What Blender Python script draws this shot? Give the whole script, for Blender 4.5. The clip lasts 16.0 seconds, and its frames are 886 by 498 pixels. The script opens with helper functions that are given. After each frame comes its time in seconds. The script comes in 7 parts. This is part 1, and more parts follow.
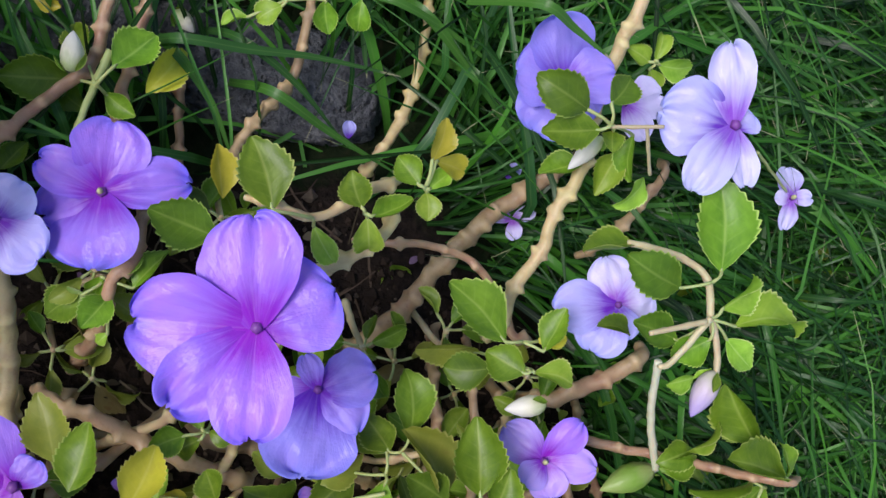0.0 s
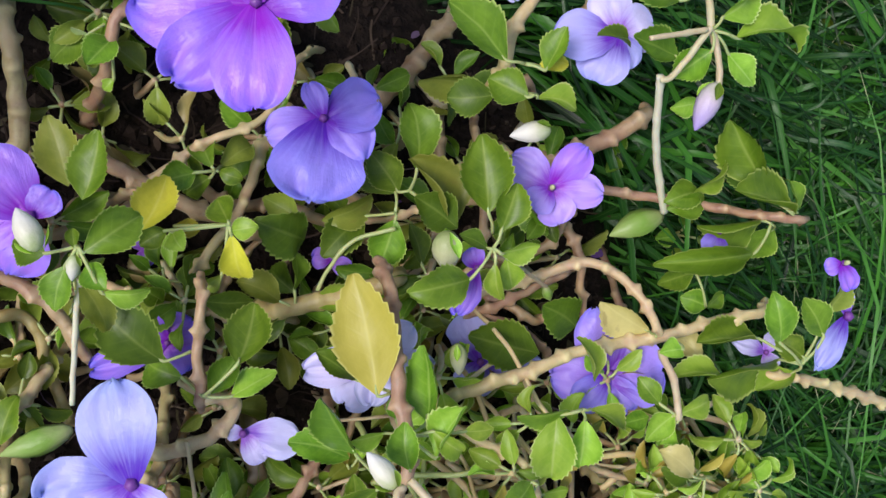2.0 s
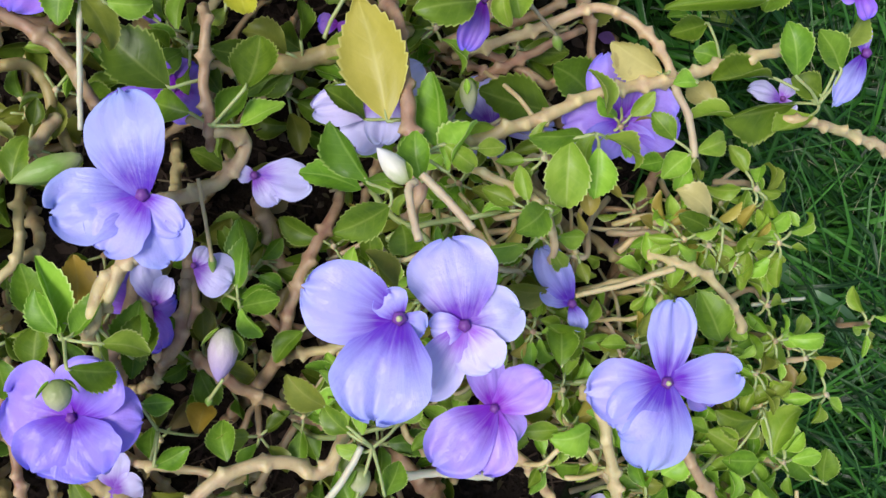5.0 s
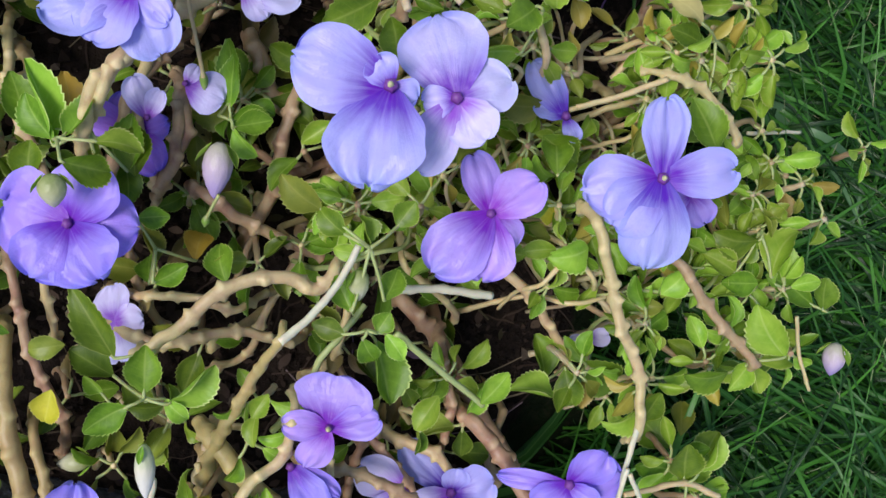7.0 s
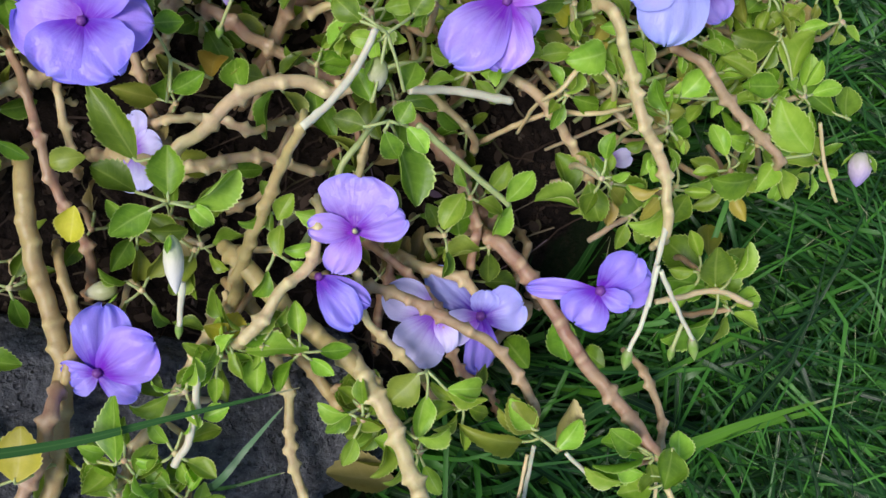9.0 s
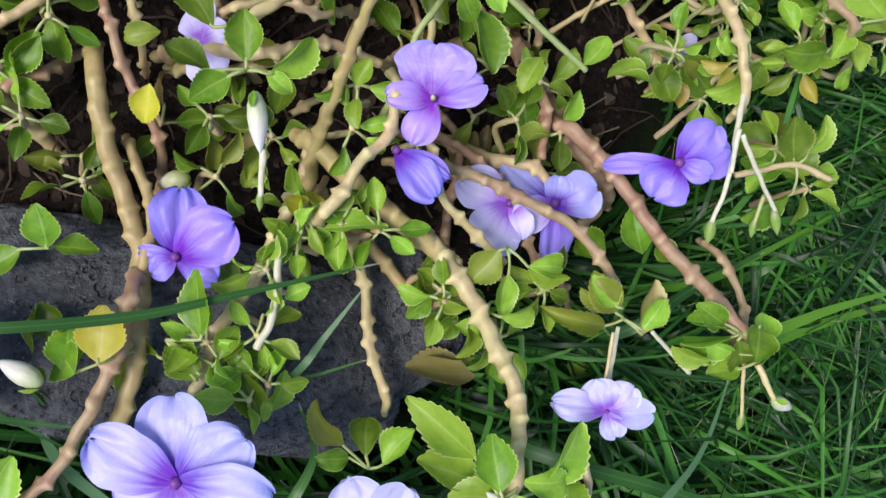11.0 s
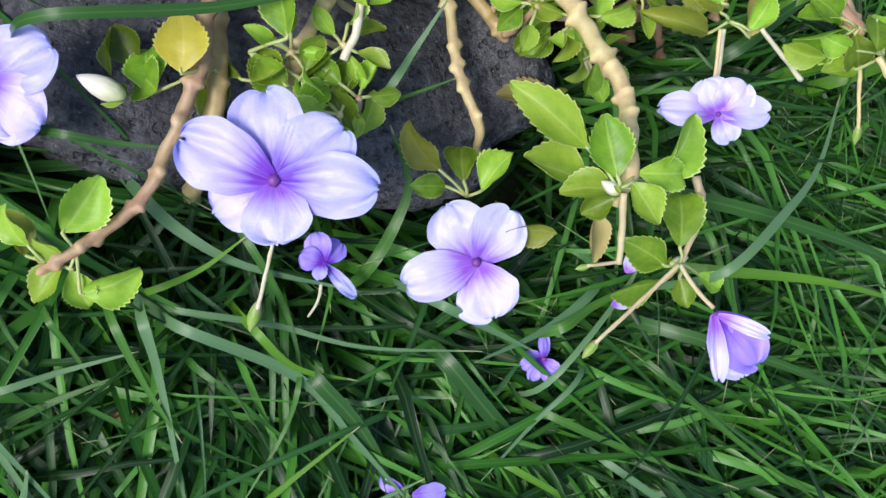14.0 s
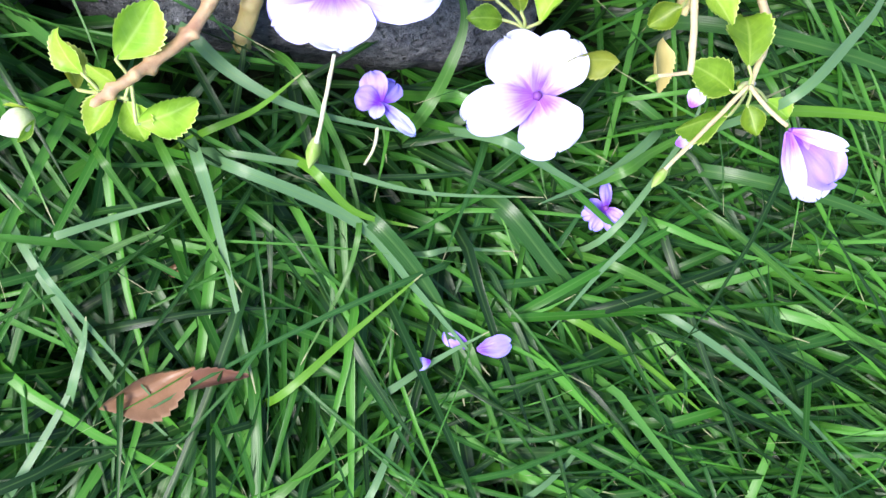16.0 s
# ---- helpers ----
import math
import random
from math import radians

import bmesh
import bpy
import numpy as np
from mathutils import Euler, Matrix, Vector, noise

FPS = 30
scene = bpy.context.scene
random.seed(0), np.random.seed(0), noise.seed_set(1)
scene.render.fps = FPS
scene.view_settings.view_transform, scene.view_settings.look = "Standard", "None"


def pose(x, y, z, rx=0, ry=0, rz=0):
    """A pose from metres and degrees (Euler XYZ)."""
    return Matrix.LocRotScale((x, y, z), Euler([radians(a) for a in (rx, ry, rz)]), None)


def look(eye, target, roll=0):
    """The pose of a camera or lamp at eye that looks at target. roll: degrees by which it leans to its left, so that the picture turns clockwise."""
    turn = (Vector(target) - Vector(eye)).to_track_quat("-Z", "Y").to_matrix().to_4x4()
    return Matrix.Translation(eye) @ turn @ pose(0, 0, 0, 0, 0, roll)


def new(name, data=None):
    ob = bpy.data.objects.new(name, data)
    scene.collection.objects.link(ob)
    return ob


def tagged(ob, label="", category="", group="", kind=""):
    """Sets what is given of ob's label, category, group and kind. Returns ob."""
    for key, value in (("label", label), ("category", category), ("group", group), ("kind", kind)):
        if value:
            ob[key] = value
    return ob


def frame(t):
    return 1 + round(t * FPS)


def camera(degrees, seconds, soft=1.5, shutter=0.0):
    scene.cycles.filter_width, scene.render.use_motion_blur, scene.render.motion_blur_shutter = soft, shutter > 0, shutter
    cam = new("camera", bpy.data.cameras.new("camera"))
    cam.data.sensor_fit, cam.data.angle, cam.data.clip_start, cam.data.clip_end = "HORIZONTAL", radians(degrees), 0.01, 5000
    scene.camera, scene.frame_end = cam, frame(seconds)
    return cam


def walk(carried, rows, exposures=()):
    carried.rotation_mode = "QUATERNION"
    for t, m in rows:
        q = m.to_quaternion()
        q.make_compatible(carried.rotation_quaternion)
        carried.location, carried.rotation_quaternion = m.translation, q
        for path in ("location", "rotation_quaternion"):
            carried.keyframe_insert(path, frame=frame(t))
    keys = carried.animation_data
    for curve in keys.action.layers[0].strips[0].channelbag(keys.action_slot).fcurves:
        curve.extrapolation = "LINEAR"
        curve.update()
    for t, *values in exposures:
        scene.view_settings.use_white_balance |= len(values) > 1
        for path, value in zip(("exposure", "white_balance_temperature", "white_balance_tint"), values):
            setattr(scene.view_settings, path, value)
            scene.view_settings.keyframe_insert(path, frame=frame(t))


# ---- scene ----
cam = camera(50.0, 16.0, soft=1.5)
PATH = [
    (0, -0.05928, 0.20421, 0.34108, -3.039, -20.120, 20.054),
    (0.5, -0.05520, 0.18876, 0.34532, -3.504, -20.563, 19.602),
    (1, -0.04487, 0.16869, 0.34892, -3.439, -20.246, 18.508),
    (1.5, -0.04261, 0.15319, 0.34931, -3.923, -20.071, 17.724),
    (2, -0.03630, 0.13914, 0.34836, -4.262, -19.336, 17.230),
    (2.5, -0.03255, 0.12638, 0.34910, -4.513, -18.939, 16.832),
    (3, -0.02960, 0.11413, 0.34995, -4.763, -18.627, 16.430),
    (3.5, -0.02567, 0.10790, 0.35220, -5.219, -18.338, 16.220),
    (4, -0.02451, 0.09548, 0.35058, -5.212, -18.510, 15.903),
    (4.2, -0.02212, 0.08986, 0.35043, -5.184, -18.358, 15.747),
    (6.3, -0.01117, 0.04635, 0.35460, -5.977, -18.577, 13.885),
    (6.5, -0.00929, 0.03960, 0.35506, -5.887, -18.463, 13.709),
    (7, -0.00340, 0.02386, 0.35611, -5.790, -18.600, 13.099),
    (7.5, 0.00011, 0.01057, 0.35739, -5.694, -18.417, 12.478),
    (8, 0.00000, 0.00000, 0.35583, -5.981, -18.387, 11.719),
    (8.5, 0.00587, -0.01896, 0.35845, -5.400, -18.181, 10.563),
    (9, 0.00344, -0.03433, 0.35749, -5.005, -18.374, 9.656),
    (9.2, 0.00012, -0.03626, 0.35634, -5.084, -18.518, 9.458),
    (11.3, -0.01109, -0.09536, 0.34649, -1.670, -17.784, 6.836),
    (11.5, -0.01318, -0.10005, 0.34434, -1.795, -17.966, 6.663),
    (12, -0.01124, -0.11133, 0.34130, -2.617, -17.489, 6.174),
    (12.5, -0.01081, -0.12554, 0.33927, -3.127, -17.184, 5.255),
    (13, -0.01121, -0.14032, 0.33756, -3.223, -16.777, 4.384),
    (13.5, -0.01647, -0.15072, 0.33295, -3.547, -16.466, 3.564),
    (14, -0.01509, -0.15873, 0.33088, -3.671, -15.959, 3.151),
    (14.5, -0.01619, -0.17231, 0.32737, -3.481, -15.810, 2.682),
    (15, -0.01806, -0.18481, 0.32460, -3.262, -15.608, 2.025),
    (15.5, -0.02173, -0.19980, 0.32267, -2.783, -15.683, 1.368),
    (16, -0.02652, -0.20794, 0.32116, -2.836, -15.527, 0.894),
]
EXPOSURES = [(0, 0.23, 6400, 16), (2.5, 0.28, 6400, 15.5), (3.5, 0.37, 6400, 14), (6.5, 0.09, 6350, 15.5), (9, 0.18, 6350, 15), (12.5, 0.40, 6400, 14),
             (13.5, 0.44, 6400, 14.5), (14.5, 0.62, 6400, 14.5), (15.5, 1.06, 6400, 14.5), (16, 1.38, 6400, 14.5)]
walk(cam, [(t, pose(x, y, z, a, b, c)) for t, x, y, z, a, b, c in PATH], EXPOSURES)

# ---- world and light ----
world = bpy.data.worlds.new("sky")
scene.world = world
world.use_nodes = True
wn = world.node_tree
sky = wn.nodes.new("ShaderNodeTexSky")
sky.sky_type = "NISHITA"
sky.sun_disc = False
sky.sun_elevation = radians(53)
sky.sun_rotation = radians(256)
wn.links.new(sky.outputs[0], wn.nodes["Background"].inputs[0])
wn.nodes["Background"].inputs[1].default_value = 0.138
sun_data = bpy.data.lights.new("sun", "SUN")
sun_data.energy, sun_data.angle, sun_data.color = 2.75, radians(24), (1.0, 0.955, 0.925)
sun = new("sun", sun_data)
sun.matrix_basis = look((-1.45, -0.37, 2.0), (0.05, 0, 0))

# ---- materials ----


def material(name, rough=0.5, spec=0.5):
    m = bpy.data.materials.new(name)
    m.use_nodes = True
    m.node_tree.nodes["Principled BSDF"].inputs["Roughness"].default_value = rough
    m.node_tree.nodes["Principled BSDF"].inputs["Specular IOR Level"].default_value = spec
    return m, m.node_tree.nodes, m.node_tree.links, m.node_tree.nodes["Principled BSDF"]


def mix(n, l, fac, a, b, kind="MIX"):
    """A colour mix; each of fac, a, b is a value or a socket."""
    x = n.new("ShaderNodeMix")
    x.data_type, x.blend_type = "RGBA", kind
    for slot, v in ((0, fac), (6, a), (7, b)):
        if isinstance(v, bpy.types.NodeSocket):
            l.new(v, x.inputs[slot])
        elif slot == 0:
            x.inputs[0].default_value = v
        else:
            x.inputs[slot].default_value = (*v, 1)
    return x.outputs[2]


def calc(n, l, op, a, b=0.0, c=None):
    x = n.new("ShaderNodeMath")
    x.operation = op
    for slot, v in enumerate((a, b) if c is None else (a, b, c)):
        if isinstance(v, bpy.types.NodeSocket):
            l.new(v, x.inputs[slot])
        else:
            x.inputs[slot].default_value = v
    return x.outputs[0]


def ramp(n, l, fac, *stops):
    x = n.new("ShaderNodeValToRGB")
    while len(x.color_ramp.elements) < len(stops):
        x.color_ramp.elements.new(0.5)
    for e, (p, col) in zip(x.color_ramp.elements, stops):
        e.position, e.color = p, (*col, 1) if len(col) == 3 else col
    l.new(fac, x.inputs[0])
    return x.outputs[0]


def noise_tex(n, l, vec, scale, detail=4, rough=0.55):
    x = n.new("ShaderNodeTexNoise")
    x.inputs["Scale"].default_value, x.inputs["Detail"].default_value, x.inputs["Roughness"].default_value = scale, detail, rough
    if vec is not None:
        l.new(vec, x.inputs["Vector"])
    return x.outputs["Fac"]


def bump(n, l, p, height, strength, distance):
    x = n.new("ShaderNodeBump")
    x.inputs["Strength"].default_value, x.inputs["Distance"].default_value = strength, distance
    l.new(height, x.inputs["Height"])
    l.new(x.outputs[0], p.inputs["Normal"])


def thin(m, n, l, p, colour, share):
    """Light shines through a thin sheet."""
    t = n.new("ShaderNodeBsdfTranslucent")
    l.new(colour, t.inputs[0])
    s = n.new("ShaderNodeMixShader")
    s.inputs[0].default_value = share
    l.new(p.outputs[0], s.inputs[1])
    l.new(t.outputs[0], s.inputs[2])
    l.new(s.outputs[0], n["Material Output"].inputs[0])
    return m


def petal_material(name, eye, body, rim, vein):
    m, n, l, p = material(name, 0.36, 0.4)
    co = n.new("ShaderNodeTexCoord").outputs["Object"]
    sep = n.new("ShaderNodeSeparateXYZ")
    l.new(co, sep.inputs[0])
    y = sep.outputs[1]
    rnd = n.new("ShaderNodeObjectInfo").outputs["Random"]
    fan = calc(n, l, "DIVIDE", sep.outputs[0], calc(n, l, "ADD", y, 0.12))
    comb = n.new("ShaderNodeCombineXYZ")
    l.new(calc(n, l, "MULTIPLY", fan, 9.0), comb.inputs[0])
    l.new(calc(n, l, "MULTIPLY", y, 1.6), comb.inputs[1])
    l.new(calc(n, l, "MULTIPLY", rnd, 40.0), comb.inputs[2])
    streak = noise_tex(n, l, comb.outputs[0], 1.0, 4, 0.6)
    lines = n.new("ShaderNodeCombineXYZ")
    l.new(calc(n, l, "MULTIPLY", fan, 30.0), lines.inputs[0])
    l.new(calc(n, l, "MULTIPLY", y, 1.2), lines.inputs[1])
    l.new(calc(n, l, "MULTIPLY", rnd, 60.0), lines.inputs[2])
    fine = ramp(n, l, noise_tex(n, l, lines.outputs[0], 1.0, 2), (0.56, (0, 0, 0)), (0.7, (1, 1, 1)))
    cloud = noise_tex(n, l, co, 2.0, 2)
    at = calc(n, l, "ADD", y, calc(n, l, "MULTIPLY_ADD", streak, 0.30, -0.15))
    warm = tuple(0.58 * e + 0.42 * b for e, b in zip(eye, body))
    col = ramp(n, l, at, (0.0, eye), (0.20, eye), (0.34, warm), (0.56, body), (0.80, body), (1.0, rim))
    uv = n.new("ShaderNodeUVMap")
    uv.uv_map = "UVMap"
    across = n.new("ShaderNodeSeparateXYZ")
    l.new(uv.outputs[0], across.inputs[0])
    side = calc(n, l, "ABSOLUTE", calc(n, l, "MULTIPLY_ADD", across.outputs[0], 2.0, -1.0))
    col = mix(n, l, calc(n, l, "MULTIPLY", ramp(n, l, calc(n, l, "ADD", side, calc(n, l, "MULTIPLY_ADD", streak, 0.3, -0.15)), (0.62, (0, 0, 0)), (1.0, (1, 1, 1))), calc(n, l, "MULTIPLY", y, 0.75)), col, rim)
    col = mix(n, l, calc(n, l, "MULTIPLY", ramp(n, l, streak, (0.48, (0, 0, 0)), (0.66, (1, 1, 1))), 0.07), col, vein)
    col = mix(n, l, calc(n, l, "MULTIPLY", fine, 0.04), col, vein)
    col = mix(n, l, calc(n, l, "MULTIPLY", ramp(n, l, cloud, (0.4, (0, 0, 0)), (0.75, (1, 1, 1))), 0.45), col, rim)
    midrib = calc(n, l, "MULTIPLY", ramp(n, l, side, (0.0, (1, 1, 1)), (0.05, (0, 0, 0))), calc(n, l, "SUBTRACT", 1.0, y))
    col = mix(n, l, calc(n, l, "MULTIPLY", midrib, 0.14), col, vein)
    crease = noise_tex(n, l, co, 7.0, 3)
    hs = n.new("ShaderNodeHueSaturation")
    l.new(calc(n, l, "MULTIPLY_ADD", rnd, 0.024, 0.484), hs.inputs["Hue"])
    l.new(calc(n, l, "MULTIPLY_ADD", rnd, 0.14, 0.93), hs.inputs["Value"])
    l.new(col, hs.inputs["Color"])
    l.new(hs.outputs[0], p.inputs["Base Color"])
    p.inputs["Sheen Weight"].default_value = 0.15
    bump(n, l, p, calc(n, l, "ADD", calc(n, l, "MULTIPLY_ADD", streak, 0.35, calc(n, l, "MULTIPLY", fine, 0.03)), calc(n, l, "ADD", cloud, calc(n, l, "MULTIPLY", crease, 0.35))), 0.12, 0.10)
    return thin(m, n, l, p, hs.outputs[0], 0.22)


PETAL = {
    "p": petal_material("violet_petal", (0.26, 0.008, 0.50), (0.44, 0.20, 0.85), (0.24, 0.17, 0.88), (0.66, 0.44, 0.94)),
    "v": petal_material("lavender_petal", (0.17, 0.012, 0.50), (0.40, 0.27, 0.87), (0.31, 0.27, 0.91), (0.60, 0.50, 0.94)),
    "b": petal_material("pale_blue_lilac_petal", (0.15, 0.012, 0.50), (0.50, 0.46, 0.93), (0.40, 0.44, 0.95), (0.70, 0.68, 0.96)),
    "c": petal_material("cool_lilac_petal", (0.17, 0.015, 0.50), (0.61, 0.55, 0.93), (0.44, 0.46, 0.95), (0.76, 0.73, 0.96)),
    "w": petal_material("whitish_lilac_petal", (0.30, 0.08, 0.62), (0.66, 0.60, 0.92), (0.60, 0.61, 0.95), (0.80, 0.78, 0.96)),
    "m": petal_material("pinkish_mauve_petal", (0.24, 0.012, 0.50), (0.53, 0.34, 0.88), (0.42, 0.33, 0.91), (0.74, 0.58, 0.94)),
}


def leaf_material(name, deep, light, edge, through_share=0.3, spots=0.0):
    m, n, l, p = material(name, 0.40, 0.34)
    uv = n.new("ShaderNodeUVMap")
    uv.uv_map = "UVMap"
    sep = n.new("ShaderNodeSeparateXYZ")
    l.new(uv.outputs[0], sep.inputs[0])
    u = calc(n, l, "ABSOLUTE", calc(n, l, "MULTIPLY_ADD", sep.outputs[0], 2.0, -1.0))
    v = sep.outputs[1]
    info = n.new("ShaderNodeObjectInfo")
    rnd = info.outputs["Random"]
    shift = n.new("ShaderNodeVectorMath")
    shift.operation = "MULTIPLY_ADD"
    l.new(uv.outputs[0], shift.inputs[0])
    shift.inputs[1].default_value = (1, 1, 1)
    l.new(rnd, shift.inputs[2])
    blotch = noise_tex(n, l, shift.outputs[0], 3.0, 4)
    fine = noise_tex(n, l, shift.outputs[0], 30.0, 3)
    side = calc(n, l, "PINGPONG", calc(n, l, "SUBTRACT", calc(n, l, "MULTIPLY", v, 6.5), calc(n, l, "MULTIPLY", u, 1.5)), 0.5)
    side = calc(n, l, "MULTIPLY", ramp(n, l, side, (0.0, (1, 1, 1)), (0.13, (0, 0, 0))), calc(n, l, "SUBTRACT", 1.0, u))
    mid = ramp(n, l, u, (0.0, (1, 1, 1)), (0.09, (0, 0, 0)))
    veins = calc(n, l, "MAXIMUM", mid, calc(n, l, "MULTIPLY", side, 0.3))
    col = mix(n, l, ramp(n, l, blotch, (0.3, (0, 0, 0)), (0.72, (1, 1, 1))), deep, light)
    col = mix(n, l, calc(n, l, "MULTIPLY", fine, 0.12), col, light)
    col = mix(n, l, calc(n, l, "MULTIPLY", veins, 0.30), col, edge)
    col = mix(n, l, calc(n, l, "MULTIPLY", ramp(n, l, u, (0.90, (0, 0, 0)), (0.97, (1, 1, 1))), 0.75), col, edge)
    if spots:
        col = mix(n, l, calc(n, l, "MULTIPLY", ramp(n, l, blotch, (0.6, (0, 0, 0)), (0.68, (1, 1, 1))), spots), col, (0.16, 0.09, 0.03))
    hs = n.new("ShaderNodeHueSaturation")
    l.new(calc(n, l, "MULTIPLY_ADD", rnd, 0.03, 0.487), hs.inputs["Hue"])
    l.new(calc(n, l, "MULTIPLY_ADD", rnd, 0.6, 0.85), hs.inputs["Value"])
    l.new(col, hs.inputs["Color"])
    l.new(hs.outputs[0], p.inputs["Base Color"])
    l.new(calc(n, l, "MULTIPLY_ADD", blotch, 0.3, 0.24), p.inputs["Roughness"])
    bump(n, l, p, calc(n, l, "SUBTRACT", calc(n, l, "MULTIPLY_ADD", fine, 0.35, calc(n, l, "MULTIPLY", blotch, 0.4)), veins), 0.06, 0.03)
    return thin(m, n, l, p, mix(n, l, 1.0, hs.outputs[0], (1.25, 1.15, 0.6), "MULTIPLY"), through_share)


LEAF = {
    "g": leaf_material("green_leaf", (0.080, 0.17, 0.010), (0.185, 0.315, 0.022), (0.48, 0.58, 0.15)),
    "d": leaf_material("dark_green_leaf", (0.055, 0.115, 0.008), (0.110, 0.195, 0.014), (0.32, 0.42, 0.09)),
    "l": leaf_material("lime_green_leaf", (0.18, 0.34, 0.022), (0.33, 0.49, 0.055), (0.62, 0.68, 0.26)),
    "o": leaf_material("olive_leaf", (0.16, 0.21, 0.025), (0.26, 0.30, 0.04), (0.40, 0.43, 0.12), 0.3, 0.2),
    "y": leaf_material("yellow_leaf", (0.44, 0.42, 0.03), (0.60, 0.55, 0.05), (0.66, 0.62, 0.18), 0.3, 0.15),
    "k": leaf_material("fading_yellow_leaf", (0.31, 0.25, 0.04), (0.40, 0.32, 0.06), (0.50, 0.44, 0.14), 0.25, 0.1),
    "a": leaf_material("amber_leaf", (0.34, 0.21, 0.02), (0.44, 0.28, 0.035), (0.46, 0.36, 0.08), 0.25, 0.25),
    "n": leaf_material("tan_leaf", (0.40, 0.33, 0.12), (0.48, 0.40, 0.16), (0.55, 0.48, 0.22), 0.25, 0.4),
    "q": leaf_material("withered_leaf", (0.16, 0.13, 0.04), (0.23, 0.18, 0.07), (0.28, 0.22, 0.10), 0.15, 0.6),
    "f": leaf_material("dead_brown_leaf", (0.15, 0.075, 0.045), (0.26, 0.14, 0.09), (0.30, 0.18, 0.12), 0.1, 0.5),
}


def stem_material(name, a, b, c):
    m, n, l, p = material(name, 0.42, 0.4)
    co = n.new("ShaderNodeTexCoord").outputs["Object"]
    rnd = n.new("ShaderNodeObjectInfo").outputs["Random"]
    big = noise_tex(n, l, co, 45.0, 3)
    small = noise_tex(n, l, co, 420.0, 4, 0.65)
    pale = tuple(min(0.75, 1.5 * v + 0.05) for v in b)
    col = mix(n, l, ramp(n, l, calc(n, l, "ADD", big, calc(n, l, "MULTIPLY_ADD", rnd, 0.3, -0.15)), (0.36, (0, 0, 0)), (0.64, (1, 1, 1))), a, b)
    col = mix(n, l, ramp(n, l, small, (0.5, (0, 0, 0)), (0.78, (0.7, 0.7, 0.7))), col, c)
    knob = ramp(n, l, n.new("ShaderNodeNewGeometry").outputs["Pointiness"], (0.52, (0, 0, 0)), (0.58, (1, 1, 1)))
    col = mix(n, l, calc(n, l, "MULTIPLY", knob, 0.55), col, pale)
    l.new(col, p.inputs["Base Color"])
    p.inputs["Subsurface Weight"].default_value = 0.3
    p.inputs["Subsurface Radius"].default_value = (0.003, 0.0015, 0.0008)
    p.inputs["Subsurface Scale"].default_value = 0.6
    bump(n, l, p, calc(n, l, "ADD", small, calc(n, l, "MULTIPLY", big, 1.5)), 0.5, 0.0006)
    return m


STEM = {
    "t": stem_material("tan_stem", (0.50, 0.34, 0.20), (0.47, 0.40, 0.18), (0.33, 0.20, 0.115)),
    "o": stem_material("olive_stem", (0.38, 0.27, 0.12), (0.37, 0.30, 0.11), (0.27, 0.17, 0.075)),
    "b": stem_material("brown_stem", (0.33, 0.18, 0.115), (0.35, 0.255, 0.13), (0.17, 0.09, 0.055)),
    "w": stem_material("pale_stalk", (0.48, 0.42, 0.29), (0.52, 0.50, 0.33), (0.36, 0.31, 0.19)),
    "r": stem_material("reddish_stalk", (0.38, 0.23, 0.16), (0.40, 0.36, 0.20), (0.34, 0.12, 0.08)),
    "g": stem_material("greenish_stalk", (0.20, 0.27, 0.07), (0.29, 0.34, 0.12), (0.18, 0.20, 0.06)),
}


def skin(name, a, b, c, rough=0.4):
    """Buds and pods: long soft stripes between three colours."""
    m, n, l, p = material(name, rough, 0.4)
    co = n.new("ShaderNodeTexCoord").outputs["Object"]
    sep = n.new("ShaderNodeSeparateXYZ")
    l.new(co, sep.inputs[0])
    cloud = noise_tex(n, l, co, 2.6, 4)
    col = ramp(n, l, calc(n, l, "ADD", sep.outputs[1], calc(n, l, "MULTIPLY_ADD", cloud, 0.5, -0.25)), (0.05, a), (0.4, b), (1.0, c))
    l.new(col, p.inputs["Base Color"])
    bump(n, l, p, noise_tex(n, l, co, 5.0, 3), 0.10, 0.05)
    return thin(m, n, l, p, col, 0.12)


BUD = {
    "w": skin("cream_bud", (0.42, 0.50, 0.22), (0.72, 0.70, 0.52), (0.80, 0.78, 0.74)),
    "v": skin("mauve_bud", (0.50, 0.48, 0.36), (0.58, 0.48, 0.56), (0.40, 0.30, 0.66)),
    "g": skin("green_bud", (0.30, 0.36, 0.12), (0.46, 0.48, 0.24), (0.58, 0.57, 0.42)),
}
POD = skin("green_pod", (0.34, 0.38, 0.16), (0.20, 0.36, 0.05), (0.34, 0.44, 0.14))
THROAT = skin("flower_throat", (0.07, 0.008, 0.11), (0.12, 0.018, 0.18), (0.20, 0.06, 0.30))
PISTIL = skin("green_pistil", (0.45, 0.45, 0.12), (0.55, 0.55, 0.18), (0.60, 0.62, 0.30))


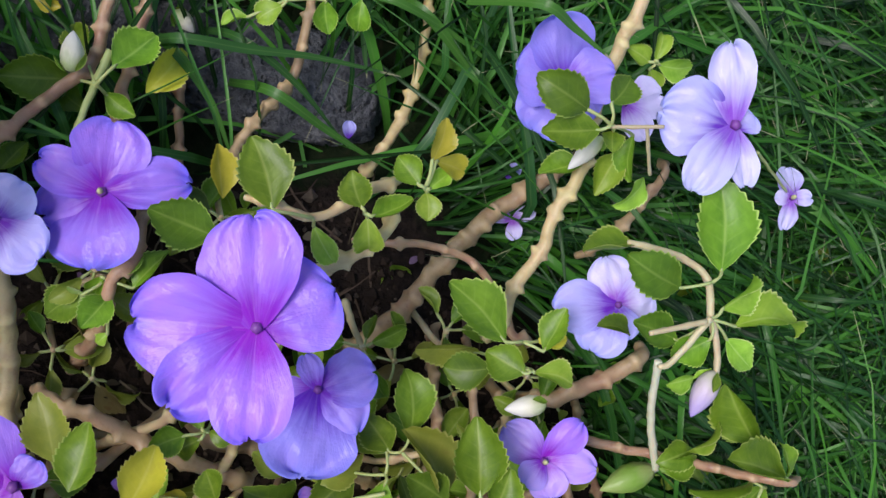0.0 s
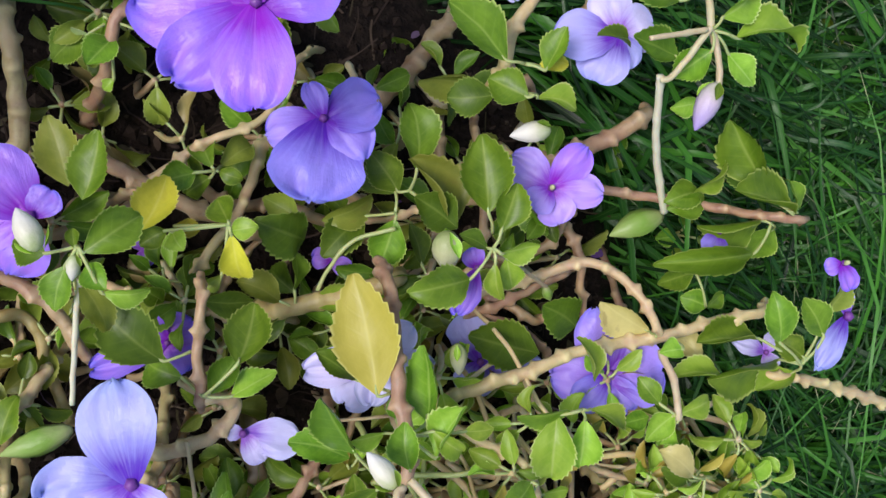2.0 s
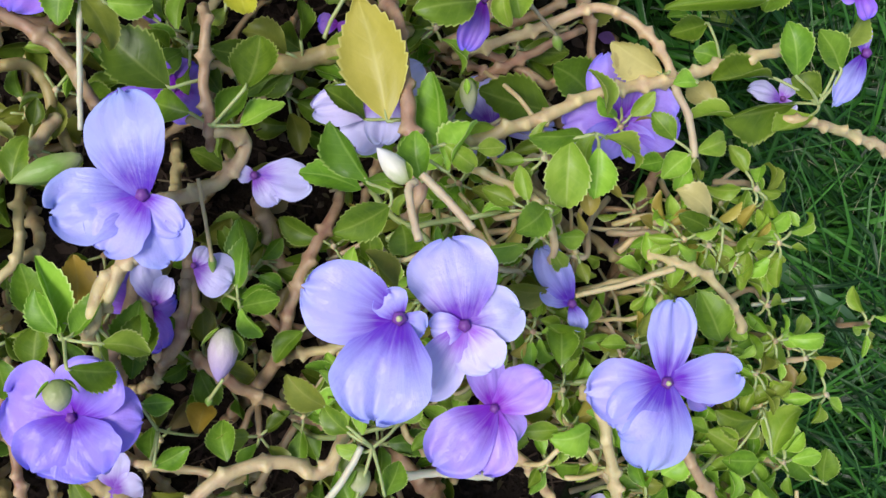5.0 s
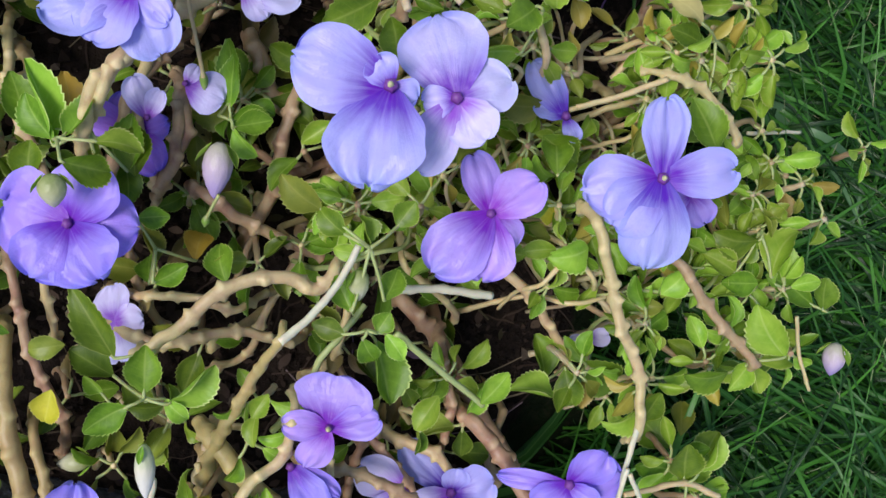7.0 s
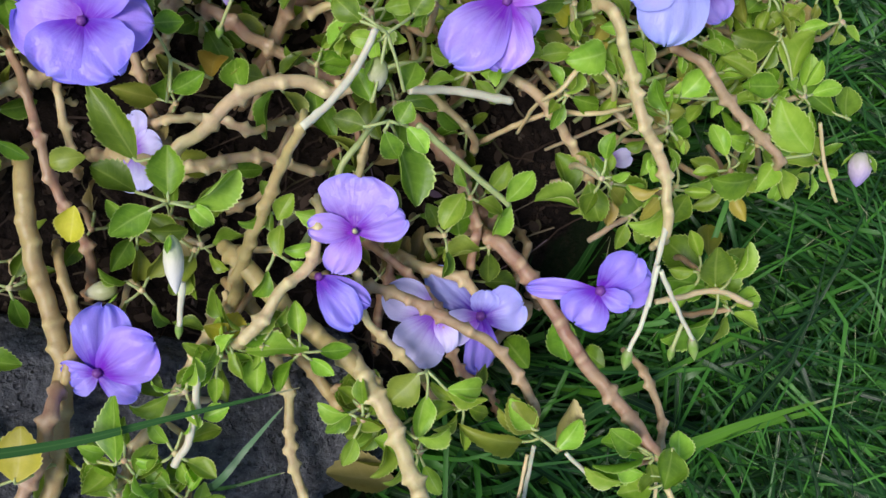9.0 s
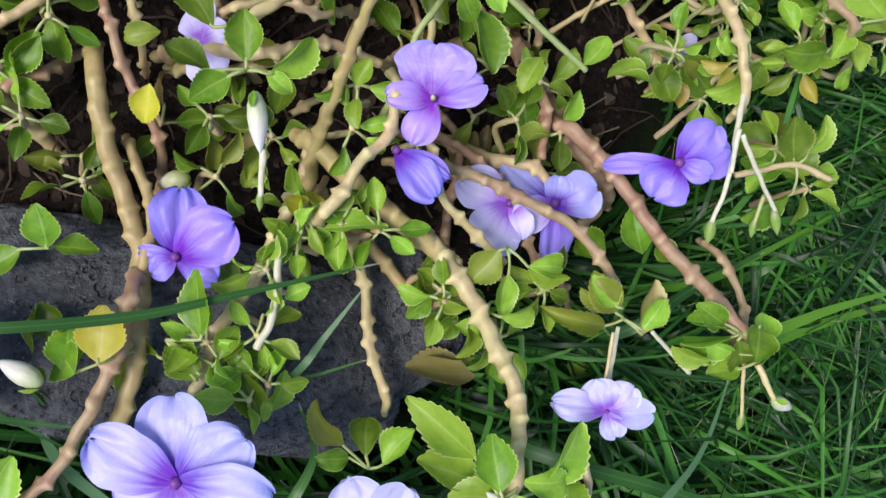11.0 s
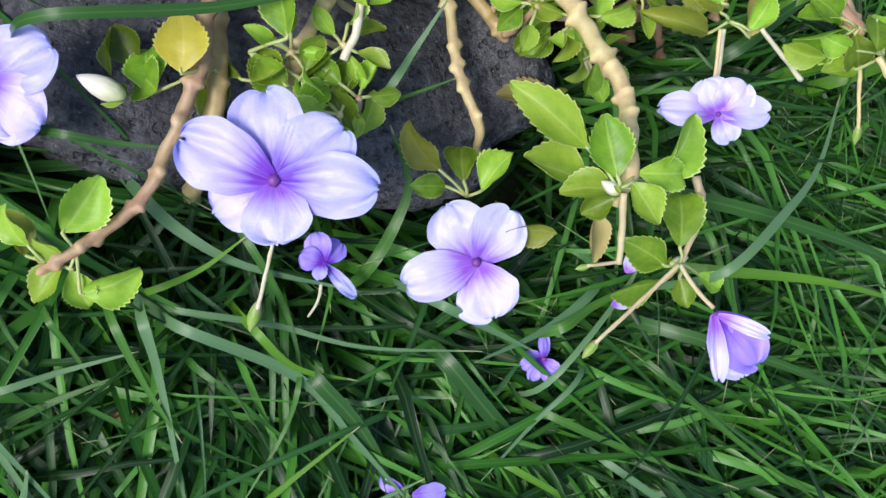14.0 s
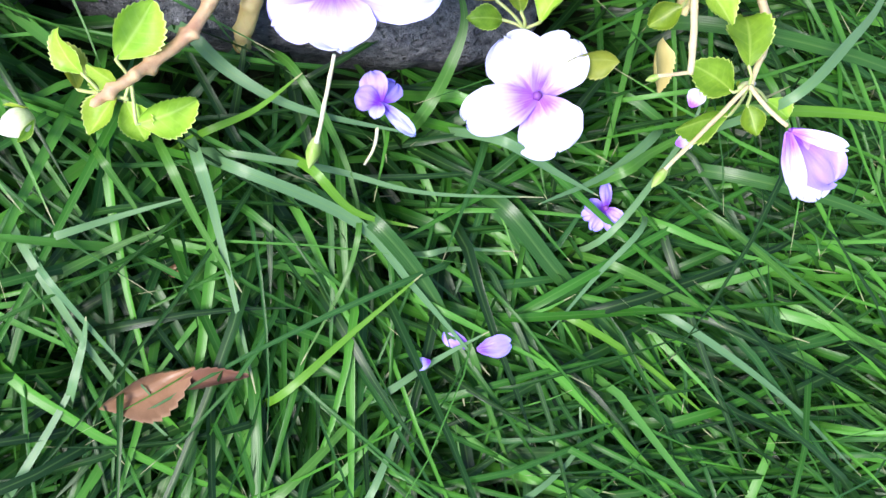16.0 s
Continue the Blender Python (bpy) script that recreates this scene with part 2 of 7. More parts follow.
def grass_material(name, cols, by_island=True):
    m, n, l, p = material(name, 0.32, 0.30)
    p.inputs["Coat Weight"].default_value, p.inputs["Coat Roughness"].default_value = 0.09, 0.16
    if by_island:
        rnd = n.new("ShaderNodeNewGeometry").outputs["Random Per Island"]
    else:
        rnd = n.new("ShaderNodeObjectInfo").outputs["Random"]
    co = n.new("ShaderNodeTexCoord").outputs["Object"]
    uv = n.new("ShaderNodeUVMap")
    uv.uv_map = "UVMap"
    sep = n.new("ShaderNodeSeparateXYZ")
    l.new(uv.outputs[0], sep.inputs[0])
    ribs = calc(n, l, "PINGPONG", calc(n, l, "MULTIPLY", sep.outputs[0], 7.0), 0.5)
    spine = ramp(n, l, calc(n, l, "ABSOLUTE", calc(n, l, "SUBTRACT", sep.outputs[0], 0.5)), (0.0, (1, 1, 1)), (0.1, (0, 0, 0)))
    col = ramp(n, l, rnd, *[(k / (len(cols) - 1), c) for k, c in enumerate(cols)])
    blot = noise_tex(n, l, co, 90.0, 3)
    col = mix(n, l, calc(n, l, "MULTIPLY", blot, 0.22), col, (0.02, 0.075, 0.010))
    col = mix(n, l, calc(n, l, "MULTIPLY", ribs, 0.06), col, (0.12, 0.26, 0.05))
    col = mix(n, l, calc(n, l, "MULTIPLY", spine, 0.3), col, (0.16, 0.30, 0.08))
    tip = ramp(n, l, calc(n, l, "ADD", sep.outputs[1], calc(n, l, "MULTIPLY", rnd, 0.06)), (0.985, (0, 0, 0)), (1.0, (1, 1, 1)))
    col = mix(n, l, calc(n, l, "MULTIPLY", tip, 0.7), col, (0.45, 0.42, 0.25))
    l.new(col, p.inputs["Base Color"])
    bump(n, l, p, ribs, 0.22, 0.0004)
    return thin(m, n, l, p, col, 0.3)


# the near-black greens put the shade of gaps between blades into the colour
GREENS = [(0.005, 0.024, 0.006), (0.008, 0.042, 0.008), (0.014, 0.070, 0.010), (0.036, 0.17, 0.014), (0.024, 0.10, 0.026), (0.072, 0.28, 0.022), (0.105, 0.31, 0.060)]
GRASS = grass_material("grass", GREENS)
BLADE = {
    "g": grass_material("green_blade", [(0.045, 0.15, 0.02), (0.07, 0.21, 0.028)], False),
    "p": grass_material("pale_blade", [(0.11, 0.24, 0.11), (0.15, 0.29, 0.13)], False),
    "d": grass_material("dark_blade", [(0.028, 0.10, 0.022), (0.04, 0.13, 0.026)], False),
    "l": grass_material("bright_blade", [(0.10, 0.28, 0.02), (0.13, 0.32, 0.025)], False),
}

# The bed is an oval of dark crumbly soil; the lawn's earth lies round it.
BED = (0.025, 0.050, 0.165, 0.190)


def ground_material():
    m, n, l, p = material("soil_and_lawn_earth", 0.95, 0.15)
    co = n.new("ShaderNodeTexCoord").outputs["Object"]
    grit = noise_tex(n, l, co, 260.0, 8, 0.7)
    lumps = noise_tex(n, l, co, 45.0, 5)
    # dark soil and earth, darkened further for shade under plants and between blades
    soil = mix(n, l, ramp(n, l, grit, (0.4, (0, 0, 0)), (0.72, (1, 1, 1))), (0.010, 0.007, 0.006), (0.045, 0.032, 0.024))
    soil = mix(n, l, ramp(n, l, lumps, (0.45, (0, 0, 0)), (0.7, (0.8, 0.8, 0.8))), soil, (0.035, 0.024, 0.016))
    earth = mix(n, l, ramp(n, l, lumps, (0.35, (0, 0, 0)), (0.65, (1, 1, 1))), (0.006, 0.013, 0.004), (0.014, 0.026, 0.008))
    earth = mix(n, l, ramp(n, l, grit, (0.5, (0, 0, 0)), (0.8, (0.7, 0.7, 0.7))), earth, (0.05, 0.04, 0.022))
    sep = n.new("ShaderNodeSeparateXYZ")
    l.new(co, sep.inputs[0])
    dx = calc(n, l, "MULTIPLY", calc(n, l, "SUBTRACT", sep.outputs[0], BED[0]), 1 / BED[2])
    dy = calc(n, l, "MULTIPLY", calc(n, l, "SUBTRACT", sep.outputs[1], BED[1]), 1 / BED[3])
    away = calc(n, l, "SQRT", calc(n, l, "ADD", calc(n, l, "MULTIPLY", dx, dx), calc(n, l, "MULTIPLY", dy, dy)))
    away = calc(n, l, "ADD", away, calc(n, l, "MULTIPLY_ADD", lumps, 0.3, -0.15))
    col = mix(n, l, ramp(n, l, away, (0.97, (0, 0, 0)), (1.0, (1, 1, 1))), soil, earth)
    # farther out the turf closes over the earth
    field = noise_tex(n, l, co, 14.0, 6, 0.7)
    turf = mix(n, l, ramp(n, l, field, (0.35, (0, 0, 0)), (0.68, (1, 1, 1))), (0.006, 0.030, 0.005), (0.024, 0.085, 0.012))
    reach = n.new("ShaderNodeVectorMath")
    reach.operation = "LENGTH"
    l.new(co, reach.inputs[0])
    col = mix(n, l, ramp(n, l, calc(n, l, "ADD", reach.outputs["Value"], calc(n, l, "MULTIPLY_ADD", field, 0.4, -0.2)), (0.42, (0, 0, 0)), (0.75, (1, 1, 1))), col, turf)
    l.new(col, p.inputs["Base Color"])
    bump(n, l, p, calc(n, l, "ADD", grit, lumps), 0.9, 0.004)
    return m


def rock_material():
    m, n, l, p = material("porous_grey_rock", 0.85, 0.3)
    co = n.new("ShaderNodeTexCoord").outputs["Object"]
    big = noise_tex(n, l, co, 22.0, 5)
    fine = noise_tex(n, l, co, 300.0, 7, 0.65)
    pores = n.new("ShaderNodeTexVoronoi")
    pores.inputs["Scale"].default_value = 330.0
    pores.inputs["Randomness"].default_value = 1.0
    l.new(co, pores.inputs["Vector"])
    hole = ramp(n, l, calc(n, l, "ADD", pores.outputs["Distance"], calc(n, l, "MULTIPLY_ADD", noise_tex(n, l, co, 120.0, 4), 2.4, -1.15)), (0.08, (1, 1, 1)), (0.26, (0, 0, 0)))
    col = mix(n, l, ramp(n, l, big, (0.3, (0, 0, 0)), (0.7, (1, 1, 1))), (0.060, 0.064, 0.070), (0.26, 0.27, 0.285))
    col = mix(n, l, ramp(n, l, fine, (0.42, (0, 0, 0)), (0.66, (0.95, 0.95, 0.95))), col, (0.045, 0.047, 0.055))
    col = mix(n, l, ramp(n, l, noise_tex(n, l, co, 900.0, 3), (0.62, (0, 0, 0)), (0.72, (0.6, 0.6, 0.6))), col, (0.36, 0.36, 0.38))
    col = mix(n, l, calc(n, l, "MULTIPLY", hole, 0.3), col, (0.03, 0.03, 0.034))
    l.new(col, p.inputs["Base Color"])
    bump(n, l, p, calc(n, l, "SUBTRACT", calc(n, l, "ADD", calc(n, l, "MULTIPLY", fine, 0.6), big), calc(n, l, "MULTIPLY", hole, 0.5)), 1.0, 0.010)
    return m


GROUND, ROCK = ground_material(), rock_material()

# ---- ground ----


def bed_share(x, y):
    """1 in the bed, 0 on the lawn."""
    d = math.hypot((x - BED[0]) / BED[2], (y - BED[1]) / BED[3])
    return max(0.0, min(1.0, (1.08 - d) / 0.2))


def ground_height(x, y):
    lump = noise.noise((x * 30, y * 30, 0.3)) * 0.004 + noise.noise((x * 95, y * 95, 1.3)) * 0.0028
    near = max(0.0, 1.0 - math.hypot(x, y) / 1.2)
    return 0.017 * bed_share(x, y) + lump * near


def make_ground():
    steps = [-60, -20, -8, -3, -1.2, -0.7] + [-0.5 + 0.006 * k for k in range(168)] + [0.7, 1.2, 3, 8, 20, 60]
    verts = [(x, y, ground_height(x, y)) for y in steps for x in steps]
    w = len(steps)
    faces = [(j * w + i, j * w + i + 1, (j + 1) * w + i + 1, (j + 1) * w + i) for j in range(w - 1) for i in range(w - 1)]
    me = bpy.data.meshes.new("ground")
    me.from_pydata(verts, [], faces)
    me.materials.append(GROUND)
    me.polygons.foreach_set("use_smooth", [True] * len(faces))
    tagged(new("ground", me), "dark crumbly garden soil running out under the lawn", "ground", kind="structure")


make_ground()

# ---- builders ----
PLACED = {}


def place(name, me, world_matrix, parent=None, label=""):
    ob = new(name, me)
    if parent is not None:
        ob.parent = parent
        ob.matrix_parent_inverse = PLACED[parent.name].inverted()
    ob.matrix_basis = world_matrix
    PLACED[ob.name] = world_matrix.copy()
    if label:
        ob["label"] = label
    return ob


def mesh(name, verts, faces, mat, uvs=None, smooth=True):
    me = bpy.data.meshes.new(name)
    me.from_pydata(verts, [], faces)
    me.materials.append(mat)
    if smooth:
        me.polygons.foreach_set("use_smooth", [True] * len(faces))
    if uvs is not None:
        layer = me.uv_layers.new(name="UVMap")
        for loop in me.loops:
            layer.data[loop.index].uv = uvs[loop.vertex_index]
    return me


FACING = Vector((-0.31, -0.05, 0.95)).normalized()


def axes(origin, along, facing, roll=0.0):
    """Axes with y along, z as near to facing as it can be, turned about y by roll degrees."""
    y = along.normalized()
    z = facing - y * facing.dot(y)
    z = z.normalized() if z.length > 1e-5 else Vector((0, 0, 1))
    x = y.cross(z)
    m = Matrix((x, y, z)).transposed().to_4x4()
    m.translation = origin
    return m @ Matrix.Rotation(radians(roll), 4, "Y")


def petal_shape(k):
    """A unit petal: broad, rounded and notched, cupped, with a rippled rim."""
    r = random.Random(50 + k)
    rows, cols = 22, 16
    notch, ripple, cup = r.uniform(0.01, 0.06), r.uniform(0.02, 0.055), r.uniform(-0.05, 0.16)
    curl, wave, lean, ph = r.uniform(0.03, 0.14), r.choice((2, 3, 4)), r.uniform(-0.06, 0.06), r.uniform(0, 6)
    verts, uvs = [], []
    for j in range(rows + 1):
        for i in range(cols + 1):
            u, v = i / cols * 2 - 1, j / rows
            v = 0.6 * v / 0.5 if v < 0.5 else 0.6 + 0.4 * math.sin((v - 0.5) * math.pi)
            half = 0.08 + 0.42 * math.sin(min(1, v / 0.6) * math.pi / 2) ** 0.9 if v < 0.6 else 0.5 * math.sqrt(max(0.0, 1 - ((v - 0.6) / 0.403) ** 2)) + 0.004
            y = v - notch * math.exp(-((u * half / 0.10) ** 2)) * v ** 7 + (0.014 * math.sin(5 * u + ph) + 0.05 * noise.noise((u * 2.5, k * 5, 0)) + 0.026 * noise.noise((u * 7, k * 5, 2))) * v ** 5
            x = u * half * (1 + 0.07 * noise.noise((v * 5, math.copysign(3, u), k * 2.7)) * abs(u)) + lean * v * v
            z = 0.10 * math.sin(v * 2.2) + cup * u * u * v - curl * v ** 3 + ripple * math.sin(u * wave * 2.4 + ph) * v * v
            z -= 0.03 * math.exp(-((u / 0.1) ** 2)) * v
            z += 0.10 * noise.noise((u * 1.6 + k * 7, v * 2.2, k)) * v + 0.045 * noise.noise((u * 4.2, v * 1.3, k * 3)) * v * v + 0.016 * noise.noise((u * 11, v * 3, k * 3)) * v * v
            verts.append((x, y, z))
            uvs.append((i / cols, v))
    w = cols + 1
    faces = [(j * w + i, j * w + i + 1, (j + 1) * w + i + 1, (j + 1) * w + i) for j in range(rows) for i in range(cols)]
    return verts, faces, uvs


PETAL_MESH = {}
for colour, mat in PETAL.items():
    for k in range(7):
        PETAL_MESH[colour, k] = mesh("petal", *petal_shape(k)[:2], mat, petal_shape(k)[2])


# bend along the leaf, trough across it, margin waves, twist
LEAF_FORM = (
    (0.35, 0.55, 0.035, 0.10), (-0.30, 0.80, 0.030, -0.15), (0.70, 0.60, 0.050, 0.20), (0.20, 1.00, 0.040, -0.25),
    (1.00, 0.70, 0.050, 0.35), (-0.55, 0.95, 0.040, 0.30), (1.45, 0.90, 0.060, -0.45), (0.60, 1.15, 0.050, 0.55),
    (1.80, 0.60, 0.070, 0.50), (-0.90, 1.20, 0.045, -0.60), (1.10, 1.25, 0.080, -0.30), (2.10, 1.00, 0.060, 0.25),
)


def leaf_shape(k):
    """A unit leaf: broad pointed oval, saw-toothed, troughed along the midrib, bent and twisted; its tip lies at (0, 1, 0)."""
    r = random.Random(80 + k)
    teeth, steps, cols = 11, 3, 8
    rows = teeth * steps
    bend, trough, wav, twist = LEAF_FORM[k]
    broad, ph, ph2, sway = r.uniform(0.44, 0.58), r.uniform(0, 6), r.uniform(0, 6), r.uniform(-0.06, 0.06)
    tooth_size, waves = r.uniform(0.085, 0.115), r.uniform(6, 11)
    # the midrib: an arc that bends more towards the tip
    rib, y, z = [], 0.0, 0.0
    for j in range(rows + 1):
        rib.append((y, z))
        a = bend * ((j + 0.5) / rows) ** 1.5 - bend * 0.4
        y, z = y + math.cos(a) / rows, z - math.sin(a) / rows
    ey, ez = rib[-1]
    reach = math.hypot(ey, ez)
    cs, sn = ey / reach, ez / reach
    verts, uvs = [], []
    for j in range(rows + 1):
        v = j / rows
        cy, cz = ((rib[j][0] * cs + rib[j][1] * sn) / reach, (rib[j][1] * cs - rib[j][0] * sn) / reach)
        half = math.sin(min(1, v / broad) * math.pi / 2) ** 1.0 if v < broad else math.cos((v - broad) / (1 - broad) * math.pi / 2) ** 0.82
        half = 0.5 * half + 0.010
        phase = (j % steps) / (steps - 1) if 0 < j < rows else 0.5
        for i in range(cols + 1):
            u = i / cols * 2 - 1
            rim = abs(u) > 0.99 and 0.15 < v < 0.985
            w = half * (1 + (tooth_size * (phase - 0.6) if rim else 0))
            x = w * math.sin(trough * u) / math.sin(trough) * (1 - 0.12 * trough * v * v)
            z = w * (1 - math.cos(trough * u)) / math.sin(trough)
            z += wav * u * u * math.sin(v * waves + (ph if u > 0 else ph2)) * min(1, 3 * v)
            z += twist * x * (v - 0.35) + 0.010 * math.sin((v * 7 - abs(u) * 1.6) * 2 * math.pi) * abs(u) * (1 - abs(u))
            z += 0.03 * noise.noise((u * 1.5 + k, v * 3, k * 2.0)) - 0.012 * math.exp(-((u / 0.12) ** 2))
            verts.append((x + sway * math.sin(v * 3), cy + (0.022 * phase if rim else 0), cz + z * min(1, 4 * v + 0.1)))
            uvs.append((i / cols, v))
    w = cols + 1
    faces = [(j * w + i, j * w + i + 1, (j + 1) * w + i + 1, (j + 1) * w + i) for j in range(rows) for i in range(cols)]
    return verts, faces, uvs


LEAF_MESH = {}
for k in range(len(LEAF_FORM)):
    vs, fs, uv = leaf_shape(k)
    for colour, mat in LEAF.items():
        LEAF_MESH[colour, k] = mesh("leaf", vs, fs, mat, uv)


def lathe(name, profile, mat, sides=10, ribs=0.0):
    """A body of revolution round y from (y, radius) pairs."""
    verts, faces = [], []
    for y, rad in profile:
        for s in range(sides):
            a = s / sides * 2 * math.pi
            q = rad * (1 + ribs * math.cos(5 * a))
            verts.append((q * math.cos(a), y, q * math.sin(a)))
    for j in range(len(profile) - 1):
        for s in range(sides):
            a, b = j * sides + s, j * sides + (s + 1) % sides
            faces.append((a, a + sides, b + sides, b))
    faces += [tuple(range(sides)), tuple(range(len(verts) - 1, len(verts) - 1 - sides, -1))]
    return mesh(name, verts, faces, mat)


BUD_MESH = {c: lathe("bud", [(-0.02, 0.12), (0.05, 0.30), (0.2, 0.45), (0.4, 0.5), (0.6, 0.44), (0.8, 0.28), (0.94, 0.12), (1.0, 0.02)], m, 12, 0.05) for c, m in BUD.items()}
POD_MESH = lathe("seed_pod", [(-0.02, 0.14), (0.08, 0.3), (0.3, 0.47), (0.5, 0.5), (0.7, 0.38), (0.88, 0.18), (1.0, 0.03)], POD, 10, 0.10)
EYE_MESH = lathe("flower", [(-0.9, 0.35), (-0.3, 0.7), (0.2, 0.92), (0.6, 0.95), (1.0, 0.78), (1.3, 0.48), (1.42, 0.12)], THROAT, 15, 0.10)
PISTIL_MESH = lathe("pistil", [(0.0, 0.25), (0.4, 0.42), (0.9, 0.38), (1.25, 0.22), (1.4, 0.05)], PISTIL, 8, 0.05)
SEPAL_MESH = {c: LEAF_MESH[c, 1] for c in "gl"}


def tube(name, pts, radii, mat, sides=9, knobs=0.0, seed=0, step=0.0011):
    """A bent tapering stalk through pts, with swollen nodes and leaf scars."""
    r = random.Random(seed)
    pts = [Vector(p) for p in pts]
    ext = [pts[0] * 2 - pts[1]] + pts + [pts[-1] * 2 - pts[-2]]
    path, rad = [], []
    for k in range(len(pts) - 1):
        p0, p1, p2, p3 = ext[k:k + 4]
        count = max(2, int((p2 - p1).length / step))
        for s in range(count + (k == len(pts) - 2)):
            t = s / count
            path.append(0.5 * (2 * p1 + (p2 - p0) * t + (2 * p0 - 5 * p1 + 4 * p2 - p3) * t * t + (3 * p1 - p0 - 3 * p2 + p3) * t ** 3))
            rad.append(radii[k] + (radii[k + 1] - radii[k]) * t)
    run, nodes, scars = [0.0], [], []
    for a, b in zip(path, path[1:]):
        run.append(run[-1] + (b - a).length)
    s = r.uniform(0.002, 0.008)
    while s < run[-1]:
        nodes.append((s, r.uniform(0.3, 1.5), r.uniform(0.0013, 0.0028)))
        way = r.uniform(0, 6.28)
        scars += [(s, way), (s + r.uniform(0.0, 0.0015), way + 2.6 + r.uniform(-0.6, 0.6))]
        s += r.uniform(0.005, 0.015)
    verts, faces = [], []
    x = Vector((1, 0, 0))
    for k, c in enumerate(path):
        d = (path[min(k + 1, len(path) - 1)] - path[max(k - 1, 0)]).normalized()
        x = (x - d * x.dot(d)).normalized() if (x - d * x.dot(d)).length > 1e-4 else d.orthogonal().normalized()
        y = d.cross(x)
        swell = sum(big * math.exp(-(((run[k] - q) / wide) ** 2)) for q, big, wide in nodes)
        off = Vector((noise.noise((run[k] * 160, seed, 0)), noise.noise((run[k] * 160, seed, 9)), 0)) * rad[k] * 0.38 * (knobs > 0)
        for i in range(sides):
            a = i / sides * 2 * math.pi
            q = rad[k] * (1 + knobs * 0.07 * swell + 0.18 * knobs * noise.noise((math.cos(a) * 0.9, math.sin(a) * 0.9 + seed, run[k] * 210)) + 0.05 * knobs * noise.noise((run[k] * 60, seed * 3.1, 5)))
            for sc, ang in scars:
                if abs(run[k] - sc) < 0.004:
                    q += knobs * min(rad[k], 0.0012 + 0.2 * rad[k]) * 1.15 * math.exp(-(((run[k] - sc) / 0.0010) ** 2)) * max(0, math.cos(a - ang)) ** 3
            verts.append(c + (x * math.cos(a) + y * math.sin(a)) * q + x * off.x + y * off.y)
    for j in range(len(path) - 1):
        for i in range(sides):
            a, b = j * sides + i, j * sides + (i + 1) % sides
            faces.append((a, b, b + sides, a + sides))
    faces += [tuple(range(sides - 1, -1, -1)), tuple(range(len(verts) - sides, len(verts)))]
    return mesh(name, verts, faces, mat)


COUNT = [0]


def turn():
    COUNT[0] += 1
    return COUNT[0]


def plant(x, y, label):
    m = Matrix.Translation((x, y, ground_height(x, y)))
    ob = place("impatiens_plant", None, m)
    ob.empty_display_size = 0.01
    return tagged(ob, label, "flowering plant", "impatiens plants in the bed")


def mm(*v):
    return Vector(v) / 1000


def stem(owner, colour, r0, r1, *pts):
    """Places and radii in millimetres."""
    k = turn()
    radii = [(r0 + (r1 - r0) * i / (len(pts) - 1)) / 1000 for i in range(len(pts))]
    pts = [mm(*p) for p in pts]
    if max(r0, r1) > 1.2 and colour in "tbo":
        # thick stems dive under the leaves at both ends
        first, last = (pts[0] - pts[1]).normalized(), (pts[-1] - pts[-2]).normalized()
        pts = [pts[0] + first * 0.007 - Vector((0, 0, 0.010))] + pts + [pts[-1] + last * 0.007 - Vector((0, 0, 0.010))]
        radii = [radii[0] * 0.8] + radii + [radii[-1] * 0.7]
    knob = 0.55 if colour == "o" else 1.0 if colour in "tb" and max(r0, r1) > 1.2 else 0.25
    place("stem", tube("stem", pts, radii, STEM[colour], 12 if knob > 0.5 else 7, knob, k), Matrix.Identity(4), owner)


def leaf(owner, colour, base, tip, width, roll=0.0, node=None, form=None):
    k = turn()
    b, t = mm(*base), mm(*tip)
    size = (t - b).length
    m = axes(b, t - b, FACING, roll) @ Matrix.Diagonal((width / 1000, size, size * 0.75, 1))
    ob = place("leaf", LEAF_MESH[colour, form if form is not None else 2 + k % 10 if colour in "lo" else k % 7 if colour in "yk" else k % 9], m, owner)
    if node is not None:
        a = mm(*node)
        if 0.001 < (a - b).length < 0.020:
            sag = (a + b) / 2 + Vector((0, 0, 0.0012))
            inner = b + (t - b) * 0.1
            mat = STEM["g"]
            place("petiole", tube("petiole", [a, sag, b, inner], [0.00060, 0.00045, 0.00055, 0.00025], mat, 6, 0, k), Matrix.Identity(4), ob)


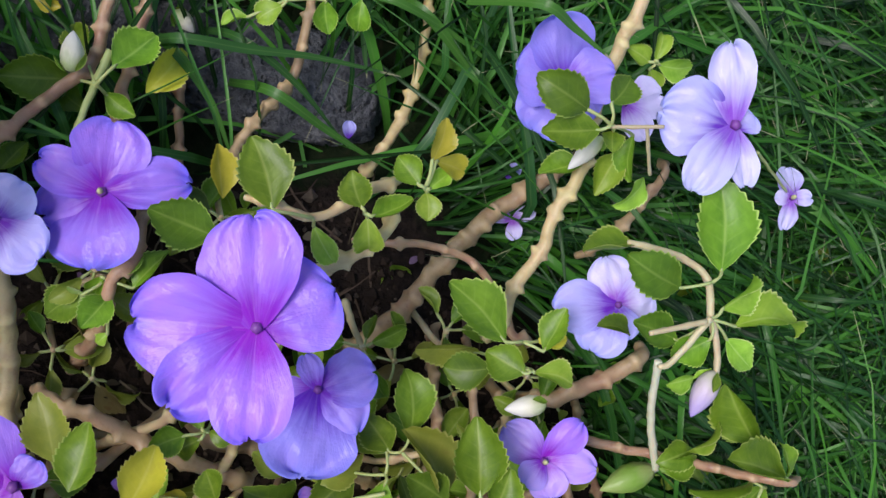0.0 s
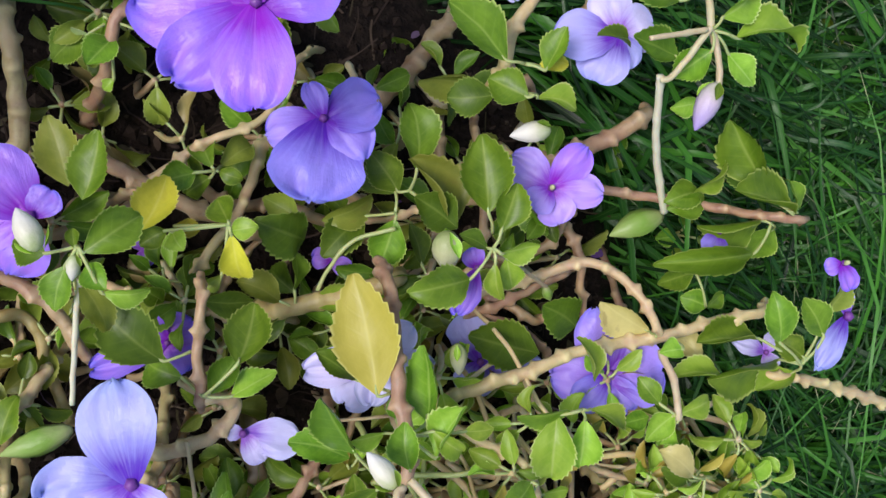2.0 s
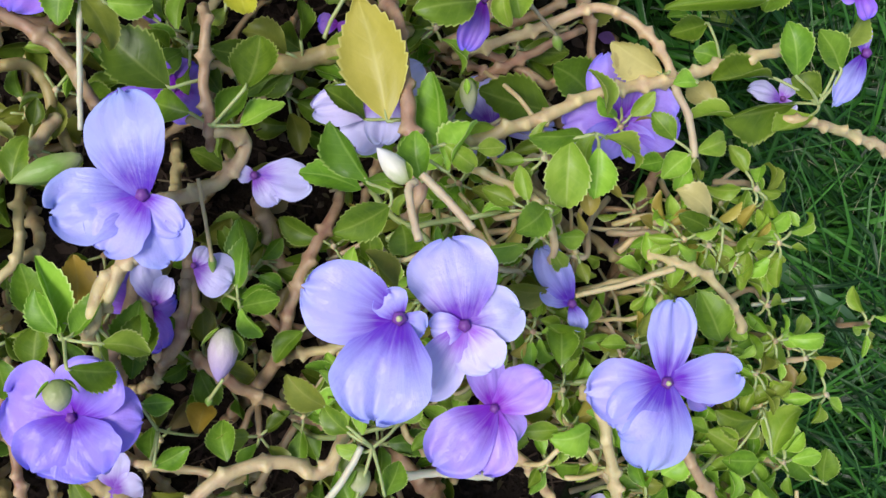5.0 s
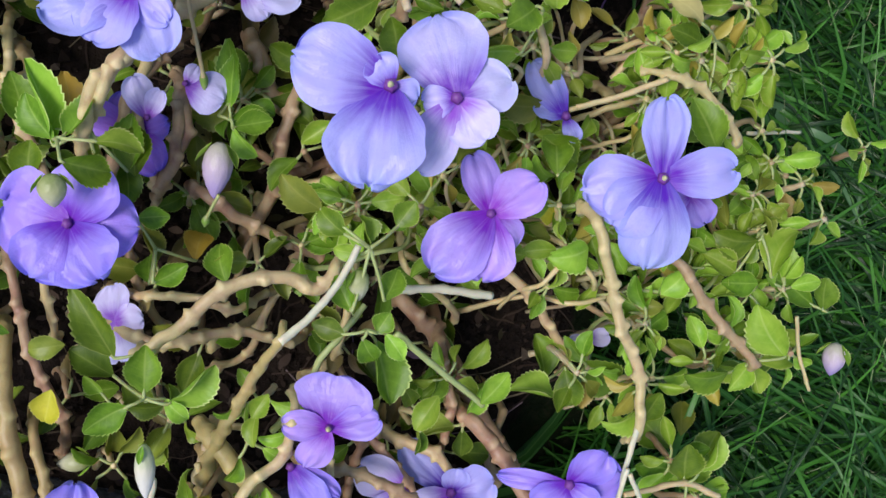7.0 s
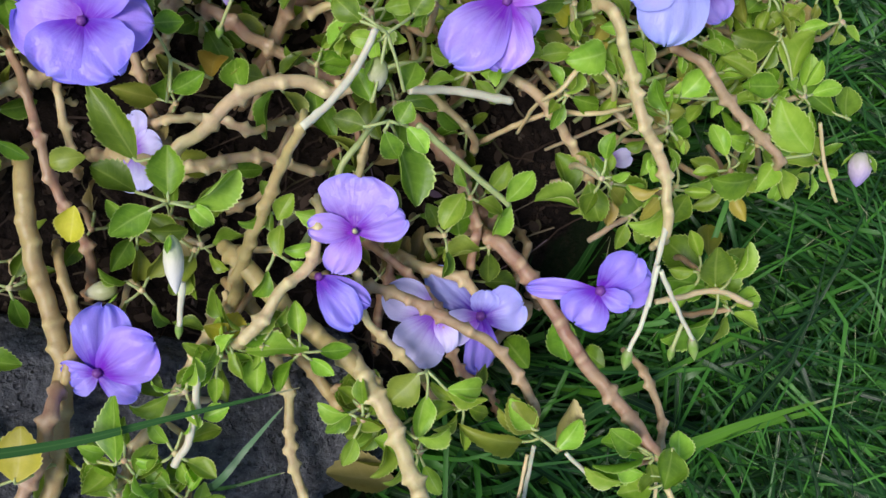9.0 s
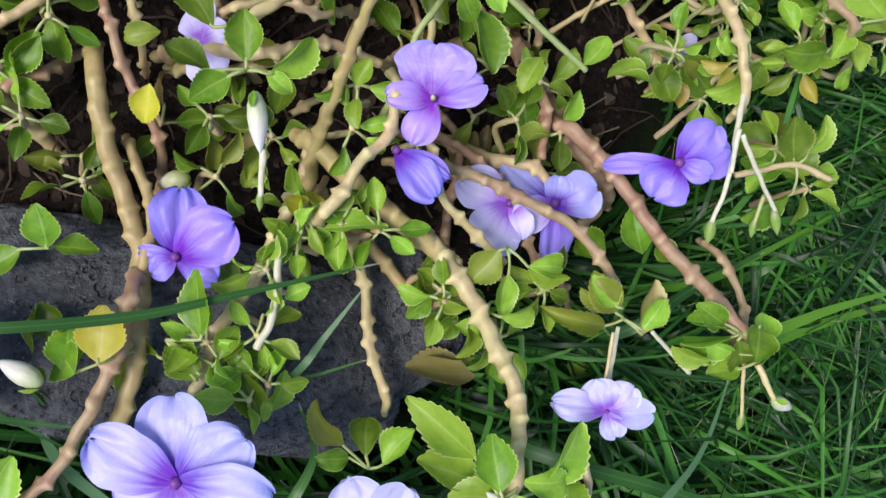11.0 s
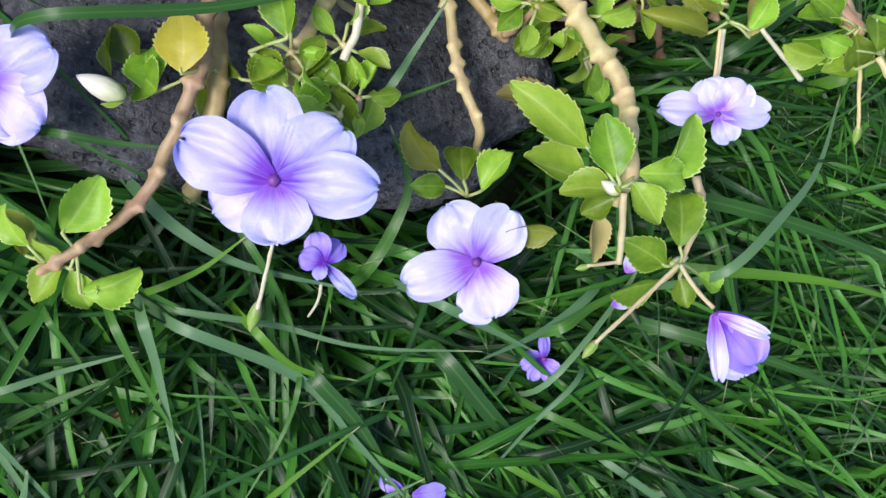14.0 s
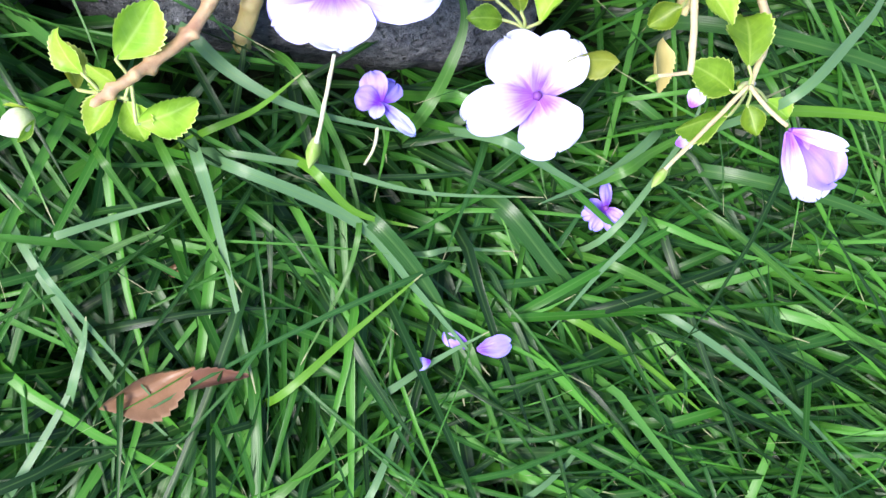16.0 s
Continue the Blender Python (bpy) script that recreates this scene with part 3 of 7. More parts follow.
def flower(owner, colour, centre, petals, pistil=False, eye=1.0):
    """petals: (angle, length, width, colour of its own, tilt) each, the last two optional, in degrees and millimetres."""
    k = turn()
    r = random.Random(k)
    c = mm(*centre)
    m = axes(c, Vector((0, 1, 0)), FACING)
    if owner is None:
        ob = place("fallen_flower", EYE_MESH, m @ Matrix.Rotation(radians(90), 4, "X") @ Matrix.Scale(0.0006 * eye, 4))
    else:
        ob = place("flower", EYE_MESH, m @ Matrix.Translation((0, 0, 0.0012)) @ Matrix.Rotation(radians(76), 4, "X") @ Matrix.Scale(eye * max(0.0010, min(0.0019, petals[0][1] * 0.000075)), 4), owner)
    for i, (a, size, width, *own) in enumerate(petals):
        own = list(own)
        tilt = own.pop() if own and not isinstance(own[-1], str) else None
        lift = r.uniform(-10, 16) + (14 if owner is None else 0) * r.uniform(-1, 1)
        lift = lift if tilt is None else tilt
        pm = m @ Matrix.Translation((0, 0, 0.00035 * i)) @ Matrix.Rotation(radians(a - 90), 4, "Z") @ Matrix.Rotation(radians(lift), 4, "X") @ Matrix.Rotation(radians(r.uniform(-16, 16)), 4, "Y")
        place("petal", PETAL_MESH[own[0] if own else colour, (k * 3 + i * 2) % 7], pm @ Matrix.Diagonal((width * 0.00107, size * 0.00100, size / 1000, 1)), ob)
    if pistil:
        place("pistil", PISTIL_MESH, m @ Matrix.Translation((0, 0, 0.0022)) @ Matrix.Rotation(radians(80), 4, "X") @ Matrix.Scale(0.0020, 4), ob)
    return ob


def bud(owner, colour, base, tip, width):
    b, t = mm(*base), mm(*tip)
    m = axes(b, t - b, FACING, turn() * 37)
    ob = place("bud", BUD_MESH[colour], m @ Matrix.Diagonal((width / 1000, (t - b).length, width / 1000, 1)), owner)
    for k in range(2):
        s = m @ Matrix.Rotation(radians(150 * k + 40), 4, "Y") @ Matrix.Translation((0, -0.0006, width * 0.00022)) @ Matrix.Rotation(radians(34), 4, "X")
        place("sepal", SEPAL_MESH["gl"[k]], s @ Matrix.Diagonal((width * 0.0004, width * 0.0009, width * 0.0005, 1)), ob)


def pod(owner, base, tip, width):
    b, t = mm(*base), mm(*tip)
    place("seed_pod", POD_MESH, axes(b, t - b, FACING, turn() * 29) @ Matrix.Diagonal((width / 1000, (t - b).length, width / 1000, 1)), owner)


def blade_mesh(pts, width, mat, fold=0.25):
    """A grass blade along pts: keeled, tapering to a point."""
    pts = [Vector(p) for p in pts]
    ext = [pts[0] * 2 - pts[1]] + pts + [pts[-1] * 2 - pts[-2]]
    path = []
    for k in range(len(pts) - 1):
        p0, p1, p2, p3 = ext[k:k + 4]
        for s in range(6 + (k == len(pts) - 2)):
            t = s / 6
            path.append(0.5 * (2 * p1 + (p2 - p0) * t + (2 * p0 - 5 * p1 + 4 * p2 - p3) * t * t + (3 * p1 - p0 - 3 * p2 + p3) * t ** 3))
    verts, faces, uvs = [], [], []
    for k, c in enumerate(path):
        v = k / (len(path) - 1)
        d = (path[min(k + 1, len(path) - 1)] - path[max(k - 1, 0)]).normalized()
        side = d.cross(FACING).normalized()
        half = width / 2 * min(1, 0.75 + v) * (1 - max(0, v - 0.45) / 0.55) ** 0.75 + 0.00012
        for u in (-1, 0, 1):
            verts.append(c + side * u * half - FACING * (fold * half * (u == 0)))
            uvs.append(((u + 1) / 2, v))
    for j in range(len(path) - 1):
        for i in range(2):
            a = j * 3 + i
            faces.append((a, a + 1, a + 4, a + 3))
    return mesh("grass_blade", verts, faces, mat, uvs)


def blade(colour, width, *pts):
    pts = [mm(*p) + Vector((0, 0, 0.010 if p[0] > 150 else 0.003)) for p in pts]
    # the foot of the blade goes down among the others
    foot = pts[0] + (pts[0] - pts[1]).normalized() * 0.012
    foot.z = max(0.004, foot.z - 0.030)
    me = blade_mesh([foot] + pts, width / 1000, BLADE[colour])
    what = {"g": "long green grass blade arching over the lawn", "p": "long pale grass blade lying on the lawn",
            "d": "long dark green grass blade lying across", "l": "bright green grass blade lit from above"}[colour]
    tagged(place("grass_blade", me, Matrix.Identity(4)), what, "grass blade", "long grass blades")


# ---- border rocks ----


def rock(x, y, z, sx, sy, sz, turn_z, seed, label):
    """A weathered border rock: a rounded block, dented and pitted."""
    bm = bmesh.new()
    bmesh.ops.create_icosphere(bm, subdivisions=6, radius=1.0)
    for v in bm.verts:
        p = v.co
        q = Vector([math.copysign(abs(c) ** 0.62, c) for c in p])
        q *= 1 + 0.10 * noise.noise(p * 1.6 + Vector((seed, 0, 0))) + 0.045 * noise.noise(p * 5 + Vector((0, seed, 0))) + 0.02 * noise.noise(p * 14) + 0.012 * noise.noise(p * 30) + 0.006 * noise.noise(p * 60)
        pit = noise.noise(p * 22 + Vector((seed, seed, 0)))
        q *= 1 - 0.02 * max(0, pit - 0.25)
        v.co = Vector((q.x * sx, q.y * sy, q.z * sz))
    me = bpy.data.meshes.new("border_rock")
    bm.to_mesh(me)
    bm.free()
    me.materials.append(ROCK)
    me.polygons.foreach_set("use_smooth", [True] * len(me.polygons))
    tagged(place("border_rock", me, pose(x, y, z, 0, 0, turn_z)), label, "rock", "rocks edging the bed")


rock(0.010, -0.125, 0.012, 0.082, 0.036, 0.036, -4, 3, "dark grey porous rock edging the flower bed")
rock(-0.105, -0.120, 0.010, 0.040, 0.040, 0.040, 20, 8, "grey pitted rock beside the bed edge")
rock(0.078, -0.112, 0.008, 0.026, 0.030, 0.036, 30, 5, "small blackish rock under the trailing stems")
rock(-0.020, 0.264, -0.004, 0.046, 0.021, 0.024, 8, 12, "mossy grey rock half sunk in grass")
rock(-0.110, 0.266, 0.000, 0.045, 0.030, 0.026, -12, 15, "dark grey rock shaded by the plant")


def loose_petals(colour, centre, petals):
    """Shed petals lying where they fell, each a thing of its own."""
    for i, (a, size, width) in enumerate(petals):
        k = turn()
        r = random.Random(k)
        m = axes(mm(*centre), Vector((0, 1, 0)), FACING) @ Matrix.Translation((0, 0, 0.0006 * i)) @ Matrix.Rotation(radians(a - 90), 4, "Z") @ Matrix.Rotation(radians(r.uniform(-16, 16)), 4, "X") @ Matrix.Rotation(radians(r.uniform(-25, 25)), 4, "Y")
        ob = place("fallen_petal", PETAL_MESH[colour, k % 7], m @ Matrix.Diagonal((width / 1000, size / 1000, size / 1000, 1)))
        what = {"b": "pale blue-lilac petal fallen low down", "w": "whitish petal fallen among stems", "v": "wilting lavender petal sunk in grass", "p": "wilting violet petal fallen on the soil"}[colour]
        tagged(ob, what, "petal", "fallen petals")


# ---- the plants ----
plant_a = plant(-0.055, 0.215, "impatiens with deep violet flowers over dark soil")
plant_b = plant(0.015, 0.195, "impatiens with a large mauve flower and yellowing leaves")
plant_c = plant(0.095, 0.235, "leggy impatiens leaning over grass with pale lilac flowers")
plant_d = plant(-0.015, 0.085, "impatiens with blue-violet flower and broad green leaves")
plant_e = plant(0.050, 0.100, "bushy impatiens with one big yellowed leaf")
plant_f = plant(0.145, 0.125, "trailing impatiens with long tan stems and violet flowers")
plant_g = plant(0.010, 0.000, "impatiens with round lavender flower and tangled stems")
plant_h = plant(0.085, 0.025, "crowded impatiens with three pale lilac flowers")
plant_i = plant(0.180, 0.030, "lime-leaved impatiens spilling onto the lawn")
plant_j = plant(0.015, -0.110, "impatiens with blue-lilac flower hanging over a rock")
plant_k = plant(0.080, -0.120, "trailing impatiens with thick knobbly stem and whitish flower")
plant_l = plant(0.160, -0.090, "sprawling impatiens with drooping stalks over grass")

# stems
stem(plant_a, "b", 1.89, 1.72, (-88.1, 212.3, 50.0), (-79.1, 228.6, 50.0), (-72.3, 240.9, 50.0), (-73.6, 254.2, 50.0), (-75.5, 269.0, 50.0))
stem(plant_a, "b", 1.78, 1.67, (-60.9, 227.1, 42.0), (-62.7, 237.1, 42.0), (-63.7, 254.7, 42.0), (-65.8, 275.5, 42.0))
stem(plant_a, "g", 1.27, 0.87, (-68.9, 245.0, 55.0), (-69.8, 229.1, 56.7), (-70.1, 218.0, 58.0))
stem(plant_a, "b", 1.44, 1.43, (-47.8, 250.9, 18.0), (-39.1, 223.6, 22.0))
stem(plant_a, "b", 1.56, 1.76, (-20.1, 298.6, 34.0), (-15.4, 265.2, 34.0), (-19.4, 251.9, 34.0), (-23.9, 237.5, 34.0), (-29.5, 206.0, 34.0))
stem(plant_b, "t", 1.69, 1.95, (18.8, 319.6, 22.0), (26.3, 286.5, 22.0), (26.6, 267.5, 22.0), (22.0, 246.8, 22.0))
stem(plant_c, "t", 2.13, 1.89, (65.1, 322.6, 96.0), (64.7, 296.6, 89.6), (64.9, 282.5, 86.1), (69.9, 260.9, 81.0), (67.5, 247.1, 77.7), (68.6, 234.4, 74.8), (65.3, 220.0, 71.5), (66.4, 208.9, 69.0))
stem(plant_c, "b", 1.50, 1.77, (109.4, 274.3, 62.0), (102.8, 255.6, 59.4), (98.0, 245.7, 58.0))
stem(plant_c, "b", 2.78, 3.44, (80.8, 268.2, 45.0), (63.3, 243.1, 39.1), (53.4, 220.9, 34.3), (45.4, 199.3, 29.8), (35.1, 183.4, 26.0))
stem(plant_c, "b", 1.21, 1.41, (22.2, 219.8, 66.0), (36.2, 223.7, 66.0), (50.0, 223.8, 66.0), (62.8, 216.8, 66.0), (71.9, 206.5, 66.0), (77.2, 206.2, 66.0))
stem(plant_b, "t", 1.01, 1.62, (-18.4, 217.2, 103.0), (-8.8, 217.5, 100.7), (-2.1, 222.2, 98.8), (2.6, 228.7, 96.9), (9.7, 233.7, 95.0))
stem(plant_b, "t", 1.86, 1.65, (2.2, 206.5, 88.0), (10.9, 215.4, 90.4), (14.4, 223.2, 92.0))
stem(plant_a, "t", 2.61, 2.98, (-76.5, 175.7, 40.0), (-68.2, 157.2, 37.1), (-61.9, 135.7, 34.0))
stem(plant_d, "b", 2.10, 2.63, (-49.6, 144.4, 46.0), (-36.0, 142.9, 45.5), (-15.7, 138.4, 44.8), (7.8, 135.6, 44.0))
stem(plant_c, "b", 3.07, 2.82, (102.7, 189.4, 46.0), (115.8, 199.1, 49.8), (127.4, 212.6, 54.0))
stem(plant_f, "b", 1.59, 1.45, (110.7, 181.1, 66.0), (126.3, 183.1, 72.5), (143.5, 185.6, 79.7), (157.4, 186.9, 85.6), (172.6, 189.7, 92.0))
stem(plant_c, "r", 1.04, 1.17, (80.6, 241.7, 102.0), (93.8, 243.0, 105.6), (105.0, 240.0, 108.8), (108.5, 228.9, 112.0))
stem(plant_c, "r", 1.04, 0.92, (108.5, 228.9, 112.0), (114.1, 220.9, 112.0), (116.1, 212.9, 112.0))
stem(plant_c, "r", 0.90, 0.75, (105.3, 227.1, 115.0), (88.7, 218.5, 115.0))
stem(plant_c, "r", 1.03, 0.91, (107.0, 228.7, 114.0), (102.5, 213.5, 109.2), (99.4, 210.6, 108.0))
stem(plant_c, "w", 1.17, 1.34, (99.5, 212.2, 107.0), (114.3, 195.6, 90.6), (132.2, 179.7, 76.0))
stem(plant_c, "r", 0.56, 0.57, (58.7, 268.2, 110.0), (74.4, 274.3, 112.0))
stem(plant_c, "r", 0.57, 0.53, (70.4, 272.8, 110.0), (83.1, 263.6, 98.0))
stem(plant_c, "g", 0.59, 0.48, (126.6, 288.1, 84.0), (157.3, 285.8, 65.0))
stem(plant_e, "o", 2.92, 3.19, (21.2, 113.6, 50.0), (36.7, 121.9, 54.8), (52.5, 132.4, 60.0))
stem(plant_e, "b", 2.20, 1.99, (45.1, 131.8, 86.0), (49.1, 119.2, 90.6), (53.5, 104.1, 96.2), (57.4, 94.0, 100.1), (59.5, 83.7, 104.0))
stem(plant_f, "t", 2.28, 1.66, (75.3, 99.8, 70.0), (87.0, 108.8, 73.8), (100.5, 118.2, 78.0), (115.1, 129.8, 82.8), (134.3, 139.1, 88.3), (151.4, 149.6, 93.3), (164.2, 156.7, 97.0))
stem(plant_f, "t", 1.43, 1.67, (177.3, 138.0, 97.0), (192.1, 139.8, 95.5), (227.8, 139.6, 92.0))
stem(plant_f, "t", 1.70, 1.39, (81.5, 136.7, 62.0), (95.8, 146.5, 69.7), (108.3, 155.8, 76.7), (118.6, 155.0, 81.4), (128.2, 148.5, 86.6), (132.3, 141.9, 90.0))
stem(plant_f, "b", 1.52, 1.38, (90.2, 132.2, 54.0), (105.5, 145.6, 56.7), (112.9, 151.7, 58.0))
stem(plant_f, "r", 1.25, 1.12, (131.1, 136.0, 98.0), (139.1, 126.4, 98.5), (143.4, 116.6, 99.0))
stem(plant_d, "b", 2.05, 2.00, (-63.5, 105.6, 54.0), (-50.5, 102.8, 54.7), (-38.1, 97.0, 55.5), (-31.0, 89.6, 56.0))
stem(plant_d, "o", 1.89, 1.73, (-60.1, 87.1, 45.0), (-50.5, 92.9, 44.2), (-43.4, 89.9, 43.7), (-37.9, 80.8, 43.0), (-29.2, 67.7, 42.0))
stem(plant_d, "t", 1.27, 1.28, (-49.8, 91.3, 30.0), (-45.0, 72.4, 30.0))
stem(plant_d, "w", 0.82, 0.74, (-36.1, 112.1, 87.0), (-33.2, 97.5, 83.1), (-28.6, 78.0, 78.0))
stem(plant_d, "b", 1.44, 1.59, (-4.1, 113.7, 82.0), (-1.1, 99.9, 79.8), (3.4, 88.6, 78.0))
stem(plant_d, "t", 2.41, 1.72, (-3.3, 63.8, 58.0), (6.7, 69.6, 63.2), (13.9, 79.1, 68.5), (14.9, 86.6, 71.7), (4.9, 87.9, 76.0))
stem(plant_d, "t", 2.17, 1.84, (-13.9, 28.4, 84.0), (-14.2, 38.3, 85.6), (-11.2, 43.9, 86.7), (-7.7, 50.4, 88.0))
stem(plant_g, "b", 1.85, 1.85, (9.3, 45.7, 56.0), (11.8, 26.4, 56.0), (10.3, 18.9, 56.0))
stem(plant_h, "b", 2.75, 2.73, (30.8, 64.6, 44.0), (39.3, 51.1, 44.0), (52.4, 46.1, 44.0), (71.9, 41.1, 44.0))
stem(plant_e, "r", 1.11, 0.98, (51.2, 85.7, 126.0), (49.6, 82.7, 127.7), (53.0, 71.8, 134.0))
stem(plant_e, "r", 1.11, 1.11, (52.2, 87.7, 126.0), (59.6, 83.0, 129.0), (66.6, 77.8, 132.0))
stem(plant_e, "t", 1.33, 1.22, (83.4, 95.2, 88.0), (94.9, 92.8, 89.5), (103.2, 89.6, 90.5), (108.5, 79.5, 92.0))
stem(plant_f, "t", 0.85, 0.87, (122.0, 66.5, 87.0), (136.9, 74.4, 89.5), (151.6, 84.0, 92.0))
stem(plant_f, "t", 1.29, 1.46, (150.2, 84.2, 94.0), (163.0, 81.7, 95.7), (176.0, 70.7, 98.0))
stem(plant_e, "g", 0.69, 0.63, (46.2, 148.8, 72.0), (35.8, 141.4, 66.9), (32.2, 131.5, 62.9), (31.3, 124.0, 60.0))
stem(plant_e, "r", 0.65, 0.66, (69.8, 148.7, 96.0), (81.5, 148.3, 86.7), (100.4, 145.0, 72.0))
stem(plant_d, "t", 0.59, 0.61, (4.3, 73.0, 72.0), (9.2, 62.5, 69.1), (14.5, 50.5, 66.0))
stem(plant_i, "w", 0.73, 0.68, (199.4, 78.0, 70.0), (227.3, 85.4, 62.0))
stem(plant_g, "t", 1.95, 2.04, (15.8, -28.1, 76.0), (23.3, -19.7, 76.4), (28.2, -12.1, 76.7), (36.6, -5.5, 77.0), (47.5, -1.7, 77.4), (58.2, -3.4, 77.8), (62.3, 3.3, 78.0))
stem(plant_g, "w", 0.99, 1.21, (61.3, 13.0, 104.0), (58.1, 2.1, 104.0), (51.3, -10.1, 104.0), (45.6, -16.6, 104.0))
stem(plant_g, "o", 1.30, 2.26, (45.8, -16.7, 103.0), (44.0, -26.4, 92.2), (42.6, -41.9, 77.0), (40.9, -58.8, 61.7), (42.3, -83.8, 42.0))
stem(plant_h, "w", 1.31, 1.39, (78.2, 0.9, 86.0), (94.8, 4.1, 83.0), (113.1, 4.7, 80.0))
stem(plant_i, "t", 1.71, 1.70, (122.6, 11.6, 70.0), (135.9, 3.8, 65.6), (150.2, -8.6, 60.4), (155.8, -15.3, 58.0))
stem(plant_i, "t", 1.83, 1.66, (135.0, 33.3, 98.0), (142.9, 18.9, 97.5), (151.0, 4.1, 97.0), (160.8, -8.9, 96.5), (165.8, -26.8, 96.0))
stem(plant_l, "w", 1.01, 0.71, (165.3, -25.0, 96.0), (163.2, -37.7, 97.9), (161.5, -51.8, 100.0))
stem(plant_i, "b", 1.67, 1.44, (169.0, 27.1, 94.0), (180.0, 16.4, 96.3), (191.8, 7.6, 98.5), (199.6, 1.3, 100.0))
stem(plant_h, "g", 0.9, 1.2, (73.0, -5.0, 81.0), (68.0, -15.0, 81.0), (63.5, -23.5, 80.0), (62.0, -38.0, 72.0), (58.0, -52.0, 60.0))
stem(plant_h, "g", 1.03, 0.96, (78.9, -9.7, 98.0), (91.7, -16.5, 95.7), (98.3, -20.0, 94.5), (113.1, -27.6, 92.0))
stem(plant_g, "t", 1.24, 1.29, (-18.4, -18.2, 45.0), (-12.5, -34.9, 35.0))
stem(plant_g, "b", 2.00, 1.86, (24.5, 16.0, 52.0), (40.3, 10.1, 49.4), (63.7, 4.7, 46.0))
stem(plant_l, "b", 2.79, 2.84, (98.6, -6.6, 42.0), (117.1, -20.0, 40.7), (133.1, -38.8, 39.3), (151.6, -56.4, 38.0))
stem(plant_f, "t", 0.84, 0.98, (123.7, 67.8, 88.0), (136.0, 74.3, 91.9), (148.2, 82.5, 96.0))
stem(plant_d, "t", 1.69, 1.61, (-11.3, 38.0, 88.0), (-9.9, 45.3, 87.1), (-4.6, 51.7, 86.0))
stem(plant_g, "b", 1.82, 1.83, (9.4, 46.1, 56.0), (13.5, 34.9, 55.0), (10.6, 22.8, 54.0))
stem(plant_i, "t", 0.71, 0.65, (226.1, 18.7, 84.0), (232.9, 5.1, 81.9), (242.2, -6.7, 80.0))
stem(plant_g, "g", 0.53, 0.54, (25.2, 17.9, 72.0), (23.7, 10.5, 66.0))
stem(plant_f, "t", 0.79, 0.82, (165.8, 101.8, 60.0), (192.0, 127.7, 56.0))
stem(plant_j, "o", 2.87, 2.76, (-25.7, -42.1, 42.0), (-20.1, -63.7, 45.7), (-11.6, -83.0, 49.2), (-5.1, -102.6, 52.6), (-4.0, -134.0, 56.0), (-8.0, -156.0, 46.0))
stem(plant_j, "o", 1.61, 1.56, (-11.5, -67.9, 44.0), (-3.9, -85.3, 50.8), (-4.5, -99.2, 56.0))
stem(plant_j, "t", 1.94, 1.94, (33.9, -80.2, 66.0), (27.0, -100.4, 64.4), (19.3, -115.2, 63.2), (15.4, -131.5, 62.0))
stem(plant_j, "w", 1.12, 1.29, (31.2, -87.2, 76.0), (32.8, -108.6, 71.0), (29.5, -120.9, 68.0))
stem(plant_j, "t", 1.53, 2.00, (58.6, -41.1, 82.0), (58.1, -54.7, 80.7), (51.4, -62.4, 79.7), (47.9, -71.4, 78.7), (44.0, -77.4, 78.0))
stem(plant_k, "o", 3.23, 2.67, (41.6, -59.0, 60.0), (55.1, -69.4, 63.0), (68.6, -78.2, 65.8), (82.2, -87.0, 68.6), (88.0, -92.6, 70.0))
stem(plant_k, "o", 2.23, 2.06, (45.3, -71.4, 44.0), (66.7, -88.0, 44.0), (83.4, -104.3, 44.0))
stem(plant_k, "t", 1.57, 1.59, (58.1, -87.7, 50.0), (63.6, -100.1, 51.1), (67.2, -118.3, 52.6), (74.2, -134.5, 54.0))
stem(plant_l, "b", 1.65, 1.70, (71.6, -60.0, 64.0), (89.6, -60.9, 67.3), (108.7, -67.3, 70.9), (122.5, -72.7, 73.5), (133.2, -82.3, 76.0), (139.5, -91.6, 78.0))
stem(plant_k, "t", 1.26, 1.47, (74.4, -55.1, 72.0), (79.9, -69.0, 69.8), (90.2, -77.2, 68.0), (102.2, -86.0, 66.0))
stem(plant_l, "b", 2.59, 2.25, (125.0, -40.1, 58.0), (135.0, -48.0, 62.6), (147.1, -62.9, 69.7), (157.1, -76.2, 75.9), (168.7, -87.1, 81.9), (179.3, -99.0, 88.0))
stem(plant_l, "b", 1.43, 1.26, (183.7, -77.1, 68.0), (191.4, -91.7, 71.5), (190.3, -103.6, 74.0))
stem(plant_j, "r", 3.29, 3.09, (43.1, -55.0, 42.0), (42.6, -78.6, 36.0))
stem(plant_l, "t", 0.96, 1.07, (171.0, -50.7, 88.0), (181.2, -47.6, 88.0), (193.8, -44.1, 88.0), (208.0, -47.1, 88.0))
stem(plant_l, "w", 0.84, 0.72, (161.2, -38.5, 102.0), (162.1, -55.0, 97.4), (160.6, -67.0, 94.0))
stem(plant_l, "w", 0.84, 0.73, (162.5, -40.1, 102.0), (172.0, -50.1, 98.1), (183.4, -60.8, 94.0))
stem(plant_l, "g", 0.74, 0.67, (181.5, -55.7, 90.0), (180.0, -65.7, 88.0))
stem(plant_l, "w", 0.74, 0.76, (140.3, -103.2, 80.0), (143.5, -124.6, 72.0))
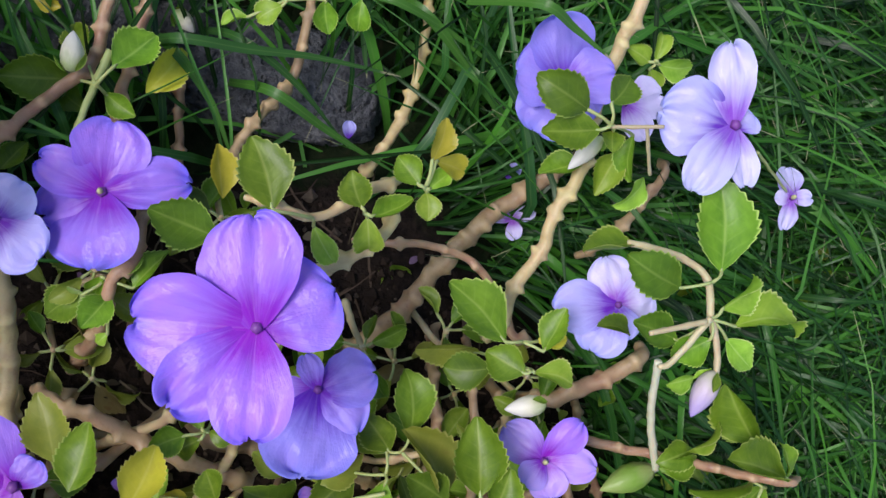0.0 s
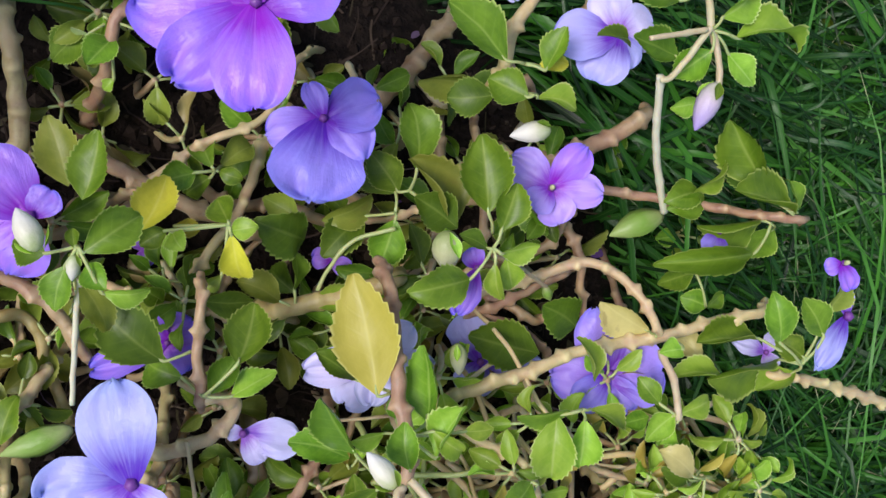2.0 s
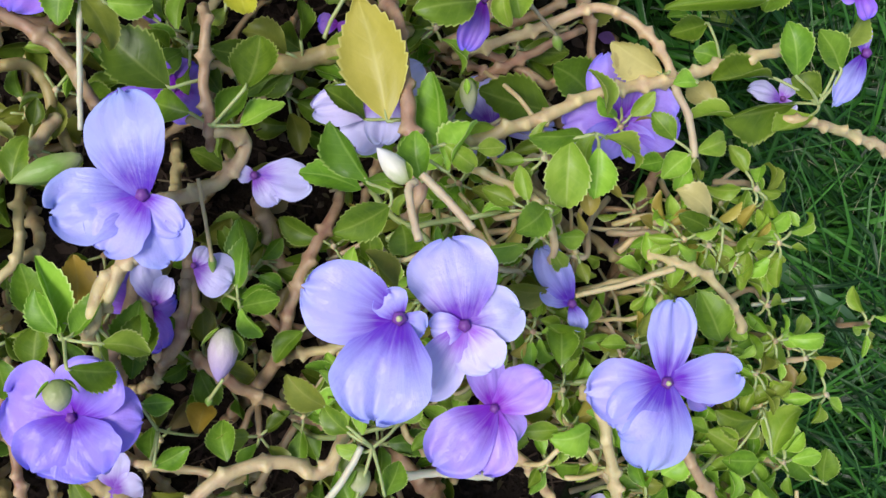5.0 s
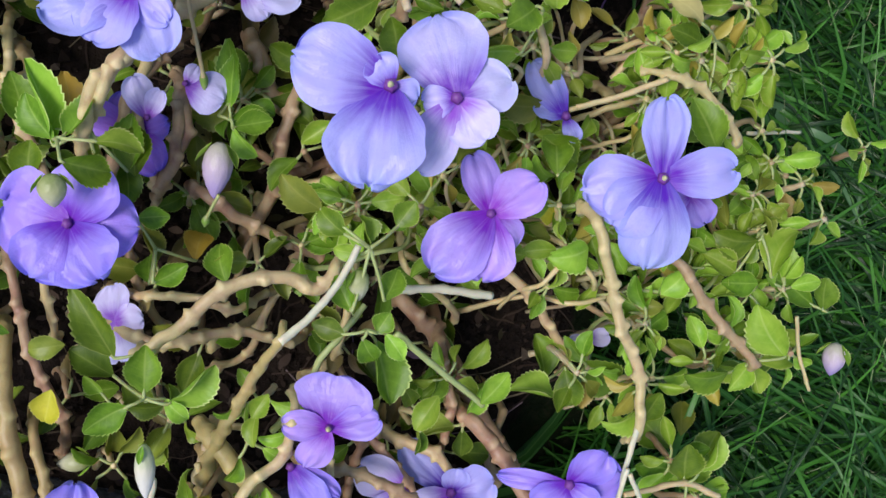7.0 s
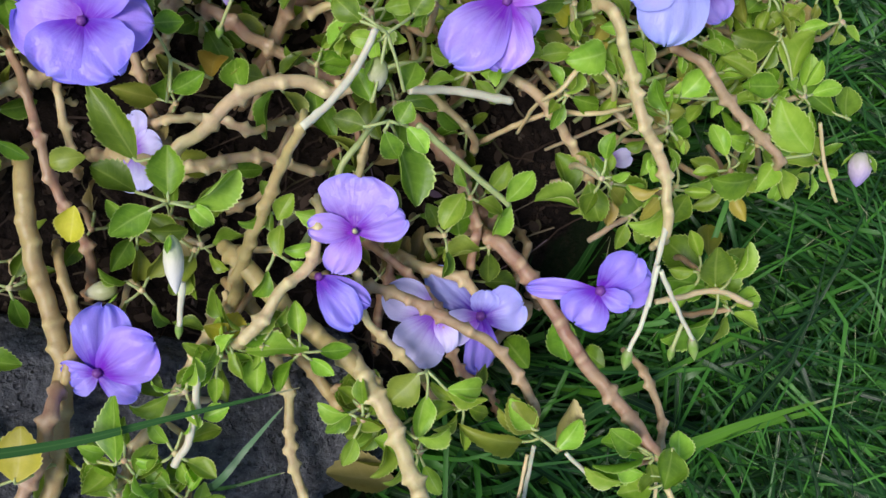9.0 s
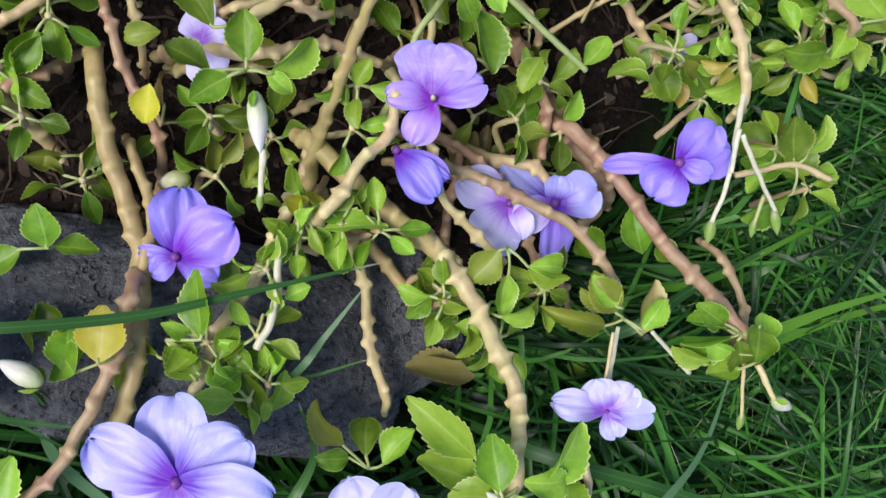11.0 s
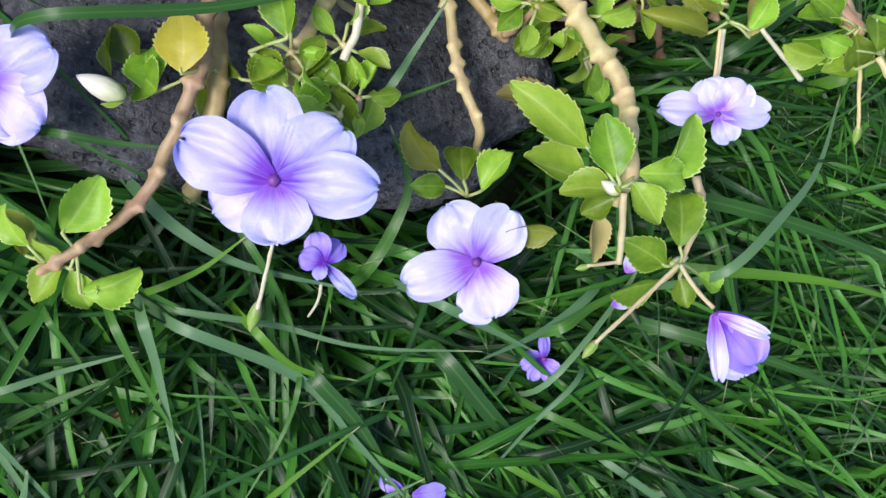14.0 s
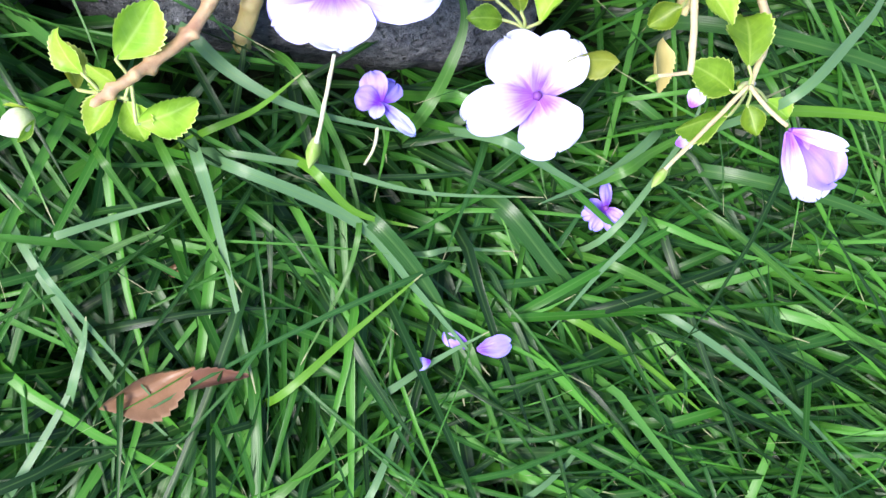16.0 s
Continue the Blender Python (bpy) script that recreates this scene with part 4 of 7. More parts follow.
stem(plant_j, "b", 2.33, 1.51, (-7.1, -109.6, 64.0), (-8.4, -123.9, 63.7), (-13.2, -140.0, 63.3), (-16.9, -149.7, 63.0), (-20.7, -159.4, 62.8), (-27.4, -167.5, 62.5), (-43.7, -179.9, 62.0))
stem(plant_k, "t", 2.76, 2.20, (81.2, -85.9, 69.0), (93.5, -102.8, 78.8), (97.7, -112.4, 83.7), (103.2, -123.3, 89.7), (103.7, -134.3, 95.0), (101.5, -148.8, 102.0))
stem(plant_j, "w", 1.08, 0.73, (22.5, -64.0, 84.0), (24.0, -76.9, 80.0))
stem(plant_k, "r", 0.97, 0.88, (98.0, -153.8, 106.0), (101.0, -167.1, 100.3), (101.8, -172.6, 98.0))
stem(plant_k, "r", 0.50, 0.50, (101.7, -172.2, 98.0), (92.5, -173.7, 98.0))
stem(plant_k, "r", 1.35, 0.85, (134.3, -147.1, 80.0), (135.9, -157.2, 81.6), (129.0, -172.3, 84.0))
stem(plant_k, "r", 0.68, 0.60, (126.9, -173.2, 86.0), (115.7, -184.9, 84.0), (104.0, -196.8, 82.0))
stem(plant_k, "r", 0.74, 0.66, (127.5, -173.1, 86.0), (130.6, -179.8, 90.3), (134.3, -184.7, 94.0))
stem(plant_j, "w", 0.49, 0.65, (11.3, -170.1, 80.0), (10.4, -182.3, 69.4), (9.5, -191.2, 62.0))
stem(plant_l, "t", 0.64, 0.59, (184.0, -110.5, 86.0), (190.0, -129.2, 80.0))
stem(plant_l, "w", 0.69, 0.86, (149.0, -103.2, 86.0), (168.0, -115.7, 80.0))
stem(plant_l, "t", 0.61, 0.55, (135.5, -104.6, 86.0), (135.7, -122.5, 84.0))
stem(plant_l, "t", 1.10, 0.83, (181.9, -109.7, 96.0), (188.1, -119.8, 98.0))
stem(plant_j, "w", 0.53, 0.41, (29.6, -185.1, 46.0), (29.3, -190.7, 43.0), (27.0, -196.0, 40.0))

# flowers
flower(plant_a, "p", (-57.6, 206.4, 67.0), [(99, 20.7, 19.2), (169, 19.2, 12.3), (-136, 18.1, 14.6), (-75, 21.2, 25.3), (27, 23.8, 14.6)], True)
flower(plant_b, "p", (-16.0, 187.9, 120.0), [(50, 20.0, 24.0, 0), (-118, 27.5, 17.0, 2), (-167, 29.5, 22.5, 3), (-74, 26.5, 18.5, 6), (114, 27.5, 22.5, 8)])
flower(plant_b, "v", (15.5, 173.0, 74.0), [(-146, 17.6, 12.5, 2), (36, 17.5, 16.5, 2), (-28, 17.0, 16.5, 4), (-80, 25.5, 26.0, 6), (129, 11.5, 7.0, 8)])
flower(plant_a, "b", (-80.1, 190.6, 65.0), [(69, 13.7, 13.4), (-21, 15.7, 15.7)])
flower(plant_c, "v", (53.2, 281.3, 86.0), [(119, 21.0, 19.3), (-171, 16.8, 19.3), (-106, 17.7, 19.3), (34, 15.5, 16.0), (-31, 13.5, 13.5)])
flower(plant_c, "c", (92.5, 281.0, 117.0), [(-174, 21.5, 21.0, 0), (50, 7.5, 10.0, -10), (115, 24.0, 12.5, "w", 8), (-63, 18.0, 8.0, "w", 0), (-107, 24.0, 12.5, "w", 6)])
flower(plant_c, "w", (76.1, 284.7, 82.0), [(39, 13.1, 13.1), (-41, 13.1, 9.6)])
flower(plant_c, "w", (161.1, 284.6, 63.0), [(114, 11.8, 10.6), (19, 8.1, 6.1), (-81, 11.8, 7.3), (-166, 6.5, 5.7)], True)
flower(plant_c, "b", (92.8, 224.9, 87.0), [(125, 15.5, 13.5, "w", 6), (37, 11.5, 14.5, "w", 2), (-157, 21.0, 15.5, 4), (-104, 17.0, 16.0, 0), (-53, 11.5, 9.5, -4)])
flower(plant_c, "m", (84.8, 173.3, 88.0), [(67, 16.8, 10.6, "p"), (157, 15.8, 12.7), (12, 15.8, 10.3), (-58, 11.3, 11.0), (-118, 9.6, 8.9)], True)
flower(plant_d, "p", (-52.8, 122.7, 60.0), [(145, 22.3, 19.9), (75, 9.9, 11.1), (-95, 17.8, 18.3), (-155, 14.6, 15.1)])
flower(plant_d, "b", (-9.2, 65.4, 96.0), [(-153, 24.3, 18.8), (-110, 18.0, 16.5), (-55, 19.1, 15.9), (-27, 13.5, 8.8), (119, 27.7, 20.9)])
flower(plant_d, "p", (-6.9, 97.0, 56.0), [(60, 9.9, 11.1), (-45, 10.6, 11.1), (165, 10.6, 11.1), (-145, 23.8, 8.8)])
flower(plant_d, "w", (20.3, 77.9, 68.0), [(10, 16.9, 11.5), (-35, 10.5, 8.8), (-175, 5.1, 5.1)])
flower(plant_e, "w", (51.9, 110.5, 74.0), [(-155, 24.0, 11.1), (-110, 19.2, 14.6), (-80, 15.8, 10.6), (60, 14.1, 9.9), (5, 17.5, 8.9)])
flower(plant_f, "v", (126.5, 123.3, 80.0), [(120, 22.8, 17.3), (-160, 19.2, 15.5), (20, 18.3, 20.1), (-45, 13.7, 11.3), (-120, 15.5, 11.9)])
flower(plant_f, "p", (176.2, 177.4, 112.0), [(-145, 5.6, 5.6), (-55, 9.1, 7.3)], True)
flower(plant_f, "v", (147.7, 177.8, 86.0), [(-95, 8.8, 10.6)])
flower(plant_f, "b", (190.6, 162.8, 104.0), [(-110, 22.1, 7.6), (115, 10.9, 5.4)])
flower(plant_f, "w", (175.0, 144.5, 90.0), [(175, 11.6, 6.7), (-45, 6.3, 6.0), (75, 7.5, 5.6)])
flower(plant_e, "p", (69.8, 143.9, 86.0), [(-95, 15.5, 8.1), (125, 6.7, 6.7)])
flower(plant_e, "b", (95.0, 114.4, 50.0), [(115, 17.8, 17.8), (-95, 12.0, 13.5), (15, 21.7, 8.7)])
flower(plant_h, "c", (69.9, 54.2, 134.0), [(117, 22.2, 21.5), (32, 15.0, 13.6, "w"), (-42, 13.2, 12.2, "w"), (-108, 20.8, 12.2, "w"), (-158, 8.6, 7.6)])
flower(plant_h, "b", (52.6, 52.7, 136.0), [(177, 24.4, 19.4), (-90, 25.7, 22.5), (-8, 7.0, 7.4), (132, 8.3, 8.3)], True)
flower(plant_h, "m", (99.5, 29.4, 98.0), [(119, 19.0, 11.0, 4), (50, 18.0, 14.0, 6), (-42, 12.5, 12.0, 0), (-86, 20.0, 17.0, 2), (-122, 24.0, 18.5, 6)])
flower(plant_i, "b", (140.5, 49.5, 118.0), [(-158, 24.2, 17.4), (-126, 21.0, 16.2), (20, 22.9, 13.9), (100, 24.6, 12.6), (-86, 26.2, 19.7)], True)
flower(plant_i, "m", (167.9, 49.9, 92.0), [(-48, 11.3, 10.5), (-148, 7.3, 7.3)])
flower(plant_g, "v", (-12.7, 1.9, 80.0), [(72, 19.9, 18.1), (12, 18.4, 17.6), (-48, 17.8, 19.9), (-108, 17.2, 18.7), (177, 19.3, 23.0)])
flower(plant_h, "m", (69.5, -42.7, 84.0), [(92, 17.1, 21.8), (-176, 14.5, 8.7), (27, 16.1, 10.4), (-108, 14.5, 10.4)], True)
flower(plant_h, "b", (120.7, 63.9, 88.0), [(134, 20.0, 10.8), (-58, 9.1, 5.9), (172, 10.5, 7.0)])
flower(plant_d, "w", (10.4, 47.7, 62.0), [(-8, 12.0, 13.0), (72, 6.7, 5.0)])
flower(plant_g, "p", (0.9, 31.1, 50.0), [(122, 14.1, 12.8), (-48, 14.5, 11.0), (172, 19.3, 10.7), (32, 10.3, 8.6)])
flower(plant_g, "w", (1.7, 35.1, 68.0), [(122, 13.0, 8.4), (72, 9.7, 5.8)])
flower(plant_j, "v", (4.5, -97.2, 57.0), [(94, 21.3, 16.2), (39, 21.3, 17.9), (-21, 14.0, 9.4), (-141, 8.9, 7.7), (174, 11.0, 5.5)])
flower(plant_k, "v", (62.7, -58.1, 75.0), [(-41, 19.1, 11.3), (-19, 17.8, 7.5)])
flower(plant_l, "w", (107.9, -67.8, 56.0), [(159, 19.4, 14.1), (-116, 18.1, 18.1), (-61, 13.3, 11.4)])
flower(plant_l, "b", (123.6, -65.7, 57.0), [(149, 23.5, 12.3), (29, 15.8, 15.8), (89, 10.0, 9.6), (-151, 15.8, 12.0, "w"), (-81, 21.6, 11.6, "v", -20)])
flower(plant_l, "v", (151.1, -49.8, 86.0), [(-173, 23.6, 6.5), (-118, 13.5, 16.7), (22, 18.0, 15.0), (58, 17.0, 14.0), (-16, 10.9, 7.3)])
flower(plant_j, "c", (10.3, -155.7, 88.0), [(100, 24.0, 18.5, -2), (43, 23.0, 17.5, 2), (-148, 18.0, 15.0, 0), (158, 26.5, 17.5, 5), (0, 26.5, 16.0, 5), (-80, 16.5, 16.5, "w", 8)])
flower(plant_k, "w", (73.2, -176.1, 62.0), [(122, 20.0, 17.0, 4), (60, 20.0, 16.0, 8), (-160, 23.0, 14.0, 6), (-64, 18.0, 19.0, 2)])
flower(plant_l, "w", (136.2, -129.2, 86.0), [(176, 17.5, 9.5, 4), (118, 11.0, 12.0, 10), (55, 12.0, 11.0, 6), (4, 15.0, 9.0, 0), (-62, 9.0, 8.0, -6)], eye=0.6)
flower(plant_j, "c", (-62.7, -134.4, 60.0), [(32, 22.3, 18.0), (-32, 19.0, 18.0), (-57, 15.8, 13.0)])
flower(plant_k, "v", (104.0, -207.9, 44.0), [(168, 7.3, 4.7), (-158, 8.0, 4.4), (-117, 8.4, 4.7), (-72, 8.0, 4.7), (-37, 6.6, 4.4), (93, 8.4, 4.0)])
flower(plant_k, "w", (134.0, -186.0, 95.0), [(-60, 21.5, 12.0, "w", -10), (-47, 19.5, 14.0, "v", -5), (-86, 19.5, 4.8, "w", 8), (-19, 16.0, 4.2, "w", 10)], eye=0.4)

# leaves
leaf(plant_a, "g", (-66.6, 240.2, 60.0), (-58.9, 254.4, 52.8), 13.3, 0, (-69.2, 234.3, 58.0))
leaf(plant_a, "y", (-56.0, 239.2, 40.0), (-49.8, 255.8, 39.2), 11.6, 32, (-69.2, 234.3, 58.0))
leaf(plant_a, "d", (-75.8, 234.7, 46.0), (-94.5, 228.0, 47.8), 13.3, -11, (-69.2, 234.3, 58.0))
leaf(plant_a, "g", (-75.1, 242.0, 46.0), (-80.8, 250.5, 41.0), 9.4, 0, (-69.2, 234.3, 58.0))
leaf(plant_a, "g", (-66.5, 233.5, 52.0), (-56.6, 230.2, 53.5), 7.2, 14, (-69.2, 234.3, 58.0))
leaf(plant_a, "d", (-70.3, 228.0, 40.0), (-76.9, 231.0, 33.4), 9.2, 0, (-69.2, 234.3, 58.0))
leaf(plant_a, "d", (-85.8, 203.4, 42.0), (-81.9, 213.4, 39.2), 7.3, 8)
leaf(plant_a, "y", (-27.7, 215.7, 72.0), (-34.4, 229.4, 72.7), 10.0, 49)
leaf(plant_b, "g", (-19.7, 215.7, 108.0), (-30.4, 231.1, 105.2), 14.1, 12, (-8.8, 217.4, 102.0))
leaf(plant_b, "d", (-27.4, 205.1, 86.0), (-46.5, 206.3, 89.4), 14.1, 0, (-8.8, 217.4, 102.0))
leaf(plant_b, "d", (-20.2, 209.9, 84.0), (-24.6, 203.3, 79.0), 8.3, 0, (-8.8, 217.4, 102.0))
leaf(plant_b, "l", (-6.8, 215.8, 98.0), (2.2, 208.7, 95.8), 6.7, 4, (-8.8, 217.4, 102.0))
leaf(plant_b, "g", (1.8, 224.0, 106.0), (-4.6, 231.8, 108.8), 8.9, 0, (3.3, 223.1, 104.0))
leaf(plant_b, "g", (4.8, 222.8, 106.0), (14.6, 231.3, 103.1), 8.0, -37, (3.3, 223.1, 104.0))
leaf(plant_b, "l", (4.9, 222.5, 102.0), (9.9, 215.2, 95.2), 8.5, 0, (3.3, 223.1, 104.0))
leaf(plant_b, "g", (13.6, 234.5, 108.0), (6.9, 239.9, 104.0), 8.2, 0, (15.7, 234.3, 107.0))
leaf(plant_b, "l", (16.9, 234.6, 107.0), (21.9, 241.0, 103.6), 5.6, -6, (15.7, 234.3, 107.0))
leaf(plant_b, "l", (16.7, 233.8, 106.0), (19.2, 226.6, 107.2), 7.1, 0, (15.7, 234.3, 107.0))
leaf(plant_b, "y", (14.8, 241.6, 108.0), (14.0, 253.2, 109.8), 7.7, 37, (15.7, 234.3, 107.0))
leaf(plant_b, "y", (16.1, 242.2, 107.0), (26.7, 243.4, 100.3), 7.4, 0, (15.7, 234.3, 107.0))
leaf(plant_a, "l", (-35.6, 272.5, 42.0), (-42.1, 267.5, 39.1), 6.1, 42, (-26.4, 281.6, 45.0))
leaf(plant_a, "l", (-27.5, 279.0, 46.0), (-32.6, 272.6, 41.3), 8.0, 0, (-26.4, 281.6, 45.0))
leaf(plant_a, "g", (-18.0, 282.2, 60.0), (-12.7, 274.3, 55.0), 7.7, 0, (-26.4, 281.6, 45.0))
leaf(plant_a, "g", (-7.3, 287.4, 58.0), (-4.3, 279.4, 52.9), 7.9, 0, (-26.4, 281.6, 45.0))
leaf(plant_a, "y", (-93.3, 252.7, 40.0), (-85.9, 253.5, 41.6), 5.5, 9)
leaf(plant_c, "d", (51.3, 270.1, 111.0), (34.3, 273.6, 109.4), 12.6, -13, (59.7, 269.1, 110.0))
leaf(plant_c, "d", (56.7, 273.9, 112.0), (63.0, 285.1, 105.9), 9.6, 0, (59.7, 269.1, 110.0))
leaf(plant_c, "g", (57.4, 266.9, 110.0), (40.4, 259.9, 109.9), 11.2, -1, (59.7, 269.1, 110.0))
leaf(plant_c, "g", (61.8, 268.4, 108.0), (61.1, 261.3, 113.3), 6.6, 0, (59.7, 269.1, 110.0))
leaf(plant_c, "g", (68.0, 262.3, 84.0), (56.6, 254.5, 80.7), 9.9, 37, (59.7, 269.1, 110.0))
leaf(plant_c, "l", (73.1, 267.1, 94.0), (70.1, 252.4, 93.4), 9.4, 4, (59.7, 269.1, 110.0))
leaf(plant_c, "l", (85.0, 263.6, 92.0), (78.1, 251.8, 91.9), 9.0, -38)
leaf(plant_c, "g", (72.5, 271.8, 100.0), (77.5, 259.2, 98.3), 8.9, 51, (59.7, 269.1, 110.0))
leaf(plant_c, "l", (77.8, 298.9, 86.0), (68.3, 300.1, 86.1), 6.6, -8, (79.7, 299.4, 86.0))
leaf(plant_c, "l", (78.4, 299.3, 88.0), (78.9, 308.6, 85.9), 5.5, 10, (79.7, 299.4, 86.0))
leaf(plant_c, "l", (80.9, 299.3, 86.0), (93.7, 304.5, 83.6), 8.6, 39, (79.7, 299.4, 86.0))
leaf(plant_c, "l", (79.6, 297.7, 84.0), (86.1, 293.8, 79.5), 6.7, 0, (79.7, 299.4, 86.0))
leaf(plant_c, "g", (107.2, 242.4, 112.0), (95.6, 268.0, 112.9), 17.6, -5, (105.2, 238.6, 112.0))
leaf(plant_c, "g", (83.3, 242.6, 102.0), (66.9, 234.5, 103.7), 10.5, 51, (105.2, 238.6, 112.0))
leaf(plant_c, "d", (98.5, 234.4, 108.0), (77.2, 237.8, 109.4), 13.7, -4, (105.2, 238.6, 112.0))
leaf(plant_c, "d", (105.1, 220.1, 105.0), (88.6, 220.5, 105.3), 10.9, 13, (108.6, 228.6, 112.0))
leaf(plant_c, "d", (88.4, 216.9, 106.0), (76.3, 216.0, 107.8), 7.6, 40, (108.6, 228.6, 112.0))
leaf(plant_c, "g", (110.7, 223.2, 112.0), (106.7, 214.9, 102.6), 10.1, 0, (108.6, 228.6, 112.0))
leaf(plant_c, "l", (109.1, 232.0, 115.0), (118.2, 245.1, 112.0), 10.0, 42, (108.6, 228.6, 112.0))
leaf(plant_c, "l", (116.5, 229.0, 113.0), (138.3, 232.8, 113.2), 13.1, -51, (108.6, 228.6, 112.0))
leaf(plant_c, "l", (117.3, 225.0, 110.0), (129.3, 219.5, 109.4), 9.3, -9, (108.6, 228.6, 112.0))
leaf(plant_c, "l", (119.8, 211.7, 98.0), (110.4, 206.8, 98.5), 6.9, -27, (108.6, 228.6, 112.0))
leaf(plant_f, "g", (159.3, 196.7, 88.0), (139.3, 213.3, 88.0), 17.1, -51, (161.3, 193.4, 88.0))
leaf(plant_f, "d", (164.7, 200.2, 78.0), (148.5, 204.1, 77.8), 11.0, -43, (161.3, 193.4, 88.0))
leaf(plant_f, "l", (137.3, 188.4, 82.0), (144.9, 201.1, 82.9), 9.4, 51, (161.3, 193.4, 88.0))
leaf(plant_f, "g", (130.3, 180.3, 80.0), (143.5, 186.6, 79.8), 9.5, 8)
leaf(plant_f, "g", (167.6, 190.6, 96.0), (143.3, 190.9, 94.7), 15.7, 51, (161.3, 193.4, 88.0))
leaf(plant_f, "g", (168.2, 190.1, 94.0), (164.2, 200.8, 90.4), 7.7, 48, (161.3, 193.4, 88.0))
leaf(plant_c, "g", (57.7, 203.4, 94.0), (36.7, 214.2, 90.7), 16.2, 29, (63.8, 205.0, 92.0))
leaf(plant_c, "g", (69.1, 204.3, 96.0), (71.1, 218.2, 97.5), 9.4, -37, (63.8, 205.0, 92.0))
leaf(plant_c, "y", (69.1, 206.4, 90.0), (77.7, 209.9, 90.9), 7.0, -12, (63.8, 205.0, 92.0))
leaf(plant_c, "g", (68.4, 196.4, 91.0), (56.7, 199.0, 85.4), 11.9, 0, (70.3, 198.0, 90.0))
leaf(plant_c, "d", (59.9, 194.7, 86.0), (47.8, 190.4, 79.8), 12.0, 0, (70.3, 198.0, 90.0))
leaf(plant_c, "o", (59.3, 197.7, 76.0), (39.1, 192.4, 76.1), 13.2, -51, (70.3, 198.0, 90.0))
leaf(plant_c, "l", (71.4, 197.5, 90.0), (84.2, 197.7, 91.2), 8.7, -37, (70.3, 198.0, 90.0))
leaf(plant_e, "g", (64.1, 159.8, 97.0), (56.3, 180.9, 94.5), 15.6, 1, (68.9, 155.2, 92.0))
leaf(plant_b, "g", (46.6, 167.6, 75.0), (38.8, 185.9, 73.2), 13.2, 27, (48.4, 161.4, 68.0))
leaf(plant_b, "g", (45.7, 160.1, 66.0), (32.6, 169.2, 66.7), 11.8, -8, (48.4, 161.4, 68.0))
leaf(plant_b, "o", (62.0, 154.0, 80.0), (42.4, 169.8, 79.6), 16.7, 43, (48.4, 161.4, 68.0))
leaf(plant_a, "g", (-52.9, 177.6, 51.0), (-60.5, 167.7, 44.8), 11.7, 0, (-48.4, 183.3, 50.0))
leaf(plant_a, "g", (-50.2, 183.7, 52.0), (-50.2, 176.5, 45.1), 6.8, 0, (-48.4, 183.3, 50.0))
leaf(plant_a, "g", (-46.2, 179.3, 50.0), (-51.1, 168.3, 55.8), 10.2, 0, (-48.4, 183.3, 50.0))
leaf(plant_a, "l", (-43.0, 168.0, 46.0), (-45.0, 164.2, 43.8), 4.3, 0, (-48.4, 183.3, 50.0))
leaf(plant_a, "g", (-47.9, 184.3, 50.0), (-41.4, 193.5, 50.7), 7.9, -7, (-48.4, 183.3, 50.0))
leaf(plant_a, "g", (-41.0, 183.3, 52.0), (-34.6, 196.7, 51.5), 9.8, -29, (-48.4, 183.3, 50.0))
leaf(plant_b, "l", (3.6, 205.6, 80.0), (11.3, 197.2, 81.1), 7.6, 45)
leaf(plant_b, "g", (40.2, 212.1, 18.0), (38.0, 207.3, 8.2), 8.4, 0)
leaf(plant_b, "g", (41.1, 215.6, 18.0), (51.8, 212.4, 10.8), 7.2, 0)
leaf(plant_c, "g", (126.5, 209.3, 42.0), (129.7, 199.3, 33.9), 9.0, 0)
leaf(plant_c, "g", (126.8, 191.8, 40.0), (132.9, 199.8, 32.8), 7.4, 0)
leaf(plant_d, "o", (-45.7, 134.0, 70.0), (-56.0, 150.7, 69.1), 12.7, 7)
leaf(plant_d, "g", (-41.0, 131.9, 86.0), (-42.3, 150.3, 86.7), 12.6, -11)
leaf(plant_d, "g", (-37.0, 119.4, 94.0), (-26.1, 132.3, 90.8), 11.7, 10, (-38.7, 120.4, 92.0))
leaf(plant_d, "g", (-35.4, 116.7, 90.0), (-29.3, 111.7, 94.0), 7.6, 0, (-38.7, 120.4, 92.0))
leaf(plant_d, "l", (-29.8, 110.5, 92.0), (-18.6, 114.2, 89.4), 7.2, 32, (-38.7, 120.4, 92.0))
leaf(plant_d, "g", (-40.2, 114.6, 88.0), (-39.6, 102.3, 85.3), 9.0, 4, (-38.7, 120.4, 92.0))
leaf(plant_d, "o", (-35.9, 111.4, 86.0), (-25.9, 100.1, 84.2), 9.7, -43, (-38.7, 120.4, 92.0))
leaf(plant_d, "d", (-45.9, 115.6, 80.0), (-54.6, 115.2, 72.9), 10.7, 0, (-38.7, 120.4, 92.0))
leaf(plant_d, "g", (-39.2, 119.7, 92.0), (-41.2, 124.2, 88.5), 3.7, 12, (-38.7, 120.4, 92.0))
leaf(plant_d, "y", (-24.7, 127.9, 76.0), (-21.7, 144.5, 66.8), 13.1, 0, (-38.7, 120.4, 92.0))
leaf(plant_b, "g", (-13.6, 147.9, 60.0), (-23.1, 141.5, 64.0), 9.3, 0, (-8.4, 150.1, 58.0))
leaf(plant_b, "g", (-9.6, 150.7, 60.0), (-13.2, 157.8, 51.3), 8.7, 0, (-8.4, 150.1, 58.0))
leaf(plant_b, "g", (-9.2, 147.9, 60.0), (-14.1, 141.1, 52.7), 8.0, 0, (-8.4, 150.1, 58.0))
